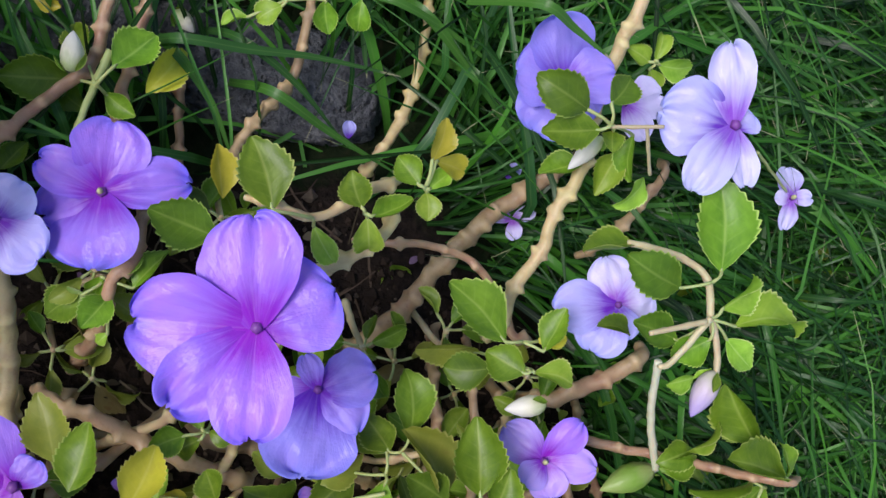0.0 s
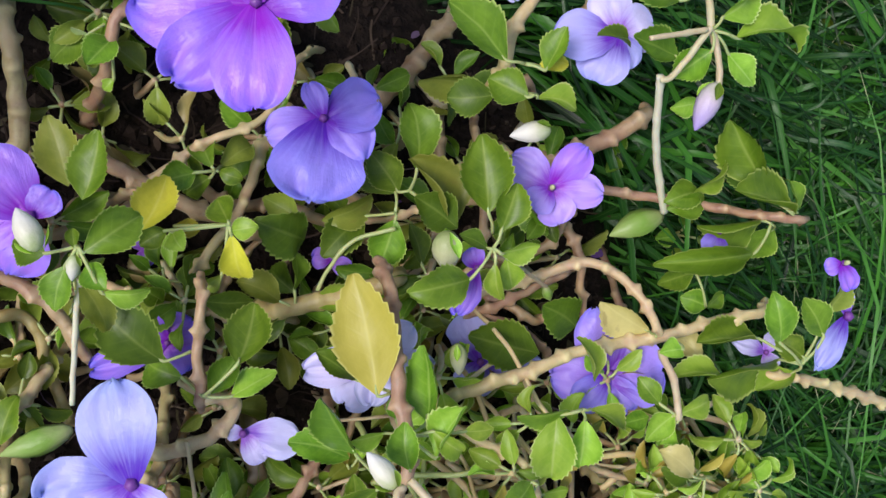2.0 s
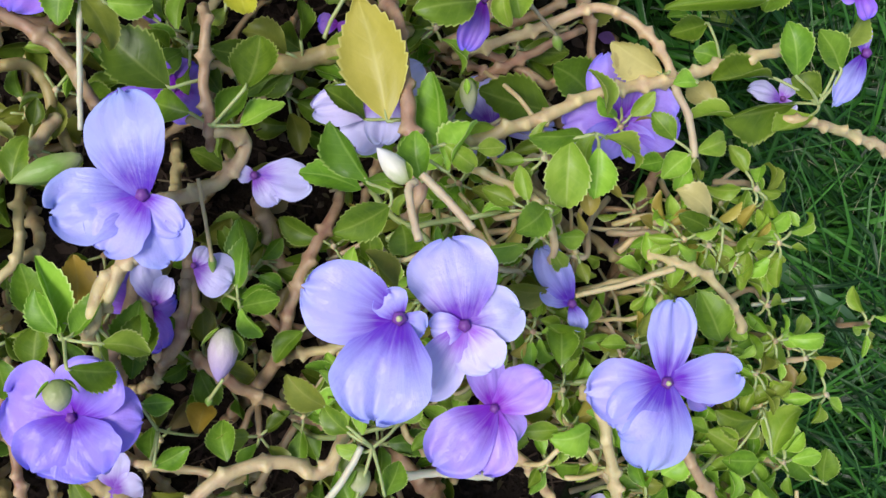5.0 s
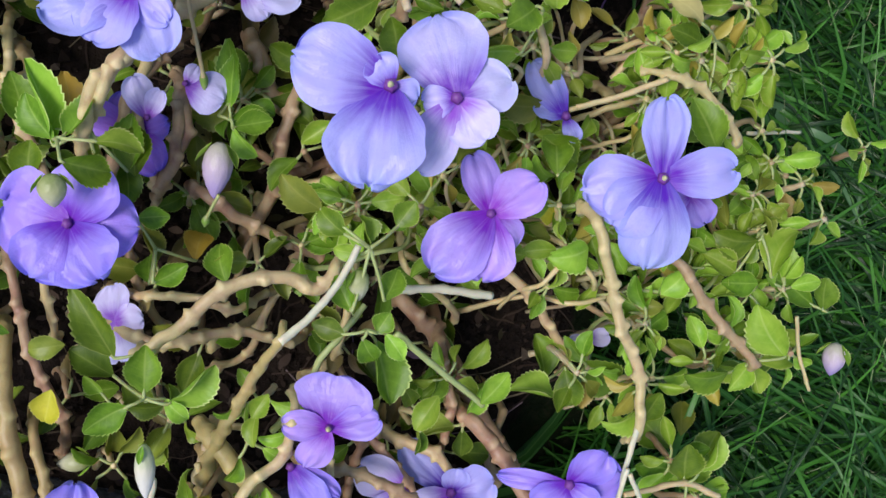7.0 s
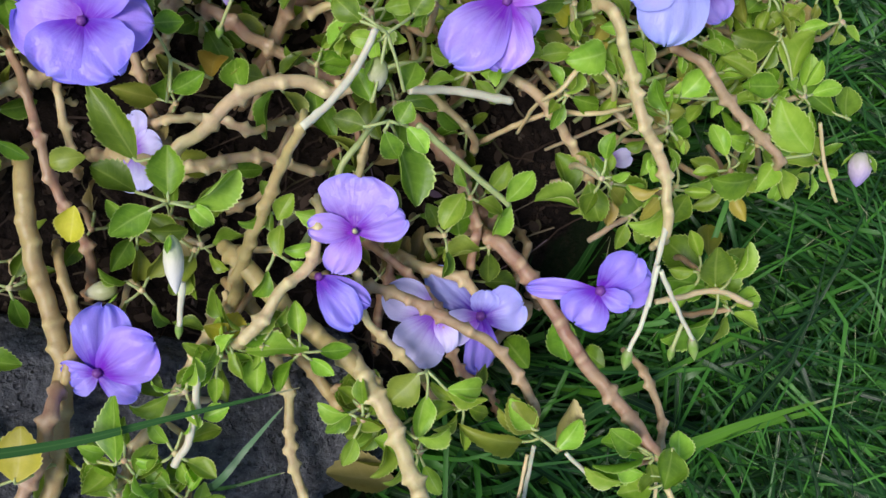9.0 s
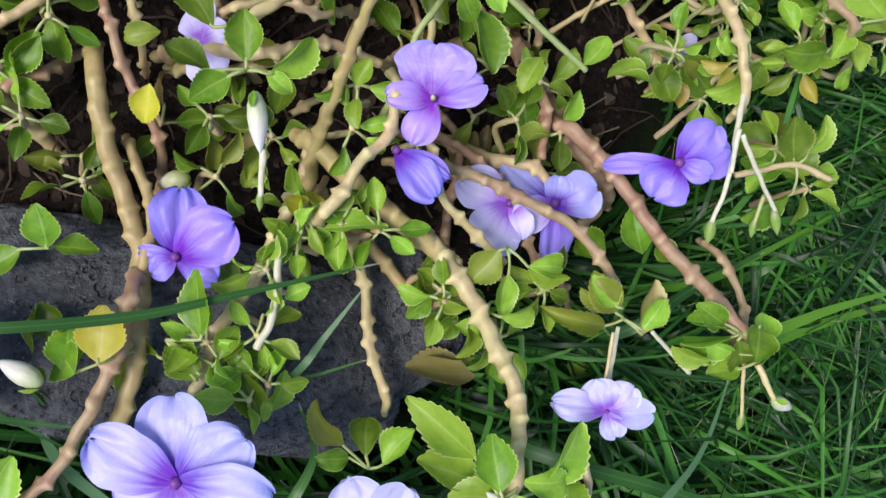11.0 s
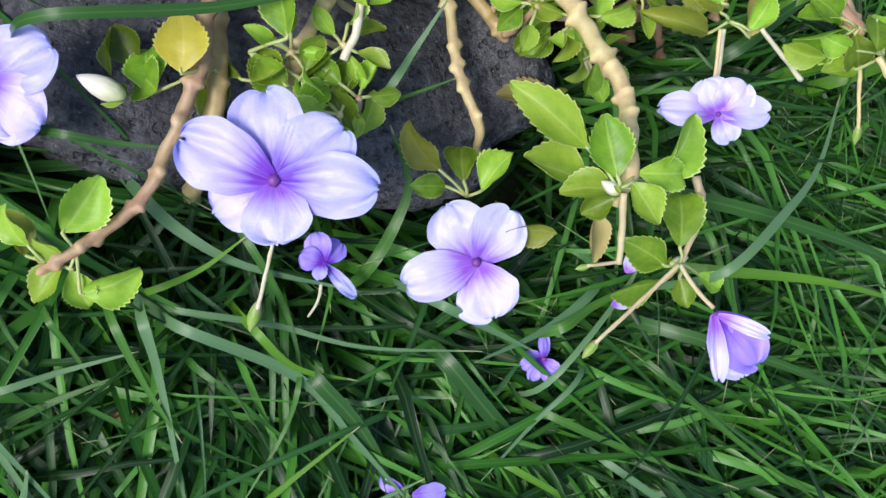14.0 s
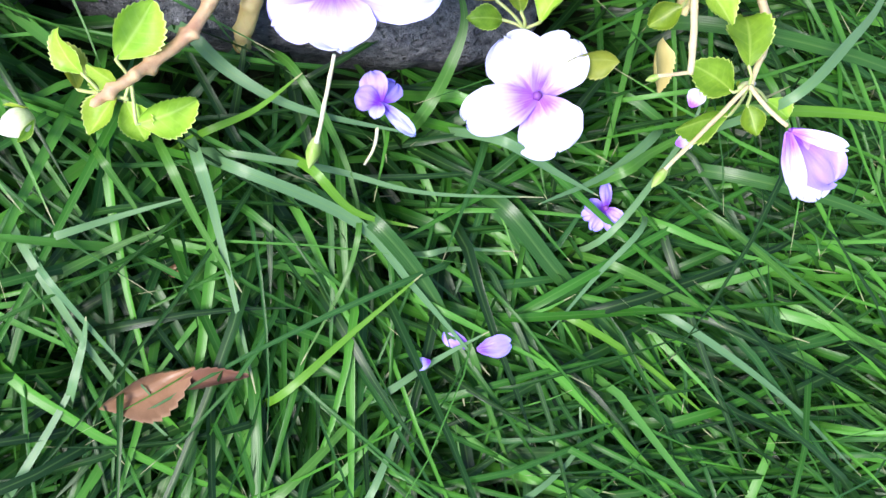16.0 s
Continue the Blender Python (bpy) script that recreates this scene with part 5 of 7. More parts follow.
leaf(plant_b, "g", (-7.3, 150.3, 58.0), (0.0, 150.1, 59.5), 5.4, 5, (-8.4, 150.1, 58.0))
leaf(plant_b, "o", (-6.8, 152.0, 54.0), (1.2, 161.1, 47.7), 8.9, 0, (-8.4, 150.1, 58.0))
leaf(plant_d, "g", (-2.9, 136.6, 80.0), (-6.9, 142.2, 70.9), 9.1, 0, (-2.5, 136.0, 77.0))
leaf(plant_d, "l", (-1.4, 134.6, 78.0), (4.9, 138.0, 81.8), 6.7, 0, (-2.5, 136.0, 77.0))
leaf(plant_d, "y", (-1.1, 133.6, 78.0), (6.3, 122.3, 70.0), 9.9, 0, (-2.5, 136.0, 77.0))
leaf(plant_d, "o", (0.4, 121.5, 72.0), (-4.0, 116.6, 70.4), 4.6, -31, (-2.5, 136.0, 77.0))
leaf(plant_d, "g", (-17.7, 129.6, 72.0), (-23.3, 123.4, 68.5), 7.3, 0, (-2.5, 136.0, 77.0))
leaf(plant_d, "l", (-16.1, 129.8, 72.0), (-12.1, 125.8, 77.3), 7.3, 0, (-2.5, 136.0, 77.0))
leaf(plant_d, "y", (-15.8, 131.3, 68.0), (-8.5, 132.2, 66.3), 5.8, 0, (-2.5, 136.0, 77.0))
leaf(plant_b, "d", (22.9, 137.8, 60.0), (5.3, 139.1, 70.0), 16.0, 0, (46.0, 153.5, 68.0))
leaf(plant_b, "o", (20.2, 143.5, 56.0), (8.2, 146.6, 53.2), 9.1, 3)
leaf(plant_b, "o", (25.9, 144.9, 62.0), (39.8, 156.8, 58.7), 11.5, 36, (46.0, 153.5, 68.0))
leaf(plant_b, "d", (38.9, 150.0, 60.0), (29.4, 134.1, 61.4), 12.7, -2, (46.0, 153.5, 68.0))
leaf(plant_b, "g", (46.0, 151.6, 70.0), (47.0, 136.6, 64.7), 12.4, 0, (46.0, 153.5, 68.0))
leaf(plant_b, "g", (44.9, 159.5, 66.0), (36.1, 166.1, 57.9), 12.6, 0, (46.0, 153.5, 68.0))
leaf(plant_b, "d", (59.6, 153.7, 88.0), (43.8, 158.5, 89.7), 12.2, 8, (46.0, 153.5, 68.0))
leaf(plant_b, "d", (27.5, 120.6, 46.0), (20.0, 125.6, 35.5), 11.3, 0)
leaf(plant_e, "g", (68.1, 156.0, 100.0), (68.8, 170.2, 100.2), 10.6, 11, (68.0, 150.6, 98.0))
leaf(plant_e, "g", (64.3, 140.3, 97.0), (47.0, 131.7, 98.5), 12.6, -4, (68.0, 150.6, 98.0))
leaf(plant_e, "d", (67.1, 150.2, 97.0), (57.5, 151.5, 96.7), 6.5, 37, (68.0, 150.6, 98.0))
leaf(plant_e, "l", (70.0, 149.6, 100.0), (81.2, 155.4, 99.7), 8.2, 42, (68.0, 150.6, 98.0))
leaf(plant_e, "l", (69.9, 146.7, 98.0), (76.3, 137.2, 95.0), 7.2, 32, (68.0, 150.6, 98.0))
leaf(plant_e, "l", (73.7, 149.2, 96.0), (79.9, 141.5, 91.8), 8.5, 0, (68.0, 150.6, 98.0))
leaf(plant_d, "d", (-9.2, 95.1, 80.0), (-28.8, 105.4, 77.4), 16.2, 12, (-2.1, 99.5, 78.0))
leaf(plant_d, "g", (9.5, 99.9, 86.0), (11.0, 116.6, 75.4), 13.8, 0, (4.0, 88.1, 80.0))
leaf(plant_d, "g", (-2.0, 90.5, 72.0), (-11.7, 91.2, 63.8), 10.7, 0, (4.0, 88.1, 80.0))
leaf(plant_d, "d", (5.3, 89.1, 80.0), (10.7, 101.6, 78.3), 8.3, -2, (4.0, 88.1, 80.0))
leaf(plant_d, "l", (11.0, 90.1, 82.0), (21.8, 99.7, 80.3), 9.3, -38, (4.0, 88.1, 80.0))
leaf(plant_d, "g", (-11.4, 108.1, 54.0), (-19.2, 110.7, 58.8), 7.2, 0)
leaf(plant_d, "g", (-5.6, 111.5, 56.0), (-2.6, 118.8, 49.7), 7.2, 0)
leaf(plant_d, "g", (-7.8, 110.0, 56.0), (-6.1, 102.5, 52.1), 7.1, 0)
leaf(plant_e, "k", (48.5, 101.5, 94.0), (33.0, 132.5, 88.0), 19.5, -8, (52.8, 103.2, 92.0), 0)
leaf(plant_e, "d", (46.5, 102.1, 76.0), (32.0, 107.4, 76.4), 10.0, 45, (52.8, 103.2, 92.0))
leaf(plant_e, "g", (64.5, 97.6, 95.0), (57.4, 118.4, 92.9), 14.7, -43, (56.1, 94.2, 104.0))
leaf(plant_e, "g", (57.1, 86.8, 112.0), (51.8, 99.2, 112.1), 8.8, -14, (56.1, 94.2, 104.0))
leaf(plant_e, "l", (63.8, 91.2, 110.0), (69.2, 106.5, 109.1), 8.4, -51, (56.1, 94.2, 104.0))
leaf(plant_e, "l", (61.0, 98.1, 110.0), (71.3, 94.5, 109.1), 6.4, 6, (56.1, 94.2, 104.0))
leaf(plant_e, "l", (70.6, 99.6, 108.0), (78.8, 102.3, 108.5), 5.6, -12, (56.1, 94.2, 104.0))
leaf(plant_f, "d", (109.8, 123.2, 62.0), (83.2, 122.8, 61.9), 17.4, 10)
leaf(plant_f, "d", (125.7, 135.0, 52.0), (108.0, 138.7, 57.4), 16.2, 0)
leaf(plant_f, "n", (131.6, 140.2, 88.0), (112.9, 145.2, 86.1), 13.2, -38, (129.2, 139.5, 96.0))
leaf(plant_f, "l", (112.9, 121.2, 96.0), (103.5, 132.6, 94.8), 10.0, 49, (129.2, 139.5, 96.0))
leaf(plant_f, "l", (136.5, 138.0, 101.0), (128.0, 135.0, 102.0), 7.2, 30, (137.0, 139.5, 97.0), 7)
leaf(plant_f, "n", (158.1, 137.1, 82.0), (149.9, 142.7, 74.2), 9.8, 0)
leaf(plant_f, "g", (165.1, 148.0, 98.0), (143.8, 141.1, 96.4), 9.8, 51, (180.2, 143.9, 102.0))
leaf(plant_f, "g", (166.7, 148.4, 106.0), (157.8, 162.7, 107.1), 10.2, -2, (180.2, 143.9, 102.0))
leaf(plant_f, "g", (180.6, 154.2, 108.0), (169.1, 163.5, 107.8), 11.0, 8, (180.2, 143.9, 102.0))
leaf(plant_f, "o", (180.4, 161.4, 106.0), (184.4, 175.5, 107.1), 9.7, 33, (180.2, 143.9, 102.0))
leaf(plant_f, "g", (179.7, 146.3, 103.0), (169.7, 149.2, 99.6), 9.4, 0, (180.2, 143.9, 102.0))
leaf(plant_f, "g", (176.7, 143.5, 96.0), (151.6, 131.3, 96.3), 17.0, -51, (180.2, 143.9, 102.0))
leaf(plant_f, "l", (182.3, 141.3, 98.0), (168.7, 131.8, 98.8), 10.6, 51, (180.2, 143.9, 102.0))
leaf(plant_f, "l", (160.1, 133.1, 92.0), (142.2, 127.9, 90.1), 10.5, 51, (180.2, 143.9, 102.0))
leaf(plant_f, "g", (163.5, 175.0, 86.0), (129.3, 161.5, 82.9), 9.3, 0, (163.7, 185.4, 90.0))
leaf(plant_f, "g", (161.7, 185.9, 88.0), (138.2, 177.5, 87.6), 13.6, -51, (163.7, 185.4, 90.0))
leaf(plant_f, "g", (140.5, 189.4, 80.0), (128.6, 181.8, 80.9), 10.4, 12, (163.7, 185.4, 90.0))
leaf(plant_f, "g", (169.9, 185.4, 84.0), (170.6, 174.9, 75.0), 11.7, 0, (163.7, 185.4, 90.0))
leaf(plant_f, "g", (150.2, 164.1, 76.0), (137.3, 156.4, 76.2), 8.7, 0, (158.1, 153.9, 76.0))
leaf(plant_f, "g", (158.5, 154.0, 76.0), (149.3, 154.5, 72.9), 8.8, 0, (158.1, 153.9, 76.0))
leaf(plant_f, "g", (158.6, 153.9, 76.0), (165.1, 160.0, 73.2), 6.1, 13, (158.1, 153.9, 76.0))
leaf(plant_f, "g", (135.6, 119.8, 99.0), (126.9, 126.1, 96.3), 7.3, 8, (143.9, 117.0, 98.0))
leaf(plant_f, "l", (142.9, 117.7, 97.0), (134.8, 107.7, 98.0), 8.5, 13, (143.9, 117.0, 98.0))
leaf(plant_f, "l", (144.1, 118.5, 98.0), (153.6, 124.8, 97.1), 8.1, 2, (143.9, 117.0, 98.0))
leaf(plant_f, "l", (143.9, 114.6, 96.0), (146.1, 106.8, 89.3), 6.4, 0, (143.9, 117.0, 98.0))
leaf(plant_f, "l", (98.2, 109.8, 106.0), (104.1, 91.2, 102.4), 13.3, 7, (104.7, 113.2, 107.0))
leaf(plant_f, "g", (101.7, 111.8, 107.0), (85.1, 106.7, 107.9), 11.3, -51, (104.7, 113.2, 107.0))
leaf(plant_f, "l", (108.5, 110.4, 104.0), (113.0, 96.1, 100.9), 10.3, -1, (104.7, 113.2, 107.0))
leaf(plant_f, "l", (109.4, 113.7, 104.0), (122.2, 107.2, 102.4), 8.0, -51, (104.7, 113.2, 107.0))
leaf(plant_f, "g", (138.9, 114.4, 90.0), (129.6, 110.2, 90.2), 6.8, 9)
leaf(plant_e, "g", (96.8, 89.4, 105.0), (86.9, 80.2, 110.4), 10.4, 0, (99.3, 89.1, 104.0))
leaf(plant_e, "o", (114.8, 66.4, 86.0), (99.8, 64.3, 82.8), 10.7, -31)
leaf(plant_e, "l", (98.6, 77.3, 96.0), (82.9, 72.3, 96.1), 10.8, -51, (99.3, 89.1, 104.0))
leaf(plant_e, "g", (113.0, 56.2, 92.0), (128.3, 51.1, 87.2), 11.4, 0)
leaf(plant_f, "n", (153.8, 100.7, 100.0), (141.3, 105.5, 96.8), 9.6, 28, (165.6, 99.9, 90.0))
leaf(plant_f, "d", (161.1, 97.7, 90.0), (148.8, 99.3, 89.6), 8.1, -3, (165.6, 99.9, 90.0))
leaf(plant_f, "l", (179.3, 100.2, 78.0), (179.5, 116.2, 78.3), 10.5, 46, (165.6, 99.9, 90.0))
leaf(plant_f, "g", (179.4, 98.6, 78.0), (170.7, 93.2, 76.1), 8.5, 0, (165.6, 99.9, 90.0))
leaf(plant_f, "g", (184.4, 97.7, 78.0), (194.7, 101.1, 71.2), 8.2, 0, (165.6, 99.9, 90.0))
leaf(plant_f, "l", (182.2, 97.2, 78.0), (192.8, 89.0, 77.6), 8.8, 49, (165.6, 99.9, 90.0))
leaf(plant_f, "l", (168.5, 84.7, 88.0), (161.2, 88.1, 85.1), 7.8, 0, (165.6, 99.9, 90.0))
leaf(plant_f, "g", (166.8, 64.0, 103.0), (154.7, 77.6, 102.3), 12.1, 0)
leaf(plant_f, "o", (154.6, 52.8, 82.0), (152.4, 68.6, 80.3), 9.7, 13)
leaf(plant_d, "g", (-43.5, 58.6, 60.0), (-42.8, 72.6, 57.4), 9.3, -4)
leaf(plant_g, "g", (24.7, 48.7, 64.0), (19.3, 64.0, 61.6), 10.9, -35, (21.5, 41.1, 60.0))
leaf(plant_g, "g", (25.0, 40.5, 62.0), (36.5, 44.5, 60.3), 8.0, -0, (21.5, 41.1, 60.0))
leaf(plant_e, "g", (47.5, 81.5, 88.0), (29.6, 81.5, 84.8), 12.5, 41, (50.4, 82.3, 108.0))
leaf(plant_e, "d", (48.0, 83.6, 92.0), (33.0, 97.2, 93.0), 13.2, -41, (50.4, 82.3, 108.0))
leaf(plant_e, "g", (51.9, 78.8, 106.0), (38.4, 68.0, 106.2), 10.4, -7, (50.4, 82.3, 108.0))
leaf(plant_e, "g", (62.1, 66.3, 98.0), (55.8, 74.6, 106.9), 9.9, 0, (50.4, 82.3, 108.0))
leaf(plant_e, "o", (60.9, 57.2, 102.0), (48.8, 65.3, 103.8), 9.3, 47, (50.4, 82.3, 108.0))
leaf(plant_g, "g", (-0.9, 19.2, 72.0), (-2.7, 35.4, 69.6), 12.7, -7, (-13.1, 27.9, 82.0))
leaf(plant_g, "l", (-6.9, 15.0, 74.0), (-12.7, 29.0, 75.7), 9.7, -51, (-13.1, 27.9, 82.0))
leaf(plant_g, "g", (-29.3, 24.8, 72.0), (-35.6, 38.9, 73.4), 10.0, 33, (-13.1, 27.9, 82.0))
leaf(plant_g, "l", (-20.7, 21.7, 78.0), (-32.0, 42.6, 79.5), 6.9, 51, (-13.1, 27.9, 82.0))
leaf(plant_g, "a", (-18.7, 25.5, 62.0), (-23.4, 43.0, 60.4), 12.0, 38, (-13.1, 27.9, 82.0))
leaf(plant_g, "g", (-25.9, 9.7, 68.0), (-27.8, 21.8, 64.7), 9.9, 0, (-13.1, 27.9, 82.0))
leaf(plant_g, "g", (-20.9, 23.4, 80.0), (-30.1, 34.0, 79.5), 9.7, -10, (-19.8, 23.9, 88.0))
leaf(plant_g, "g", (-18.3, 24.7, 88.0), (-13.1, 38.3, 84.9), 9.4, -32, (-19.8, 23.9, 88.0))
leaf(plant_g, "g", (1.5, 18.2, 72.0), (-0.8, 32.1, 70.7), 10.9, 6, (-19.8, 23.9, 88.0))
leaf(plant_g, "g", (-17.2, 18.5, 98.0), (-5.2, 18.1, 89.0), 9.1, 0, (-19.8, 23.9, 88.0))
leaf(plant_g, "l", (-10.8, 25.2, 92.0), (2.0, 24.8, 91.0), 8.2, -42, (-19.8, 23.9, 88.0))
leaf(plant_g, "g", (23.8, 43.7, 64.0), (21.8, 59.4, 64.7), 10.4, -33, (24.9, 41.0, 62.0))
leaf(plant_g, "g", (26.0, 38.6, 63.0), (37.4, 43.4, 62.0), 8.2, -6, (24.9, 41.0, 62.0))
leaf(plant_g, "l", (26.1, 38.3, 62.0), (35.0, 31.6, 62.9), 7.5, 35, (24.9, 41.0, 62.0))
leaf(plant_g, "g", (4.2, 6.6, 72.0), (13.0, 9.0, 72.4), 7.1, 10, (11.2, -1.5, 66.0))
leaf(plant_g, "g", (33.3, -7.6, 66.0), (30.1, 2.8, 58.9), 9.9, 0, (11.2, -1.5, 66.0))
leaf(plant_g, "g", (12.3, -11.3, 70.0), (20.8, -3.9, 70.0), 6.9, 10, (11.2, -1.5, 66.0))
leaf(plant_g, "a", (23.9, -3.8, 56.0), (25.8, 4.5, 48.1), 9.4, 0, (11.2, -1.5, 66.0))
leaf(plant_g, "g", (12.2, -13.2, 56.0), (10.9, -5.9, 48.3), 7.6, 0, (11.2, -1.5, 66.0))
leaf(plant_h, "g", (58.3, 15.0, 99.0), (50.4, 20.6, 95.5), 8.1, -13, (65.1, 12.8, 102.0))
leaf(plant_h, "o", (51.0, 20.3, 96.0), (37.6, 27.6, 97.0), 9.7, -10, (65.1, 12.8, 102.0))
leaf(plant_h, "g", (72.8, 20.0, 97.0), (76.0, 28.2, 99.6), 8.3, 0, (65.1, 12.8, 102.0))
leaf(plant_h, "g", (73.5, -1.1, 98.0), (77.0, 8.0, 92.8), 7.7, 0, (65.1, 12.8, 102.0))
leaf(plant_h, "g", (64.9, -5.9, 98.0), (58.8, 3.2, 95.8), 7.0, -1, (65.1, 12.8, 102.0))
leaf(plant_h, "l", (63.7, 10.7, 100.0), (56.2, 10.5, 97.2), 5.3, -9, (65.1, 12.8, 102.0))
leaf(plant_h, "o", (120.4, 64.6, 76.0), (104.7, 65.5, 76.0), 10.4, 25, (119.9, 47.4, 92.0))
leaf(plant_h, "g", (118.7, 45.1, 96.0), (119.3, 56.3, 88.2), 10.5, 0, (119.9, 47.4, 92.0))
leaf(plant_h, "l", (141.8, 26.1, 82.0), (128.2, 20.5, 81.2), 11.3, -9)
leaf(plant_h, "y", (130.1, 33.4, 78.0), (119.7, 35.8, 84.5), 8.7, 0, (119.9, 47.4, 92.0))
leaf(plant_h, "o", (132.6, 26.7, 72.0), (120.8, 26.3, 69.2), 8.9, 12)
leaf(plant_i, "g", (167.4, 69.7, 100.0), (158.2, 73.2, 89.2), 12.7, 0, (175.3, 70.2, 95.0))
leaf(plant_i, "l", (172.8, 70.1, 96.0), (180.2, 66.4, 96.7), 5.4, 9, (175.3, 70.2, 95.0))
leaf(plant_i, "l", (195.0, 60.0, 86.0), (207.8, 67.4, 78.4), 10.3, 0, (175.3, 70.2, 95.0))
leaf(plant_i, "l", (171.3, 49.7, 92.0), (181.9, 52.2, 84.7), 7.7, 0, (175.3, 70.2, 95.0))
leaf(plant_i, "g", (205.4, 46.3, 82.0), (190.4, 55.5, 79.2), 11.3, -1, (201.7, 44.3, 86.0))
leaf(plant_i, "g", (200.9, 41.4, 88.0), (184.5, 40.6, 84.8), 11.6, -38, (201.7, 44.3, 86.0))
leaf(plant_i, "l", (195.8, 29.0, 86.0), (183.4, 32.9, 82.9), 9.9, 11, (201.7, 44.3, 86.0))
leaf(plant_i, "l", (208.8, 29.8, 88.0), (217.7, 47.0, 86.5), 12.3, -51, (201.7, 44.3, 86.0))
leaf(plant_i, "g", (235.7, 23.5, 80.0), (215.8, 30.5, 76.3), 14.8, 32, (241.6, 22.4, 80.0))
leaf(plant_i, "g", (238.3, 22.6, 82.0), (240.4, 34.4, 77.9), 10.1, 0, (241.6, 22.4, 80.0))
leaf(plant_i, "l", (211.8, 5.1, 100.0), (197.2, 20.4, 99.1), 14.1, -32, (200.7, 1.4, 98.0))
leaf(plant_i, "g", (204.9, 26.9, 87.0), (191.2, 24.6, 85.5), 9.2, 1, (200.7, 1.4, 98.0))
leaf(plant_i, "g", (202.1, -4.9, 86.0), (183.5, -7.7, 87.7), 12.1, -31, (200.7, 1.4, 98.0))
leaf(plant_i, "l", (202.7, 0.7, 95.0), (196.5, -9.9, 95.0), 8.2, 5, (200.7, 1.4, 98.0))
leaf(plant_i, "l", (205.0, 1.3, 96.0), (217.8, 3.9, 93.9), 8.2, -29, (200.7, 1.4, 98.0))
leaf(plant_i, "l", (207.0, -0.8, 92.0), (214.3, -9.8, 88.3), 7.6, -11, (200.7, 1.4, 98.0))
leaf(plant_i, "l", (168.7, 16.4, 87.0), (174.1, 26.1, 90.8), 9.6, 0)
leaf(plant_i, "g", (167.0, 9.6, 82.0), (159.7, 11.8, 75.0), 8.3, 0)
leaf(plant_i, "g", (170.4, 4.8, 82.0), (179.3, 9.7, 76.6), 7.2, 0)
leaf(plant_g, "g", (5.8, -32.5, 80.0), (-9.4, -14.3, 81.8), 10.4, 0, (16.4, -29.2, 78.0))
leaf(plant_g, "g", (15.5, -40.8, 82.0), (13.2, -26.8, 83.7), 10.8, 7, (15.9, -42.5, 80.0))
leaf(plant_g, "d", (7.4, -41.5, 62.0), (-6.3, -36.0, 59.9), 10.2, 38, (15.9, -42.5, 80.0))
leaf(plant_g, "g", (11.9, -45.0, 82.0), (1.7, -53.8, 82.5), 9.5, -8, (15.9, -42.5, 80.0))
leaf(plant_g, "l", (22.2, -42.9, 82.0), (33.5, -30.2, 79.3), 10.2, 51, (15.9, -42.5, 80.0))
leaf(plant_g, "l", (21.3, -41.9, 80.0), (29.1, -46.8, 79.7), 5.5, -6, (15.9, -42.5, 80.0))
leaf(plant_h, "l", (45.9, -42.8, 86.0), (48.8, -34.6, 87.7), 6.2, 3)
leaf(plant_h, "g", (64.9, -12.8, 96.0), (55.7, -11.9, 92.4), 7.0, -2, (70.5, -10.3, 98.0))
leaf(plant_h, "g", (73.5, -10.6, 98.0), (75.5, -4.0, 100.1), 7.1, 0, (70.5, -10.3, 98.0))
leaf(plant_h, "g", (70.0, -13.0, 97.0), (77.1, -19.4, 90.5), 7.1, 0, (70.5, -10.3, 98.0))
leaf(plant_h, "g", (76.4, -14.0, 88.0), (85.9, -32.7, 85.9), 13.6, -45, (70.5, -10.3, 98.0))
leaf(plant_h, "l", (76.5, -10.5, 96.0), (83.3, -17.1, 96.9), 6.2, -2, (70.5, -10.3, 98.0))
leaf(plant_h, "l", (110.8, -26.8, 95.0), (119.2, -16.5, 91.9), 7.8, -13)
leaf(plant_h, "l", (97.8, -26.4, 93.0), (92.9, -37.8, 93.3), 8.1, 12)
leaf(plant_i, "g", (147.0, -21.3, 62.0), (141.0, -6.7, 58.5), 10.8, 37, (154.4, -15.7, 60.0))
leaf(plant_i, "g", (149.3, -15.1, 70.0), (155.9, -27.2, 69.6), 10.3, 12, (154.4, -15.7, 60.0))
leaf(plant_i, "g", (175.3, -21.1, 62.0), (156.6, -12.3, 68.7), 14.5, 0, (154.4, -15.7, 60.0))
leaf(plant_i, "l", (144.6, -23.8, 76.0), (128.6, -24.3, 75.0), 10.8, 51, (154.4, -15.7, 60.0))
leaf(plant_i, "l", (166.5, -20.3, 92.0), (154.3, -27.1, 91.6), 9.3, -30, (165.7, -24.3, 95.0))
leaf(plant_i, "g", (168.3, -24.9, 93.0), (174.2, -15.0, 91.1), 8.0, 3, (165.7, -24.3, 95.0))
leaf(plant_i, "g", (202.2, -37.7, 64.0), (192.1, -29.5, 54.1), 14.0, 0)
leaf(plant_i, "o", (204.6, -33.1, 64.0), (207.2, -21.9, 56.6), 9.1, 0)
leaf(plant_i, "g", (202.9, -46.6, 72.0), (203.2, -32.8, 79.4), 13.7, 0)
leaf(plant_i, "l", (210.0, -42.0, 74.0), (215.2, -28.3, 70.6), 9.5, -44)
leaf(plant_g, "y", (-9.0, -48.1, 62.0), (-9.1, -59.1, 57.0), 9.6, 0)
leaf(plant_g, "o", (-7.7, -33.6, 66.0), (-17.1, -37.3, 63.6), 7.2, 4)
leaf(plant_j, "g", (40.7, -80.2, 74.0), (50.6, -76.8, 71.6), 8.0, 0, (38.0, -81.7, 70.0))
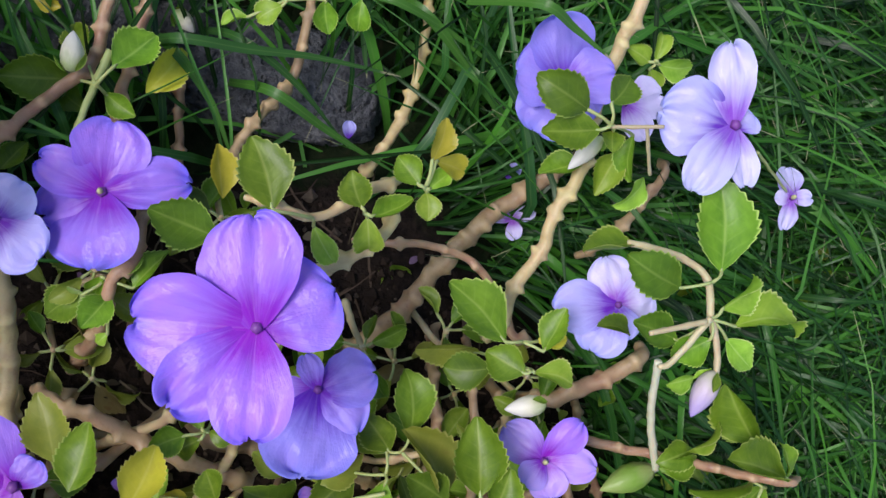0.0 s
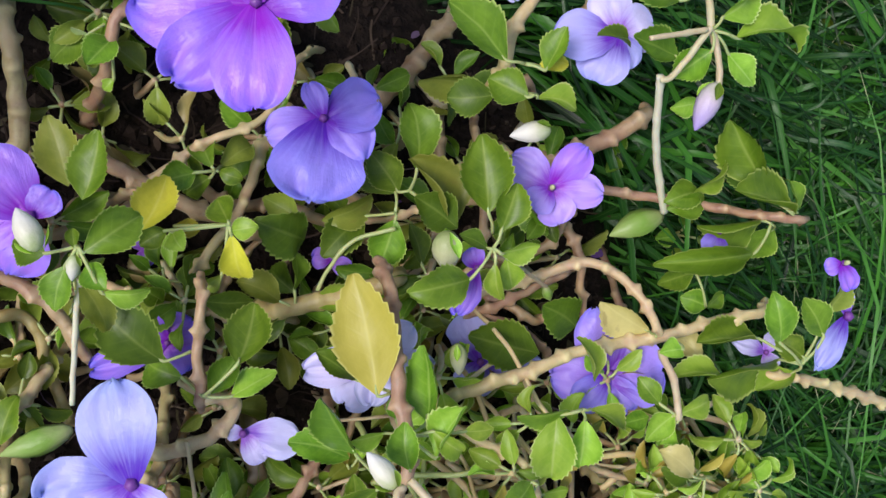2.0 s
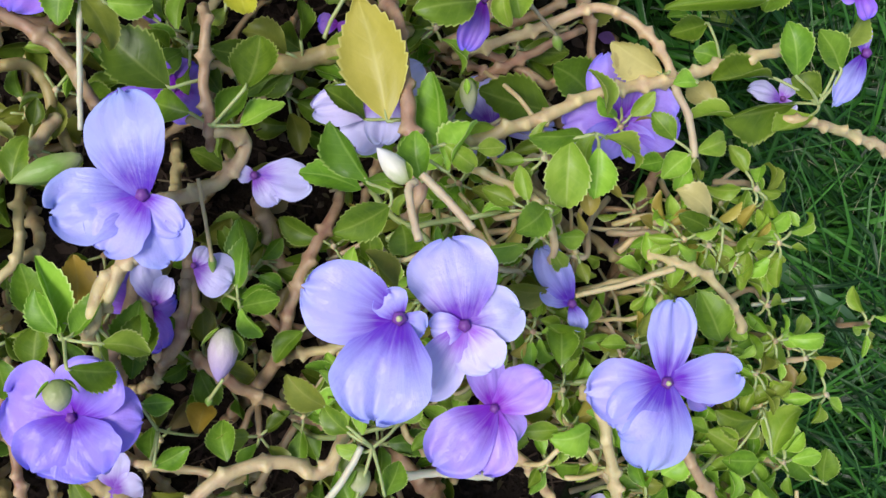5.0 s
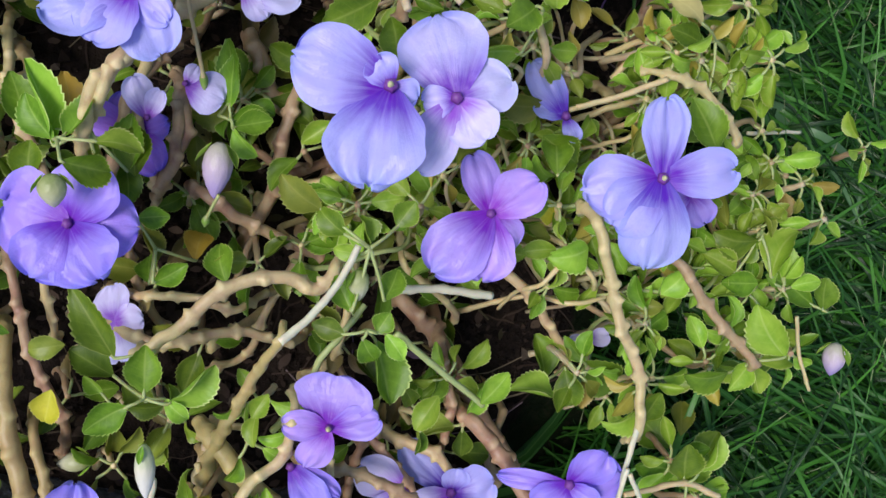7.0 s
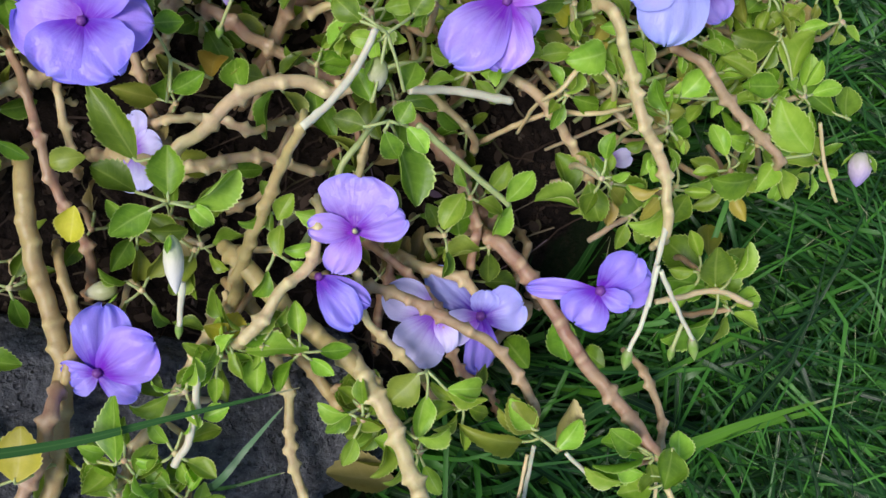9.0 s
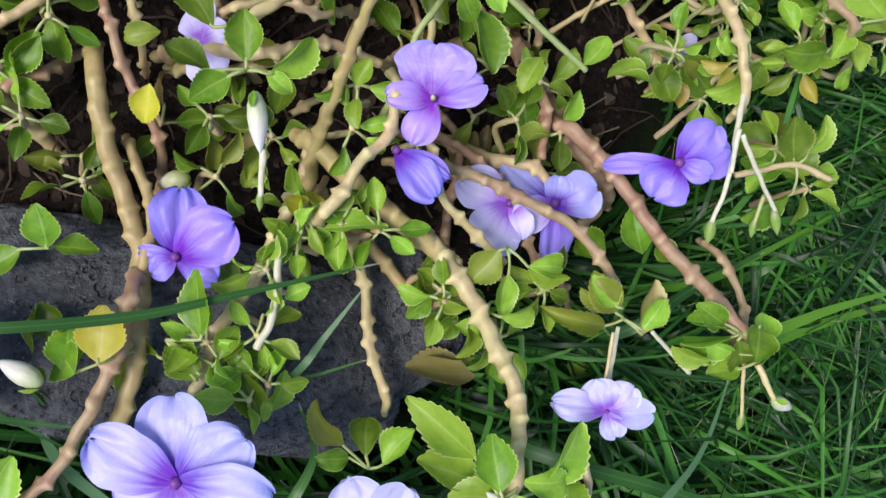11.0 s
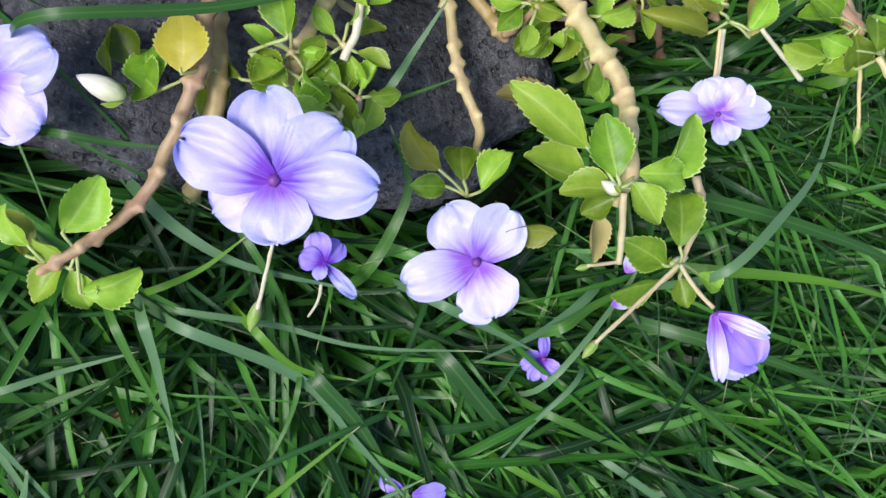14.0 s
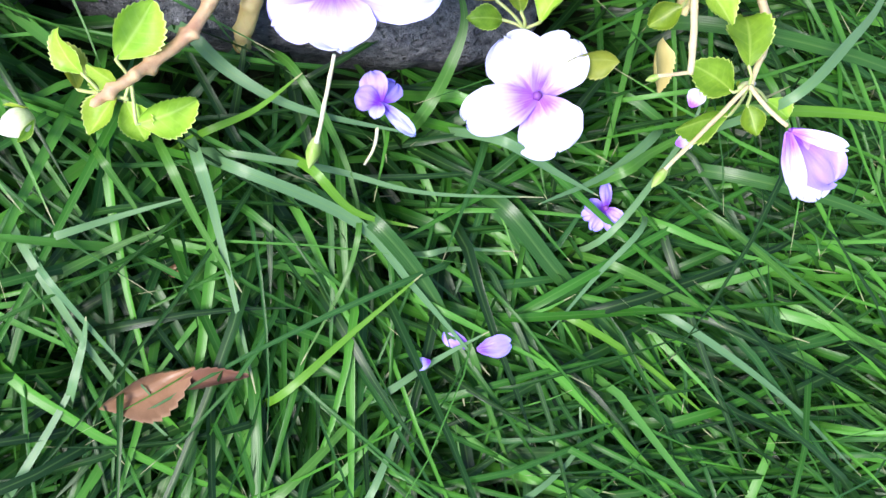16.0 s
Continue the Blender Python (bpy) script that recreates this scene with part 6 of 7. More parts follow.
leaf(plant_j, "g", (36.5, -88.2, 70.0), (28.2, -97.6, 70.7), 7.4, 2, (38.0, -81.7, 70.0))
leaf(plant_j, "y", (36.6, -80.6, 74.0), (41.8, -73.1, 66.2), 8.7, 0, (38.0, -81.7, 70.0))
leaf(plant_j, "l", (43.9, -83.6, 72.0), (63.4, -80.7, 73.2), 9.8, -51, (38.0, -81.7, 70.0))
leaf(plant_j, "g", (38.5, -89.8, 68.0), (42.1, -100.2, 68.2), 7.3, 27, (38.0, -81.7, 70.0))
leaf(plant_j, "l", (39.3, -84.1, 72.0), (47.4, -88.6, 70.1), 6.4, 2, (38.0, -81.7, 70.0))
leaf(plant_j, "l", (35.8, -83.6, 70.0), (29.6, -88.2, 75.6), 6.1, 0, (38.0, -81.7, 70.0))
leaf(plant_j, "y", (39.0, -78.7, 72.0), (30.9, -76.6, 78.1), 6.7, 0, (38.0, -81.7, 70.0))
leaf(plant_j, "g", (12.5, -118.2, 79.0), (9.1, -99.3, 76.6), 12.9, -32, (4.0, -120.7, 66.0))
leaf(plant_j, "g", (13.9, -132.0, 66.0), (5.1, -121.8, 69.3), 10.4, 0, (4.0, -120.7, 66.0))
leaf(plant_j, "g", (22.1, -128.4, 66.0), (24.0, -119.2, 61.2), 7.5, 0, (4.0, -120.7, 66.0))
leaf(plant_j, "g", (28.1, -131.5, 66.0), (32.7, -121.1, 63.7), 8.2, 4, (4.0, -120.7, 66.0))
leaf(plant_j, "g", (24.3, -102.9, 56.0), (16.0, -97.1, 52.3), 7.5, 27, (4.0, -120.7, 66.0))
leaf(plant_k, "g", (85.3, -105.0, 52.0), (85.5, -92.4, 42.5), 11.7, 0)
leaf(plant_k, "o", (97.4, -83.5, 80.0), (90.8, -94.0, 75.4), 11.2, 0, (100.3, -82.4, 78.0))
leaf(plant_k, "g", (92.3, -107.4, 62.0), (84.1, -111.1, 54.7), 8.9, 0)
leaf(plant_k, "l", (101.8, -90.3, 78.0), (101.8, -104.4, 76.1), 9.2, -32, (100.3, -82.4, 78.0))
leaf(plant_k, "l", (107.1, -87.6, 80.0), (120.0, -86.6, 76.7), 8.5, -7, (100.3, -82.4, 78.0))
leaf(plant_k, "q", (105.6, -126.2, 50.0), (80.3, -124.8, 51.3), 16.2, 51)
leaf(plant_l, "o", (138.4, -98.8, 81.0), (128.1, -86.8, 82.1), 10.6, -8, (142.3, -100.5, 79.0))
leaf(plant_l, "n", (149.0, -104.8, 80.0), (152.6, -86.8, 78.5), 12.1, 27, (142.3, -100.5, 79.0))
leaf(plant_l, "l", (147.7, -103.2, 82.0), (154.3, -92.7, 82.1), 8.1, -0, (142.3, -100.5, 79.0))
leaf(plant_l, "o", (138.9, -103.5, 74.0), (115.7, -99.7, 73.5), 7.5, 0, (142.3, -100.5, 79.0))
leaf(plant_l, "g", (172.6, -98.3, 90.0), (160.1, -92.8, 91.7), 8.8, -3, (178.3, -100.4, 90.0))
leaf(plant_l, "g", (176.7, -102.4, 88.0), (157.6, -105.6, 88.9), 12.6, -45, (178.3, -100.4, 90.0))
leaf(plant_l, "g", (176.5, -102.7, 92.0), (184.3, -111.0, 83.1), 11.8, 0, (178.3, -100.4, 90.0))
leaf(plant_l, "l", (188.6, -102.9, 90.0), (193.1, -93.7, 80.9), 9.0, 0, (178.3, -100.4, 90.0))
leaf(plant_l, "g", (193.4, -43.3, 87.0), (187.2, -29.8, 93.6), 12.8, 0, (193.8, -44.1, 88.0))
leaf(plant_l, "l", (197.5, -40.1, 88.0), (203.1, -26.1, 87.8), 10.0, 50, (193.8, -44.1, 88.0))
leaf(plant_l, "g", (196.5, -53.0, 84.0), (179.9, -63.2, 80.5), 13.5, -51, (193.8, -44.1, 88.0))
leaf(plant_l, "l", (202.4, -46.1, 86.0), (215.6, -45.8, 82.2), 7.9, -29, (193.8, -44.1, 88.0))
leaf(plant_l, "g", (198.9, -43.9, 76.0), (181.5, -43.9, 74.9), 12.6, -9, (193.8, -44.1, 88.0))
leaf(plant_l, "g", (161.9, -78.5, 52.0), (155.1, -62.3, 53.2), 11.0, -13)
leaf(plant_l, "g", (145.0, -81.8, 56.0), (139.9, -74.4, 44.9), 12.3, 0)
leaf(plant_l, "g", (177.0, -79.0, 52.0), (171.9, -74.9, 44.1), 9.1, 0)
leaf(plant_j, "g", (-31.4, -98.6, 55.0), (-35.8, -86.3, 59.3), 11.6, 0, (-30.9, -98.5, 52.0))
leaf(plant_j, "g", (-38.6, -99.8, 52.0), (-48.0, -106.9, 49.3), 9.1, 8, (-30.9, -98.5, 52.0))
leaf(plant_j, "g", (-29.9, -97.9, 52.0), (-17.3, -97.9, 53.1), 8.5, -45, (-30.9, -98.5, 52.0))
leaf(plant_j, "g", (13.9, -129.3, 69.0), (5.3, -120.3, 63.8), 10.7, 0, (16.7, -128.8, 64.0))
leaf(plant_j, "g", (19.1, -124.8, 68.0), (23.6, -115.0, 67.4), 7.6, -4, (16.7, -128.8, 64.0))
leaf(plant_j, "g", (27.5, -126.4, 66.0), (34.5, -120.6, 61.3), 8.4, 0, (16.7, -128.8, 64.0))
leaf(plant_j, "g", (26.0, -128.1, 66.0), (17.9, -133.6, 69.4), 8.4, 0, (16.7, -128.8, 64.0))
leaf(plant_j, "g", (26.5, -128.8, 65.0), (33.8, -141.6, 66.3), 10.1, -2, (16.7, -128.8, 64.0))
leaf(plant_j, "l", (35.9, -140.8, 62.0), (39.8, -127.5, 60.5), 9.0, 51, (16.7, -128.8, 64.0))
leaf(plant_j, "l", (35.6, -105.3, 70.0), (42.5, -100.9, 71.5), 6.1, -12)
leaf(plant_j, "l", (32.2, -113.9, 66.0), (42.4, -110.3, 62.3), 6.5, -32, (16.7, -128.8, 64.0))
leaf(plant_j, "g", (-19.7, -133.0, 63.0), (-25.0, -128.7, 54.7), 13.7, 0)
leaf(plant_j, "d", (-25.1, -125.7, 52.0), (-31.8, -114.6, 50.5), 10.3, 3)
leaf(plant_j, "g", (2.9, -127.2, 56.0), (-2.8, -116.6, 53.8), 8.2, -47, (16.7, -128.8, 64.0))
leaf(plant_k, "o", (60.6, -149.4, 62.0), (50.0, -135.8, 61.7), 11.4, -30, (69.8, -156.5, 60.0))
leaf(plant_k, "g", (68.0, -152.4, 62.0), (69.3, -141.7, 53.6), 10.3, 0, (69.8, -156.5, 60.0))
leaf(plant_k, "l", (73.6, -154.7, 62.0), (82.6, -142.9, 63.1), 9.9, -33, (69.8, -156.5, 60.0))
leaf(plant_k, "g", (63.8, -153.9, 58.0), (52.7, -154.5, 58.6), 7.6, 3, (69.8, -156.5, 60.0))
leaf(plant_k, "l", (89.4, -142.6, 101.0), (67.5, -127.0, 98.7), 11.6, 0, (96.2, -152.7, 106.0))
leaf(plant_k, "g", (95.1, -150.2, 108.0), (90.3, -134.0, 107.8), 12.3, 1, (96.2, -152.7, 106.0))
leaf(plant_k, "l", (109.9, -151.2, 100.0), (122.5, -130.9, 96.6), 15.5, 46, (96.2, -152.7, 106.0))
leaf(plant_k, "l", (95.4, -151.2, 94.0), (74.2, -145.4, 94.4), 14.4, 47, (96.2, -152.7, 106.0))
leaf(plant_k, "l", (98.0, -153.1, 102.0), (83.2, -154.5, 98.4), 10.6, 32, (96.2, -152.7, 106.0))
leaf(plant_k, "l", (99.7, -150.8, 107.0), (107.5, -161.5, 108.0), 9.7, -13, (96.2, -152.7, 106.0))
leaf(plant_k, "l", (103.5, -148.2, 102.0), (118.5, -147.2, 99.0), 9.6, 2, (96.2, -152.7, 106.0))
leaf(plant_k, "g", (99.2, -155.2, 98.0), (92.7, -159.7, 91.7), 7.5, 0, (96.2, -152.7, 106.0))
leaf(plant_k, "g", (126.4, -168.2, 87.0), (129.3, -152.5, 78.6), 13.1, 0, (128.5, -172.7, 84.0))
leaf(plant_k, "g", (126.8, -174.1, 79.0), (111.8, -166.9, 80.0), 11.8, -9, (128.5, -172.7, 84.0))
leaf(plant_k, "g", (132.6, -179.4, 68.0), (115.5, -184.4, 66.5), 12.1, -44, (128.5, -172.7, 84.0))
leaf(plant_k, "l", (136.8, -175.9, 80.0), (146.4, -180.5, 77.2), 6.6, -13, (128.5, -172.7, 84.0))
leaf(plant_k, "g", (132.1, -177.3, 78.0), (134.6, -186.3, 79.4), 7.3, 10, (128.5, -172.7, 84.0))
leaf(plant_k, "o", (95.2, -166.0, 70.0), (79.9, -166.8, 67.4), 10.6, -39)
leaf(plant_k, "n", (107.6, -158.6, 72.0), (107.3, -174.3, 70.8), 10.4, -43)
leaf(plant_k, "g", (87.4, -101.3, 62.0), (80.6, -87.4, 63.6), 11.2, -7)
leaf(plant_k, "g", (92.5, -105.6, 62.0), (86.1, -104.9, 55.9), 6.7, 0)
leaf(plant_k, "g", (94.3, -107.2, 60.0), (86.8, -112.7, 59.2), 7.4, -8)
leaf(plant_j, "l", (-42.0, -172.0, 64.0), (-33.0, -156.5, 64.0), 13.5, 35, (-38.5, -176.5, 62.0), 7)
leaf(plant_j, "l", (-42.0, -178.0, 63.0), (-49.0, -173.5, 65.0), 8.5, -30, (-38.5, -176.5, 62.0), 7)
leaf(plant_j, "l", (-37.0, -188.0, 63.0), (-22.0, -181.0, 62.0), 11.5, 30, (-38.5, -176.5, 62.0), 10)
leaf(plant_j, "l", (-42.0, -180.0, 62.0), (-49.0, -191.0, 60.0), 9.5, 20, (-38.5, -176.5, 62.0), 5)
leaf(plant_j, "l", (-50.0, -176.0, 63.0), (-56.0, -165.0, 64.0), 9.0, -25, (-46.0, -180.0, 62.0), 8)
leaf(plant_j, "l", (-40.0, -182.0, 61.0), (-35.0, -192.0, 59.0), 9.0, -20, (-38.5, -176.5, 62.0), 10)
leaf(plant_j, "o", (-51.8, -179.0, 54.0), (-58.7, -166.6, 55.5), 9.2, 51, (-39.0, -181.7, 62.0))
leaf(plant_j, "y", (-13.5, -128.5, 69.0), (-14.4, -112.2, 68.4), 14.8, 0, (-5.0, -125.4, 60.0), 0)
leaf(plant_j, "g", (-20.8, -133.3, 60.0), (-22.4, -120.8, 50.3), 13.3, 0, (-5.0, -125.4, 60.0))
leaf(plant_j, "g", (-0.5, -127.4, 50.0), (-8.2, -137.8, 54.7), 9.8, 0, (-5.0, -125.4, 60.0))
leaf(plant_j, "g", (-23.9, -146.0, 45.0), (-34.8, -140.0, 42.2), 8.7, -42)
leaf(plant_j, "d", (-31.8, -129.1, 54.0), (-32.3, -115.4, 51.8), 8.5, -51, (-5.0, -125.4, 60.0))
leaf(plant_l, "g", (184.8, -97.4, 91.0), (178.2, -108.8, 99.7), 11.3, 0, (190.4, -107.2, 88.0))
leaf(plant_l, "l", (177.2, -107.2, 90.0), (164.5, -104.2, 91.9), 8.2, -34, (190.4, -107.2, 88.0))
leaf(plant_l, "l", (168.6, -110.4, 90.0), (156.4, -106.8, 86.4), 9.1, -39, (190.4, -107.2, 88.0))
leaf(plant_l, "l", (181.7, -112.1, 88.0), (168.1, -114.5, 89.5), 8.9, 35, (190.4, -107.2, 88.0))
leaf(plant_l, "g", (175.7, -100.3, 88.0), (160.7, -98.6, 86.1), 8.7, 51, (190.4, -107.2, 88.0))
leaf(plant_l, "l", (137.0, -96.8, 84.0), (127.7, -87.7, 83.0), 9.0, 4, (139.8, -97.0, 82.0))
leaf(plant_l, "o", (137.2, -96.5, 80.0), (126.5, -92.5, 78.0), 8.0, -32, (139.8, -97.0, 82.0))
leaf(plant_k, "g", (87.8, -100.3, 66.0), (79.5, -90.0, 65.4), 9.4, -12, (95.2, -101.9, 66.0))
leaf(plant_k, "g", (92.3, -102.6, 62.0), (84.1, -113.2, 58.8), 9.2, -42, (95.2, -101.9, 66.0))
leaf(plant_k, "l", (99.8, -103.7, 80.0), (110.4, -98.8, 79.0), 7.5, 39, (95.2, -101.9, 66.0))
leaf(plant_k, "l", (107.8, -88.4, 78.0), (121.9, -89.4, 79.2), 9.0, 51, (95.2, -101.9, 66.0))
leaf(plant_k, "l", (105.6, -117.2, 66.0), (109.8, -125.9, 64.6), 6.2, 2, (95.2, -101.9, 66.0))
leaf(plant_k, "o", (106.6, -120.6, 45.0), (85.9, -120.5, 43.5), 14.0, -49)

# buds
bud(plant_a, "w", (-76.4, 235.2, 60.0), (-79.5, 246.1, 57.0), 6.5)
bud(plant_c, "w", (66.3, 268.9, 94.0), (60.5, 257.1, 91.0), 5.3)
bud(plant_c, "v", (114.8, 214.4, 113.0), (113.7, 200.1, 110.0), 7.3)
bud(plant_c, "w", (78.2, 189.8, 90.0), (67.6, 184.4, 87.0), 6.4)
bud(plant_a, "w", (-56.1, 267.3, 32.0), (-48.3, 264.0, 29.0), 5.3)
bud(plant_d, "w", (-47.4, 117.3, 94.0), (-55.1, 125.6, 91.0), 6.8)
bud(plant_d, "w", (-39.0, 117.8, 92.0), (-37.6, 111.3, 89.0), 3.6)
bud(plant_e, "g", (53.5, 151.1, 97.0), (58.2, 140.7, 94.0), 8.7)
bud(plant_e, "g", (70.6, 120.6, 86.0), (75.2, 111.6, 83.0), 5.4)
bud(plant_e, "w", (49.4, 85.1, 125.0), (40.5, 91.4, 122.0), 6.0)
bud(plant_g, "v", (22.5, 32.5, 73.0), (24.2, 16.5, 70.0), 9.0)
bud(plant_i, "v", (248.0, 11.8, 82.0), (250.5, -0.0, 79.0), 8.5)
bud(plant_g, "w", (17.2, -50.9, 98.0), (20.8, -66.2, 95.0), 5.4)
bud(plant_h, "g", (63.9, 5.9, 100.0), (66.5, -2.5, 97.0), 6.3)
bud(plant_g, "g", (-18.8, 14.5, 97.0), (-16.6, 6.5, 94.0), 7.4)
bud(plant_j, "g", (5.8, -72.6, 46.0), (-3.3, -75.9, 43.0), 6.4)
bud(plant_j, "w", (-27.7, -135.6, 66.0), (-40.0, -130.6, 63.0), 6.4)
bud(plant_l, "w", (187.7, -120.2, 98.0), (197.3, -122.7, 95.0), 4.8)
bud(plant_k, "w", (96.2, -154.0, 107.0), (92.4, -151.0, 104.0), 3.3)
bud(plant_k, "w", (126.6, -173.3, 82.0), (134.1, -171.1, 79.0), 2.9)
bud(plant_j, "w", (-62.3, -186.8, 62.0), (-70.3, -191.3, 59.0), 7.8)

# seed pods
pod(plant_f, (134.0, 179.1, 72.0), (118.5, 167.2, 70.0), 9.0)
pod(plant_d, (-27.1, 70.9, 76.0), (-42.6, 59.7, 74.0), 7.4)
pod(plant_f, (99.8, 145.0, 72.0), (104.1, 141.0, 70.0), 3.3)
pod(plant_d, (13.9, 52.2, 66.0), (15.8, 46.8, 64.0), 2.5)
pod(plant_g, (23.6, 11.0, 66.0), (23.9, 7.4, 64.0), 2.4)
pod(plant_l, (162.0, -66.1, 92.0), (162.5, -73.8, 90.0), 3.6)
pod(plant_l, (184.1, -60.0, 92.0), (188.1, -67.9, 90.0), 3.7)
pod(plant_l, (180.1, -64.1, 88.0), (181.2, -69.7, 86.0), 2.6)
pod(plant_j, (23.6, -75.9, 80.0), (24.5, -81.1, 78.0), 2.3)
pod(plant_k, (93.2, -173.6, 98.0), (90.0, -174.7, 96.0), 1.9)
pod(plant_k, (105.7, -196.3, 80.0), (102.0, -202.0, 78.0), 3.0)
pod(plant_j, (9.8, -189.6, 60.0), (8.0, -198.3, 58.0), 3.9)
pod(plant_l, (190.0, -127.8, 80.0), (190.7, -133.8, 78.0), 2.7)

# half-open flower

# fallen petals
loose_petals("b", (10.3, 251.4, 25.0), [(109, 6.2, 5.0)])
loose_petals("b", (67.6, 258.4, 30.0), [(64, 6.8, 5.2)])
loose_petals("w", (72.8, 244.3, 35.0), [(39, 9.0, 6.0), (179, 10.0, 6.4), (-61, 7.6, 6.0)])
loose_petals("p", (38.5, 134.0, 36.0), [(-165, 6.8, 7.6), (-15, 7.6, 6.8)])
loose_petals("p", (-20.6, 119.8, 30.0), [(115, 5.5, 7.6), (-55, 5.8, 7.6)])
loose_petals("w", (163.5, -5.4, 55.0), [(22, 8.1, 7.3), (-148, 7.3, 6.9)])
loose_petals("w", (5.3, -29.0, 40.0), [(112, 12.1, 15.2), (-68, 13.4, 15.2), (22, 9.3, 11.1)])
loose_petals("v", (62.0, -252.0, 44.0), [(12, 11.0, 7.0)])
loose_petals("v", (60.0, -251.5, 43.0), [(150, 9.5, 6.0)])
loose_petals("b", (47.3, -255.0, 44.0), [(-158, 5.2, 4.2)])
tagged(flower(None, "v", (29.5, -178.5, 50.0), [(110, 9.5, 8.0, 10), (55, 8.5, 7.0, -25), (165, 7.5, 7.0, 20), (-42, 14.5, 4.2, "b", 4), (-95, 6.0, 4.5, "b", 30)]), "wilted lavender flower sunk in the grass", "flower")
loose_petals("w", (119.2, -188.0, 60.0), [(21, 5.9, 5.2)])
loose_petals("w", (120.6, -177.4, 66.0), [(61, 6.1, 5.7)])

# long grass blades
blade("d", 2.8, (-46.2, -119.9, 84.0), (-6.6, -113.2, 81.3), (25.3, -103.1, 78.7), (61.2, -91.5, 76.0))
blade("p", 2.2, (42.8, -129.3, 56.0), (50.9, -114.9, 61.0), (59.1, -100.0, 66.0))
blade("g", 1.4, (42.8, -131.5, 52.0), (64.1, -122.2, 60.0))
blade("d", 2.1, (-46.5, -145.8, 58.0), (-29.5, -147.6, 59.0), (-13.6, -148.0, 60.0))
blade("p", 2.8, (144.0, -175.1, 80.0), (165.3, -157.0, 70.0), (184.1, -141.0, 60.0), (198.3, -115.5, 50.0))
blade("p", 3.6, (-24.8, -159.8, 38.0), (-12.6, -170.7, 40.0), (7.0, -180.6, 42.0), (40.9, -187.0, 44.0))
blade("p", 3.2, (-11.9, -198.1, 48.0), (22.8, -212.8, 45.3), (41.3, -232.3, 42.7), (66.8, -260.5, 40.0))
blade("p", 3.2, (-21.9, -195.1, 48.0), (-16.0, -214.9, 44.0), (-4.8, -263.3, 40.0))
blade("g", 2.5, (-30.2, -195.3, 48.0), (-20.7, -214.8, 45.0), (-9.1, -233.5, 42.0))
blade("g", 2.0, (-47.5, -195.6, 45.0), (-40.8, -205.6, 42.5), (-34.4, -215.9, 40.0))
blade("p", 2.0, (-64.4, -219.7, 40.0), (-42.2, -212.1, 42.0), (-22.2, -206.0, 44.0))
blade("g", 2.7, (-63.4, -231.1, 36.0), (-46.8, -222.3, 39.0), (-27.8, -213.6, 42.0))
blade("p", 1.7, (-62.0, -226.7, 45.0), (-48.9, -244.1, 42.5), (-31.9, -265.2, 40.0))
blade("p", 2.4, (-55.4, -262.5, 40.0), (-51.7, -247.2, 43.0), (-50.6, -239.2, 46.0))
blade("l", 2.5, (9.4, -198.3, 50.0), (22.5, -210.1, 47.0), (42.1, -214.6, 44.0))
blade("g", 1.5, (24.2, -212.9, 45.0), (20.5, -230.4, 42.5), (8.1, -255.2, 40.0))
blade("l", 2.2, (1.0, -264.9, 40.0), (22.7, -245.8, 43.0), (43.1, -228.2, 46.0))
blade("p", 2.1, (29.7, -267.5, 36.0), (50.2, -254.8, 39.0), (65.6, -246.3, 42.0))
blade("d", 4.7, (27.8, -212.7, 46.0), (42.9, -228.8, 42.7), (53.3, -245.8, 39.3), (59.9, -270.6, 36.0))
blade("p", 1.8, (-15.1, -193.7, 42.0), (15.8, -197.9, 43.3), (43.2, -204.1, 44.7), (81.0, -204.9, 46.0))
blade("p", 2.8, (120.5, -182.7, 44.0), (100.4, -197.4, 49.0), (76.2, -207.1, 54.0))
blade("d", 5.4, (69.9, -207.9, 40.0), (90.8, -230.2, 38.0), (114.8, -251.9, 36.0), (138.2, -274.8, 34.0))
blade("p", 1.7, (116.2, -212.5, 44.0), (101.0, -229.5, 42.0), (85.2, -248.2, 40.0))
blade("p", 2.7, (62.9, -188.9, 58.0), (79.7, -196.5, 54.0), (97.4, -204.2, 50.0))
blade("g", 3.4, (42.4, -181.8, 44.0), (50.3, -166.0, 48.7), (52.6, -152.6, 53.3), (45.1, -137.1, 58.0))
blade("l", 1.9, (-20.7, -188.9, 44.0), (-6.0, -181.8, 46.0), (7.0, -171.1, 48.0))
blade("g", 2.3, (4.7, -169.9, 46.0), (18.9, -192.7, 44.0), (26.9, -218.5, 42.0))
blade("p", 2.2, (-67.4, -219.7, 42.0), (-44.3, -258.1, 39.0), (-24.2, -281.0, 36.0))
blade("p", 2.1, (-71.5, -289.6, 36.0), (-56.2, -262.3, 40.0), (-50.6, -242.9, 44.0))
blade("g", 2.7, (-1.5, -296.5, 40.0), (23.9, -272.8, 38.0), (36.5, -257.9, 36.0))
blade("p", 2.1, (27.7, -299.2, 38.0), (38.5, -277.4, 36.0), (46.9, -256.8, 34.0))
blade("p", 1.8, (74.7, -301.9, 40.0), (96.5, -287.2, 38.0), (99.0, -269.2, 36.0))
blade("g", 2.1, (58.8, -249.1, 40.0), (67.6, -271.4, 37.0), (80.8, -304.1, 34.0))
blade("l", 2.2, (92.7, -242.6, 40.0), (120.0, -258.3, 38.0), (147.1, -278.9, 36.0))
blade("p", 2.3, (130.0, -243.5, 38.0), (168.2, -269.7, 37.0), (202.3, -299.7, 36.0))
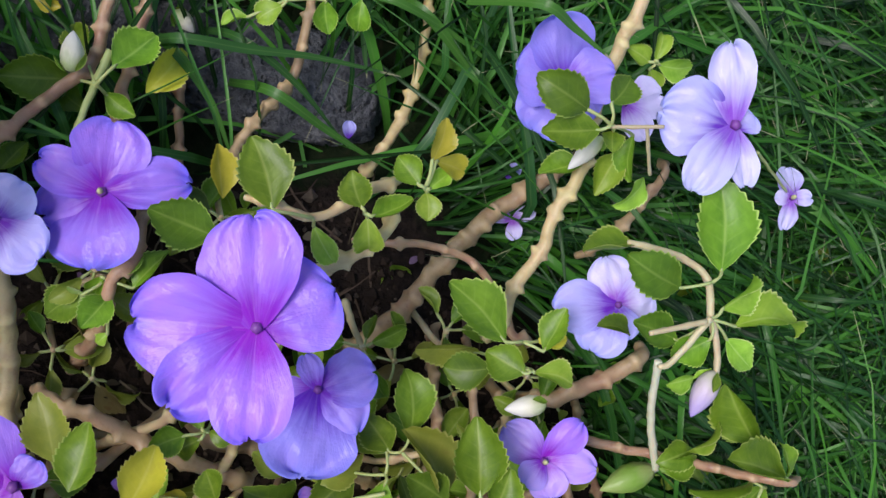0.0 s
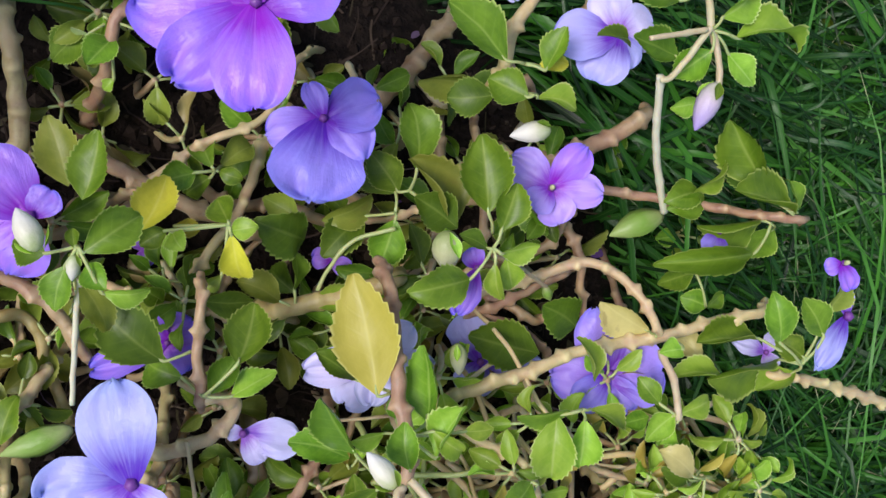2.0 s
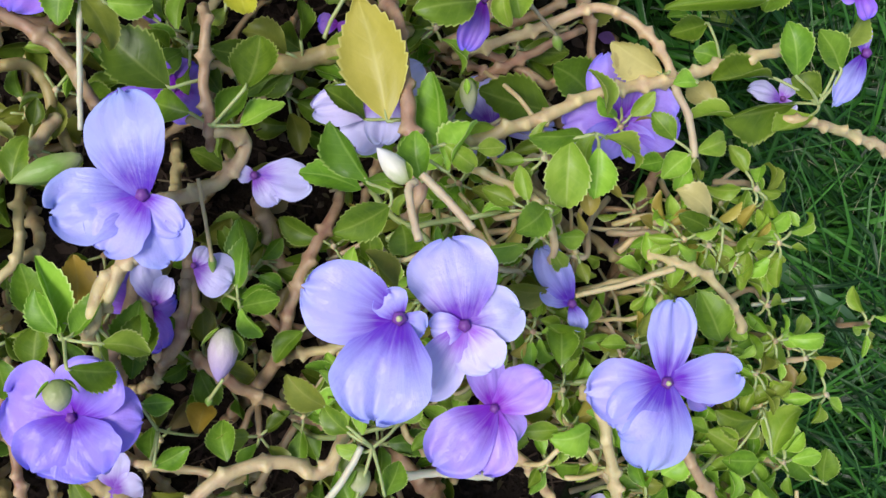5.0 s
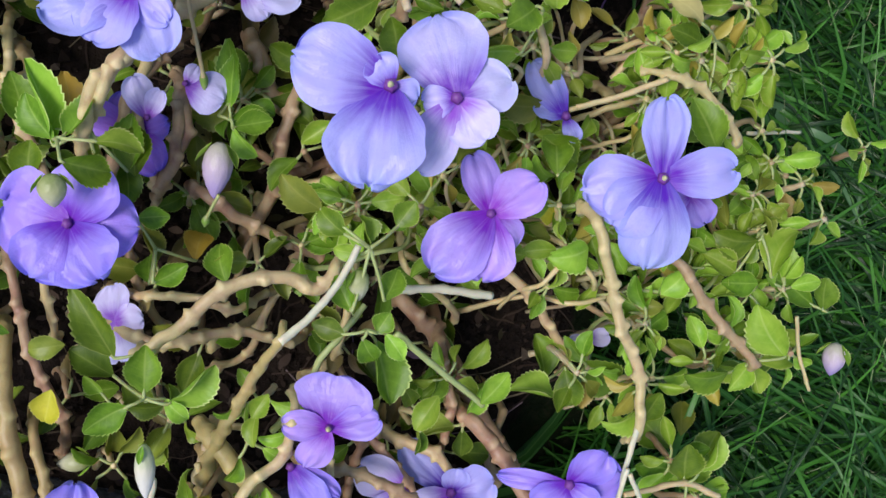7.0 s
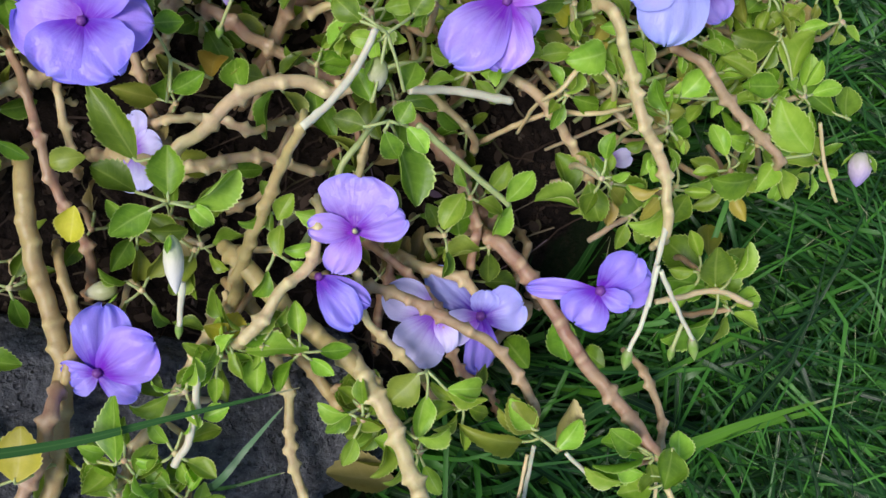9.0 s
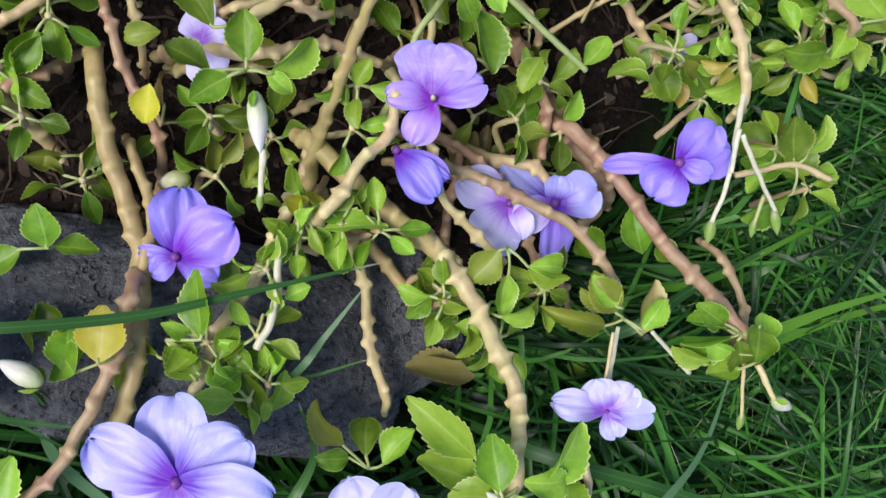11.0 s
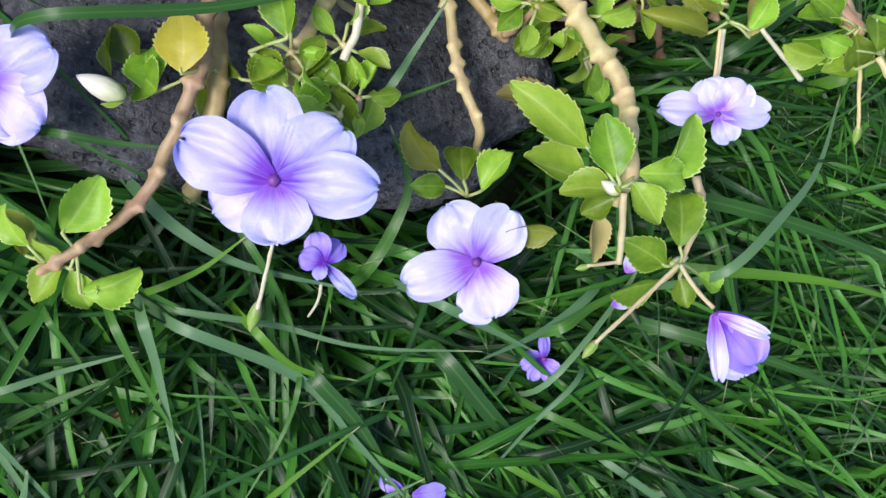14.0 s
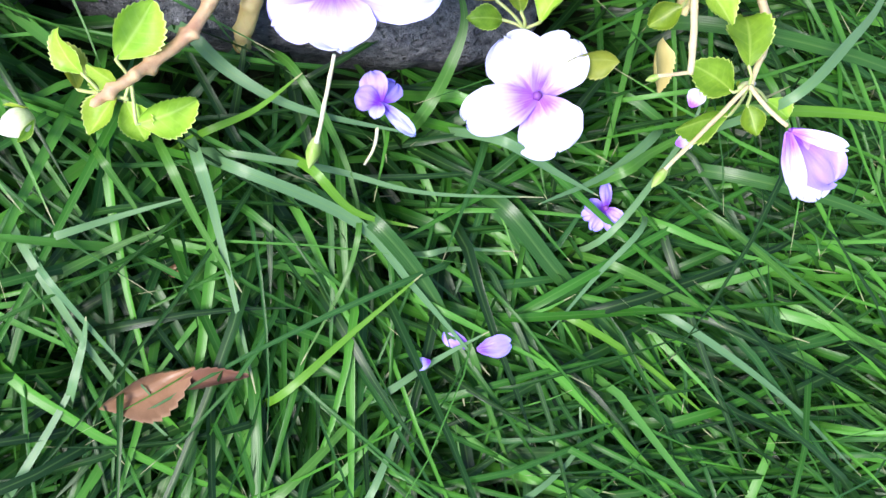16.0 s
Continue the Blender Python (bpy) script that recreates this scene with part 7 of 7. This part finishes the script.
blade("g", 2.5, (106.2, -226.1, 44.0), (138.1, -239.4, 42.0), (176.7, -251.8, 40.0))
blade("g", 2.3, (142.5, -209.5, 40.0), (176.8, -236.3, 39.0), (215.8, -261.2, 38.0))
blade("p", 1.7, (44.8, -222.7, 40.0), (55.3, -221.1, 38.0), (75.5, -222.0, 36.0))
blade("l", 4.3, (204.2, -109.2, 44.0), (238.3, -94.4, 50.0), (279.5, -79.2, 56.0))
blade("d", 4.2, (158.0, -105.8, 44.0), (180.2, -87.8, 49.0), (203.3, -72.7, 54.0))
blade("g", 3.5, (211.1, -80.2, 40.0), (232.8, -59.2, 44.0), (272.3, -28.8, 48.0))
blade("p", 2.3, (267.9, -94.4, 36.0), (270.8, -60.0, 41.0), (259.3, -51.3, 46.0))
blade("l", 2.8, (180.5, -86.3, 50.0), (211.6, -70.4, 47.0), (248.9, -48.6, 44.0))
blade("g", 3.3, (104.3, -197.1, 50.0), (120.9, -188.0, 47.0), (163.5, -167.6, 44.0))
blade("p", 1.9, (104.3, -215.8, 44.0), (128.8, -183.9, 47.0), (132.5, -171.7, 50.0))
blade("p", 5.8, (220.1, 94.2, 36.0), (243.5, 91.9, 35.3), (264.3, 81.5, 34.7), (281.9, 63.8, 34.0))
blade("p", 2.7, (239.5, 88.4, 44.0), (260.8, 83.1, 41.3), (272.3, 73.9, 38.7), (274.3, 52.8, 36.0))
blade("g", 3.0, (194.2, 120.9, 36.0), (234.4, 113.5, 39.0), (278.7, 110.8, 42.0))
blade("d", 3.0, (-53.5, 256.6, 46.0), (-32.2, 262.6, 42.7), (-11.2, 269.2, 39.3), (17.0, 274.9, 36.0))
blade("g", 3.0, (-21.6, 252.8, 44.0), (0.6, 248.8, 37.0), (28.8, 244.9, 30.0))
blade("g", 2.9, (-54.1, 254.6, 40.0), (-37.4, 244.7, 33.0), (-23.1, 229.1, 26.0))
blade("d", 3.4, (-4.5, 301.8, 34.0), (1.6, 285.1, 30.0), (8.5, 272.2, 26.0))
blade("g", 3.4, (14.9, 297.1, 40.0), (47.2, 283.2, 32.0), (80.3, 264.4, 24.0))
blade("g", 3.9, (39.9, 286.0, 36.0), (60.0, 275.8, 30.0), (76.4, 265.1, 24.0))
blade("g", 2.5, (2.1, 294.6, 44.0), (26.9, 294.5, 39.0), (51.5, 290.7, 34.0))
blade("g", 2.8, (29.9, 292.6, 104.0), (42.6, 291.1, 102.0), (56.7, 288.4, 100.0))
blade("d", 2.5, (-36.3, 265.0, 40.0), (-14.6, 259.6, 35.0), (8.9, 247.5, 30.0))
blade("p", 2.2, (136.0, 352.7, 30.0), (176.7, 361.0, 30.0), (203.2, 364.9, 30.0))
blade("g", 2.5, (97.4, 340.2, 30.0), (128.3, 333.3, 28.0), (160.3, 320.7, 26.0))
blade("p", 2.1, (234.9, 199.5, 26.0), (224.1, 246.0, 28.0), (217.5, 273.5, 30.0))
blade("g", 2.3, (189.3, 245.0, 30.0), (217.4, 234.5, 30.0), (262.6, 232.9, 30.0))
blade("p", 1.8, (196.7, 280.9, 26.0), (214.4, 262.5, 28.0), (237.6, 295.4, 30.0))
blade("p", 3.6, (213.7, 92.8, 34.0), (239.5, 86.9, 36.0), (258.6, 77.0, 38.0), (274.9, 58.9, 40.0))
blade("g", 2.8, (261.8, 125.5, 36.0), (276.8, 100.3, 39.0), (292.0, 74.8, 42.0))
blade("l", 4.0, (196.0, -104.0, 58.0), (226.0, -90.0, 64.0), (262.0, -78.0, 62.0))
blade("d", 4.6, (128.0, -150.0, 52.0), (172.0, -158.0, 56.0), (214.0, -168.0, 52.0), (250.0, -180.0, 44.0))
blade("d", 4.2, (140.0, -196.0, 48.0), (180.0, -206.0, 52.0), (226.0, -222.0, 46.0))
blade("l", 3.4, (150.0, -176.0, 52.0), (192.0, -178.0, 56.0), (236.0, -186.0, 50.0))

# ---- undergrowth low in the bed ----


def undergrowth():
    r = random.Random(21)
    owners = [plant_a, plant_b, plant_d, plant_e, plant_g, plant_h, plant_j, plant_k, plant_f, plant_i, plant_l]
    spots = [(-55, 215), (15, 195), (-15, 85), (50, 100), (10, 0), (85, 25), (15, -70), (80, -70), (145, 125), (180, 30), (160, -60)]

    def near(x, y):
        return owners[min(range(len(spots)), key=lambda q: math.hypot(spots[q][0] - x, spots[q][1] - y))]

    for k in range(66):
        x, y = r.uniform(-80, 185), r.uniform(-75, 215)
        if bed_share(x / 1000, y / 1000) < 0.8 or (x < -20 and 120 < y < 185 and k % 3):
            continue
        # arching stems, rooted at both ends
        a, size, z = r.uniform(0, 6.28), r.uniform(50, 110), r.uniform(30, 58)
        p = [(x + math.cos(a) * size * s + r.uniform(-6, 6), y + math.sin(a) * size * s + r.uniform(-6, 6), 14 + (z - 14) * (1 - 4 * s * s) ** 0.7) for s in (-0.5, -0.3, -0.1, 0.1, 0.3, 0.5)]
        stem(near(x, y), r.choice("bbtt"), r.uniform(1.3, 2.5), r.uniform(0.8, 1.9), *p)

    def spray(x, y, z, count, colours, low, high):
        """A small shoot: a tuft of leaves round one node."""
        owner, turn_by = near(x, y), r.uniform(0, 6)
        for i in range(count):
            a = turn_by + i * 2.4 + r.uniform(-0.3, 0.3)
            out, size, tilt = r.uniform(2, 6), r.uniform(low, high), r.uniform(-7, 6)
            b = (x + math.cos(a) * out, y + math.sin(a) * out, z + r.uniform(-2, 2))
            leaf(owner, r.choice(colours), b, (b[0] + math.cos(a) * size, b[1] + math.sin(a) * size, b[2] + tilt), size * r.uniform(0.5, 0.72), r.uniform(-68, 68), (x, y, z - 1))
        stem(owner, r.choice("trb"), 1.0, 1.2, (x, y, z + 1), (x + r.uniform(-6, 6), y + r.uniform(-6, 6), z - 14), (x + r.uniform(-12, 12), y + r.uniform(-12, 12), z - 26))

    # low tufts lean to dark green, the shade down there put into leaf colour
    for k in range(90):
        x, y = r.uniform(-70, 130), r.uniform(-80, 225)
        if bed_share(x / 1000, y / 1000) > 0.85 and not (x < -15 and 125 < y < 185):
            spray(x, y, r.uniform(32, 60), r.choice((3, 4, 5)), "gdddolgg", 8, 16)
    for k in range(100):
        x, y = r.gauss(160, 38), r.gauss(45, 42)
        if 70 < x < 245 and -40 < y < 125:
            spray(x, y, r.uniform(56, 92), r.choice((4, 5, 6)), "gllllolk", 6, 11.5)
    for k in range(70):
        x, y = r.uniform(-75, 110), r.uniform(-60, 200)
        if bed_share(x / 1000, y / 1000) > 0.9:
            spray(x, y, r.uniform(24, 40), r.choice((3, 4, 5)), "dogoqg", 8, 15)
    # left tufts in darker leaves, standing in for the shade on that side
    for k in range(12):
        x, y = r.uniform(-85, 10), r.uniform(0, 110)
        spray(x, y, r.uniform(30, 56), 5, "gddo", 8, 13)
    for k in range(30):
        x, y = r.uniform(60, 130), r.uniform(20, 110)
        spray(x, y, r.uniform(40, 85), 5, "llglok", 7, 12)
    # pale thin stalks winding through the lime-leaved side
    for k in range(48):
        x, y, a = r.uniform(70, 180), r.uniform(10, 105), r.uniform(0, 6.28)
        size, z = r.uniform(20, 38), r.uniform(56, 90)
        p = [(x + math.cos(a) * size * s + r.uniform(-4, 4), y + math.sin(a) * size * s + r.uniform(-4, 4), z - 34 * abs(s) ** 1.5 * r.uniform(0.6, 1.4)) for s in (-1, -0.55, -0.15, 0.25, 0.6, 1)]
        stem(near(x, y), r.choice("ggttr"), r.uniform(0.7, 1.2), r.uniform(0.5, 0.8), *p)

    # the bushes carried on past the left side, unseen, added to shade the bed
    for k in range(75):
        x, y = r.uniform(-185, -105), r.uniform(-100, 235)
        spray(x, y, r.uniform(45, 115), r.choice((5, 6, 7)), "ggdo", 11, 20)
    # separate leafy tips that stand clear of the tangle
    for x, y, z, colours in (
        (29, -117, 68, "llgl"), (34, -131, 68, "llgl"), (29, -136, 68, "llgl"),
        (15, -120, 68, "llgl"), (105, -111, 68, "llgl"),
        (84, -98, 68, "llgl"), (37, -87, 72, "llgl"), (49, -81, 72, "llgl"), (61, -82, 72, "llgl"),
        (38, -79, 72, "llgl"), (95, -103, 72, "llgl"), (117, -94, 72, "llgl"), (49, -40, 72, "llgl"),
        (49, -53, 72, "llgl"), (84, -101, 72, "llgl"), (29, -97, 72, "llgl"), (196, -3, 80, "lgll"),
        (205, 7, 80, "lgll"), (218, 13, 80, "lgll"), (221, 27, 80, "lgll"), (197, 34, 80, "lgll"),
        (181, 27, 80, "lgll"), (230, 5, 80, "lgll"), (205, -50, 80, "lgll"), (191, -39, 80, "lgll"),
        (207, 23, 80, "lgll"), (177, -12, 80, "lgll"), (197, 57, 86, "lglk"), (163, 95, 86, "lglk"),
        (179, 99, 86, "lglk"), (176, 89, 86, "lglk"), (182, 62, 86, "lglk"), (147, 93, 86, "lglk"),
    ):
        spray(x, y, z, r.choice((4, 5, 6)), colours, 7, 12)


undergrowth()

# ---- dead leaves and weeds ----


def dead_leaf(base, tip, width, roll):
    k = turn()
    b, t = mm(*base), mm(*tip)
    size = (t - b).length
    m = axes(b, t - b, FACING, roll) @ Matrix.Diagonal((width / 1000, size, size * 1.3, 1))
    tagged(place("dead_leaf", LEAF_MESH["f", k % 6], m), "curled brown dead leaf lying in the grass", "dead leaf", "dead leaves")


def weed(x, y, z, seed):
    """A low weed: a few small round leaves on thin stalks."""
    r = random.Random(seed)
    m = Matrix.Translation((x / 1000, y / 1000, z / 1000 - 0.012))
    ob = tagged(place("lawn_weed", None, m), "small round-leaved weed growing through the grass", "weed", "lawn weeds")
    ob.empty_display_size = 0.01
    for k in range(4):
        a, far = k * 1.6 + r.uniform(-0.4, 0.4), r.uniform(3, 6)
        b = (x + math.cos(a) * far, y + math.sin(a) * far, z)
        size = r.uniform(7, 11)
        leaf(ob, "g", b, (b[0] + math.cos(a) * size, b[1] + math.sin(a) * size, z + r.uniform(-3, 3)), size * 0.85, r.uniform(-12, 12), (x, y, z - 8))


for k, (x, y) in enumerate(((205, 268), (190, 305), (232, 255), (150, 255), (205, 215), (170, 180), (255, -60), (262, -84), (228, -100), (160, -125), (240, 330))):
    weed(x, y, 34, k)

dead_leaf((-47.7, -265.8, 44.0), (-22.0, -254.4, 46.0), 12.2, 20)
dead_leaf((-28.9, -260.2, 44.0), (-7.1, -257.3, 46.0), 5.7, -25)
dead_leaf((-31.5, -228.3, 30.0), (-23.5, -226.6, 32.0), 5.0, 10)

# ---- lawn ----


def lawn():
    """Blades that nobody could count, leaning out from the bed, in one mesh."""
    r = random.Random(7)
    verts, faces, uvs = [], [], []
    made = 0
    while made < 30000:
        far = made > 15000
        # thick near the bed, thinning evenly outwards
        x, y = (r.gauss(0.1, 0.42), r.gauss(0.03, 0.42)) if far else (r.uniform(-0.14, 0.37), r.uniform(-0.37, 0.43))
        d = math.hypot((x - BED[0]) / BED[2], (y - BED[1]) / BED[3])
        if d < r.uniform(0.92, 1.04):
            continue
        if -0.085 < x < 0.098 and -0.158 < y < -0.08 and r.random() < 0.97:
            continue
        if -0.13 < x < 0.05 and 0.225 < y < 0.295 and r.random() < 0.88:
            continue
        out = math.atan2(y - BED[1], x - BED[0]) * (0.25 if x > BED[0] else 1.0)
        tuft = noise.noise((x * 14, y * 14, 4.0)) * 2.2
        way = r.gauss(out + tuft, 0.45) if r.random() < 0.7 else r.uniform(0, 6.28)
        if x > 0.09 and y < -0.12 and r.random() < 0.7:
            way = r.gauss(-0.2, 0.45)
        if math.hypot((x - 0.11) / 0.085, (y + 0.03) / 0.055) < 1:
            continue
        fine = x > 0.17 and y > -0.1
        front = y < -0.13 and x < 0.17
        if fine and 0.0 < y < 0.14 and r.random() < 0.45:
            continue
        if front and r.random() < 0.42:
            continue
        size = r.uniform(0.06, 0.13) if r.random() < 0.55 else r.uniform(0.12, 0.20)
        half = r.choice((r.uniform(0.0004, 0.0008), r.uniform(0.0005, 0.0010), r.uniform(0.0008, 0.0014), r.uniform(0.0008, 0.0014), r.uniform(0.0007, 0.0012) if fine else r.uniform(0.0013, 0.0020)))
        if front and r.random() < 0.6:
            half = r.uniform(0.0012, 0.0022)
        rise = r.uniform(0.55, 1.0) if fine else r.uniform(0.15, 0.95)
        if any(math.hypot((x + math.cos(way) * size * q - BED[0]) / BED[2], (y + math.sin(way) * size * q - BED[1]) / BED[3]) < 1.0 for q in (0.35, 0.65, 0.95)):
            continue
        mx, my = x + math.cos(way) * size * 0.6, y + math.sin(way) * size * 0.6
        if -0.13 < mx < 0.04 and 0.23 < my < 0.285 and r.random() < 0.7:
            continue
        made += 1
        bend = r.uniform(0.25, 1.0)
        turn_side = r.gauss(0, 0.28)
        z0 = ground_height(x, y) - 0.002
        top = r.uniform(0.016, 0.038) if front else r.uniform(0.024, 0.044 + 0.022 * min(1.0, max(0.0, (d - 1.05) / 0.4)))
        px, py, pz, a, e = x, y, z0, way, rise * 1.45
        first = len(verts)
        roll, keel = r.uniform(-0.9, 0.9), r.uniform(0.15, 0.5)
        for k in range(8):
            v = k / 7
            h = half * min(1, 0.7 + v) * (1 - max(0, v - 0.35) / 0.65) ** 0.8 + 0.00006
            nx, ny, nz = -math.sin(a) * math.cos(roll), math.cos(a) * math.cos(roll), math.sin(roll)
            for s in (-1, 0, 1):
                verts.append((px + nx * h * s, py + ny * h * s, pz + nz * h * s - (h * keel if s == 0 else 0)))
                uvs.append(((s + 1) / 2, v))
            px += math.cos(a) * math.cos(e) * size / 7
            py += math.sin(a) * math.cos(e) * size / 7
            pz = min(top + 0.010, max(z0 + 0.003, pz + math.sin(e) * size / 7))
            # the blade sinks over as it reaches its height
            e -= bend * 0.22 + max(0.0, (pz - top) * 30) * 0.5
            a += turn_side * 0.2
        for k in range(7):
            b = first + k * 3
            faces.append((b, b + 1, b + 4, b + 3))
            faces.append((b + 1, b + 2, b + 5, b + 4))
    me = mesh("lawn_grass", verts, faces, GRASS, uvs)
    tagged(place("lawn_grass", me, Matrix.Identity(4)), "dense green lawn grass round the flower bed", "grass", kind="stuff")


lawn()


def soil_crumbs():
    """Crumbs of earth over the bed, past counting."""
    r = random.Random(33)
    verts, faces = [], []
    shape = [(1, 0, 0), (-1, 0, 0), (0, 1, 0), (0, -1, 0), (0, 0, 1), (0, 0, -1)]
    sides = [(0, 2, 4), (2, 1, 4), (1, 3, 4), (3, 0, 4), (2, 0, 5), (1, 2, 5), (3, 1, 5), (0, 3, 5)]
    made = 0
    while made < 7000:
        x, y = r.uniform(-0.13, 0.19), r.uniform(-0.13, 0.25)
        if bed_share(x, y) < 0.6:
            continue
        made += 1
        size = r.choice((0.0005, 0.0007, 0.0009, 0.0012, 0.0016, 0.0026)) * r.uniform(0.7, 1.3)
        z, first = ground_height(x, y) + size * 0.25, len(verts)
        spin = Euler((r.uniform(0, 3), r.uniform(0, 3), r.uniform(0, 3))).to_matrix()
        for c in shape:
            q = spin @ Vector(c) * size * r.uniform(0.65, 1.2)
            verts.append((x + q.x, y + q.y, z + q.z * 0.8))
        faces += [tuple(first + i for i in f) for f in sides]
    me = mesh("soil_crumbs", verts, faces, CRUMB, None, False)
    tagged(place("soil_crumbs", me, Matrix.Identity(4)), "loose dark brown crumbs of garden soil", "soil", kind="stuff")


def crumb_material():
    m, n, l, p = material("soil_crumb", 0.95, 0.15)
    rnd = n.new("ShaderNodeNewGeometry").outputs["Random Per Island"]
    # brown crumbs, their colours lowered to include the shadow among the stems
    col = ramp(n, l, rnd, (0.0, (0.008, 0.006, 0.005)), (0.5, (0.022, 0.015, 0.011)), (0.88, (0.05, 0.034, 0.024)), (1.0, (0.14, 0.11, 0.08)))
    grit = noise_tex(n, l, n.new("ShaderNodeTexCoord").outputs["Object"], 900.0, 4)
    l.new(mix(n, l, calc(n, l, "MULTIPLY", grit, 0.6), col, (0.02, 0.014, 0.010)), p.inputs["Base Color"])
    bump(n, l, p, grit, 0.8, 0.0006)
    return m


CRUMB = crumb_material()
soil_crumbs()


def leaf_litter():
    """Withered scraps, straws and shed bits over the soil of the bed."""
    r = random.Random(61)
    verts, faces, uvs = [], [], []
    made = 0
    while made < 1500:
        x, y = r.uniform(-0.13, 0.19), r.uniform(-0.13, 0.25)
        if bed_share(x, y) < 0.7:
            continue
        made += 1
        straw = made % 3 == 0
        size = r.uniform(0.010, 0.032) if straw else r.uniform(0.002, 0.007)
        half = r.uniform(0.0002, 0.0004) if straw else size * r.uniform(0.2, 0.36)
        a, lift, z = r.uniform(0, 6.28), r.uniform(-0.1, 0.35), ground_height(x, y) + r.uniform(0.001, 0.004)
        sag, tilt, first = r.uniform(-0.4, 0.4), r.uniform(-0.6, 0.6), len(verts)
        for k in range(5):
            v = k / 4
            h = half * (1 if straw else math.sin(0.25 + v * 2.7))
            cx, cy = x + math.cos(a) * size * v, y + math.sin(a) * size * v
            cz = z + size * (lift * v + sag * v * (1 - v))
            for u in (-1, 1):
                verts.append((cx - math.sin(a) * h * u, cy + math.cos(a) * h * u, cz + tilt * h * u))
                uvs.append(((u + 1) / 2, v))
            a += r.uniform(-0.15, 0.15)
        faces += [(first + k * 2, first + k * 2 + 1, first + k * 2 + 3, first + k * 2 + 2) for k in range(4)]
    tagged(place("leaf_litter", mesh("leaf_litter", verts, faces, LITTER, uvs), Matrix.Identity(4)), "brown withered scraps and straws littering the soil", "leaf litter", kind="stuff")


def litter_material():
    m, n, l, p = material("leaf_litter", 0.8, 0.25)
    rnd = n.new("ShaderNodeNewGeometry").outputs["Random Per Island"]
    # withered browns, toned down to hold the shadow on the bed
    col = ramp(n, l, rnd, (0.0, (0.03, 0.019, 0.012)), (0.45, (0.045, 0.028, 0.018)), (0.75, (0.08, 0.054, 0.034)), (0.9, (0.06, 0.055, 0.02)), (0.98, (0.20, 0.16, 0.10)), (1.0, (0.18, 0.08, 0.34)))
    grit = noise_tex(n, l, n.new("ShaderNodeTexCoord").outputs["Object"], 600.0, 4)
    col = mix(n, l, calc(n, l, "MULTIPLY", grit, 0.5), col, (0.06, 0.04, 0.028))
    l.new(col, p.inputs["Base Color"])
    bump(n, l, p, grit, 0.5, 0.0005)
    return m


LITTER = litter_material()
leaf_litter()
